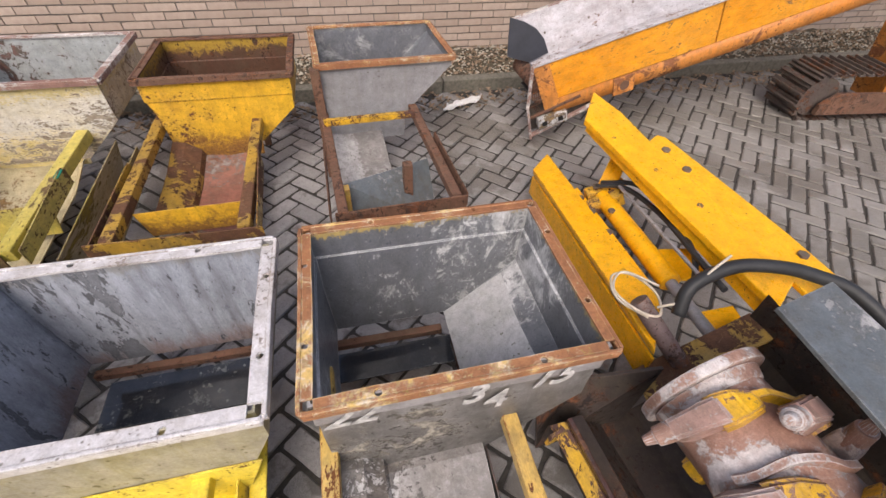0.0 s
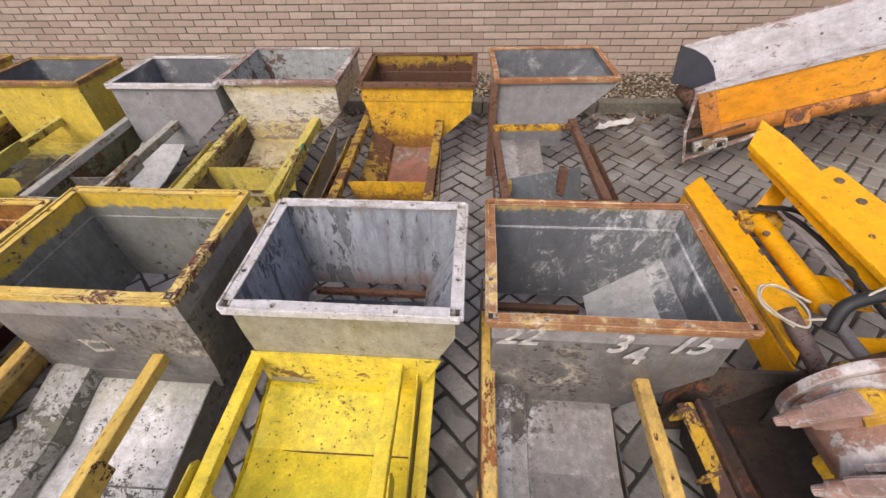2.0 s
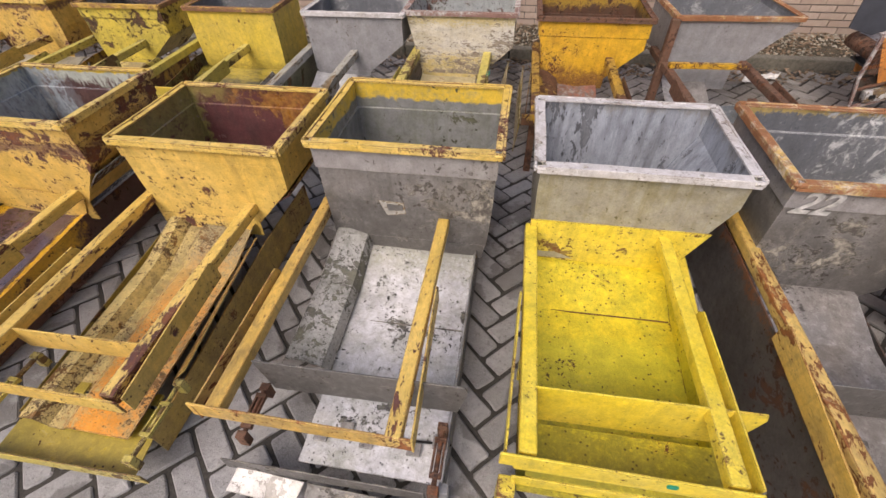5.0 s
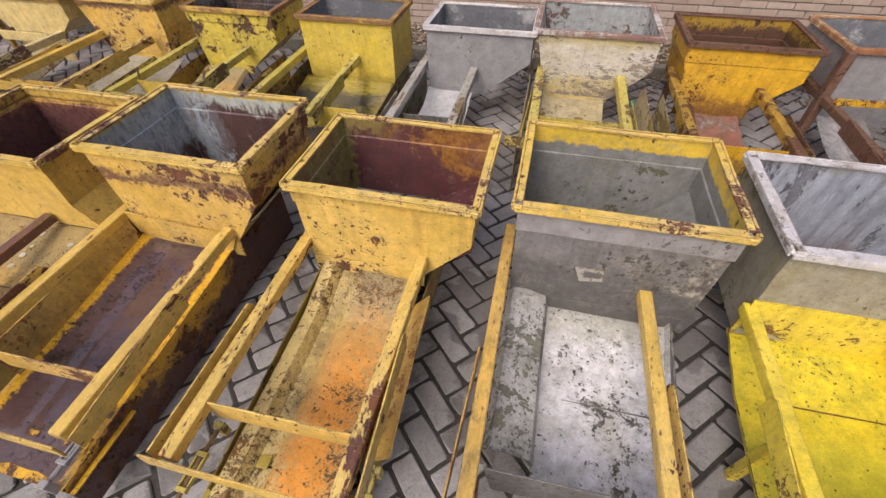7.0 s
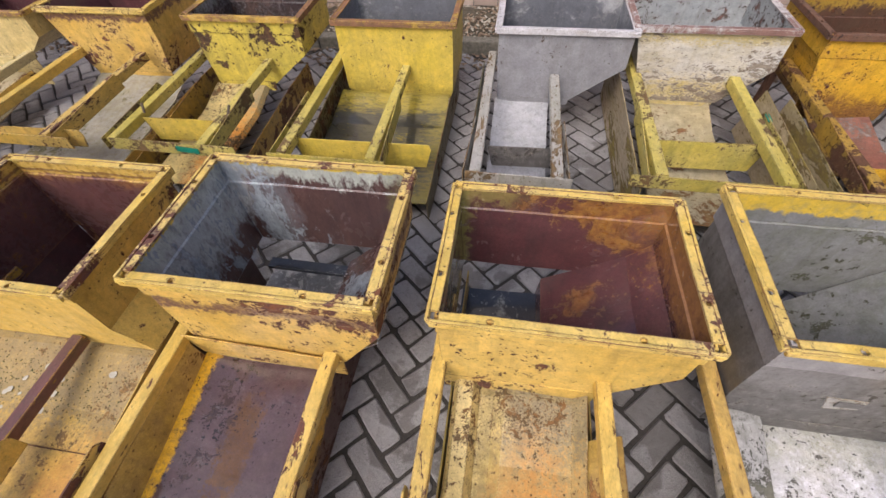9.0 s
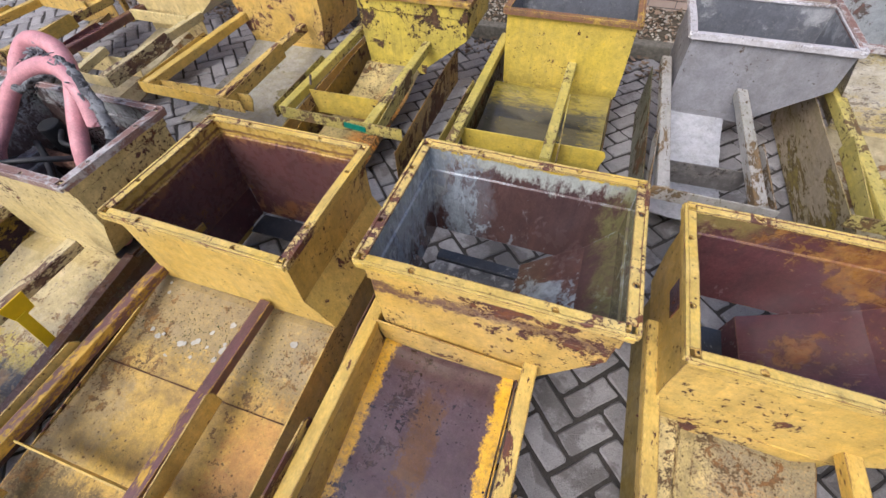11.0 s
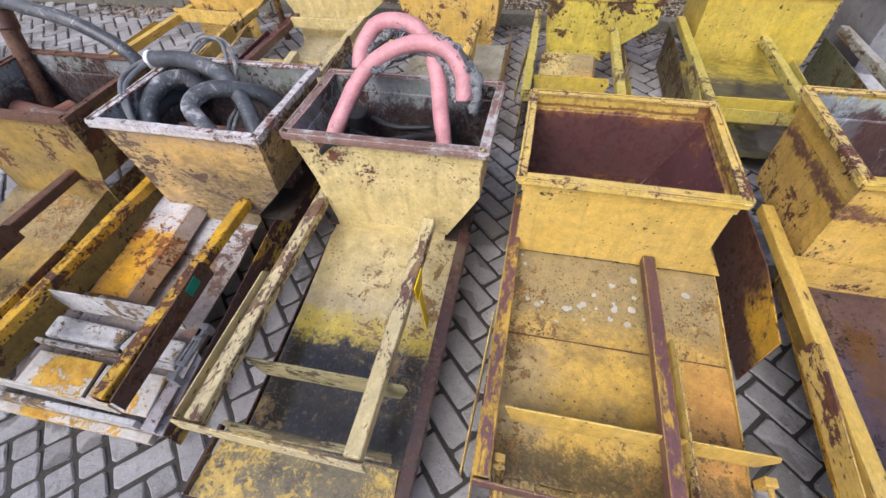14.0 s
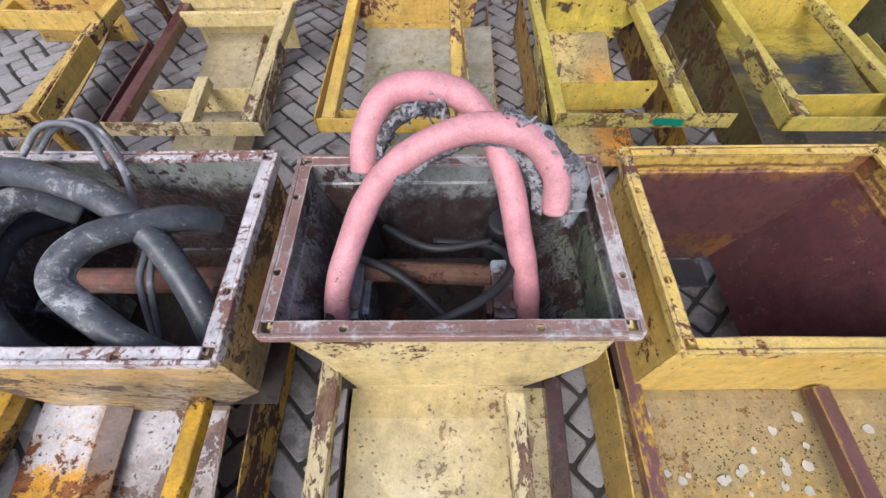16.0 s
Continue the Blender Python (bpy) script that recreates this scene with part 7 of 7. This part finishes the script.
# ---- litter along the kerb ----
def litter(name, label, mat, n, seed, zone, shape):
    r = random.Random(seed)
    verts, faces = [], []
    for _ in range(n):
        x, y = r.uniform(zone[0], zone[1]), zone[2] + (zone[3] - zone[2]) * r.random()
        z = zone[4] + r.uniform(0, 0.012)
        if shape == "leaf":
            s, a = r.uniform(0.012, 0.03), r.uniform(0, 6.3)
            t = [r.uniform(-0.008, 0.012) for _ in range(4)]
            o = len(verts)
            for k, (u, v) in enumerate(((1, 0), (0, 0.45), (-1, 0), (0, -0.45))):
                verts.append((x + s * (u * math.cos(a) - v * math.sin(a)), y + s * (u * math.sin(a) + v * math.cos(a)), z + t[k] + 0.006))
            verts.append((x, y, z - 0.002))
            faces += [(o, o + 1, o + 4), (o + 1, o + 2, o + 4), (o + 2, o + 3, o + 4), (o + 3, o, o + 4)]
        else:
            s, o = r.uniform(0.007, 0.017), len(verts)
            for u, v, w in ((1, 0, 0), (0, 1, 0), (-1, 0, 0), (0, -1, 0), (0, 0, 0.7), (0, 0, -0.7)):
                verts.append((x + s * u * r.uniform(0.7, 1.3), y + s * v * r.uniform(0.6, 1.1), z + s * w))
            for k in range(4):
                faces += [(o + k, o + (k + 1) % 4, o + 4), (o + (k + 1) % 4, o + k, o + 5)]
    me = bpy.data.meshes.new(name)
    me.from_pydata(verts, [], faces)
    me.materials.append(M[mat])
    return tagged(new(name, me), label, name.split("_")[-1], kind="stuff")


litter("dry_leaves", "dry brown leaves blown along the kerb", "leaf", 2600, 11, (-9, 7, 2.55, 2.86, 0.0), "leaf")
litter("leaf_litter", "dry brown leaves on the soil strip", "leaf", 5200, 12, (-9, 7, 2.97, 3.6, 0.075), "leaf")
litter("pale_pebbles", "pale pebbles on the soil strip", "stone", 5200, 13, (-9, 7, 2.97, 3.6, 0.075), "stone")
scrap = thing("plastic_scrap", "crumpled piece of white plastic film by the kerb", "litter")
bm = bmesh.new()
bmesh.ops.create_grid(bm, x_segments=14, y_segments=8, size=1)
for v in bm.verts:
    q = v.co.copy()
    v.co = Vector((1.1 + 0.16 * q.x + 0.03 * q.y, 2.6 + 0.05 * q.y + 0.06 * q.x, 0.03 + 0.03 * noise.noise(q * 3.1) + 0.02 * noise.noise(q * 7)))
part("film", bm, "white", scrap)

# ---- pavers and wall bricks, last ----
pavement = tagged(new("pavement"), "yard paved with worn grey concrete pavers in herringbone", "pavement", kind="structure")
near, far = [], []
for px, py, turn in herringbone():
    (near if -0.22 < px % 0.9 < 0.99 and -1.75 < py < 0.1 and -6.2 < px < 1.3 else far).append((px, py, turn))
rnd = random.Random(5)
rnd.shuffle(near)
far += near[215:]
near = near[:215]
kinds = [paver_mesh(k) for k in range(8)] + [paver_mesh(k, 0.5) for k in range(6)]


def paver_poses(px, py, turn):
    """One whole paver, or two halves where it is broken across: (kind, pose) each."""
    r = random.Random(int(px * 1000) * 7919 + int(py * 1000))
    m = Matrix.Translation((px, py, r.uniform(-0.006, 0.002))) @ Euler((r.gauss(0, 0.014), r.gauss(0, 0.014), TURN_BOND + radians(turn + r.gauss(0, 1.4) + 180 * r.randint(0, 1)))).to_matrix().to_4x4()
    if r.random() < (0.4 if py < -1.0 else 0.04):
        return [(8 + r.randrange(6), m @ Matrix.Translation((s * BL / 4, 0, 0)) @ Euler((0, r.gauss(0, 0.02), r.gauss(0, 0.03))).to_matrix().to_4x4()) for s in (-1, 1)]
    return [(r.randrange(8), m)]


for place in near:
    for k, m in paver_poses(*place):
        ob = new("paver", kinds[k])
        ob.parent, ob.matrix_local = pavement, m


def joined(name, mesh_list, poses, mat, parent, label):
    verts, faces = [], []
    for k, m in poses:
        me, o = mesh_list[k], len(verts)
        verts += [tuple(m @ v.co) for v in me.vertices]
        faces += [tuple(o + i for i in p.vertices) for p in me.polygons]
    me = bpy.data.meshes.new(name)
    me.from_pydata(verts, [], faces)
    me.materials.append(mat)
    ob = tagged(new(name, me), label, kind="stuff")
    ob.parent = parent
    return ob


joined("pavers", kinds, [q for place in far for q in paver_poses(*place)], M["paver"], pavement, "more grey concrete pavers of the yard")


def wall_brick_mesh(seed):
    r = random.Random(seed)
    bm = bmesh.new()
    box(bm, 0.005, 0.215, -0.012, 0.03, 0.005, 0.0565)
    for v in bm.verts:
        v.co += Vector((r.uniform(-0.0015, 0.0015), r.uniform(-0.001, 0.001) if v.co.y < 0 else 0, r.uniform(-0.0015, 0.0015)))
    me = bpy.data.meshes.new("brick")
    bm.to_mesh(me)
    bm.free()
    me.materials.append(M["wall_brick"])
    return me


wkinds = [wall_brick_mesh(k) for k in range(8)]
places = wall_bricks(-0.05, 3.5, -12, 8.8)
near = [p for p in places if 0.1 < p[1] < 0.9 and -3.2 < p[0] < 2.4][:300]
chosen = set(near)
for bx, bz in near:
    ob = new("brick", wkinds[int(bx * 613 + bz * 977) % 8])
    ob.parent, ob.matrix_local = wall_north, Matrix.Translation((bx, WALL_Y + 0.012 + random.Random(int(bx * 1e4 + bz * 1e3)).uniform(-0.003, 0.001), bz))
joined("bricks", wkinds, [(int(bx * 613 + bz * 977) % 8, Matrix.Translation((bx, WALL_Y + 0.012, bz))) for bx, bz in places if (bx, bz) not in chosen], M["wall_brick"], wall_north, "more pale bricks of the wall")
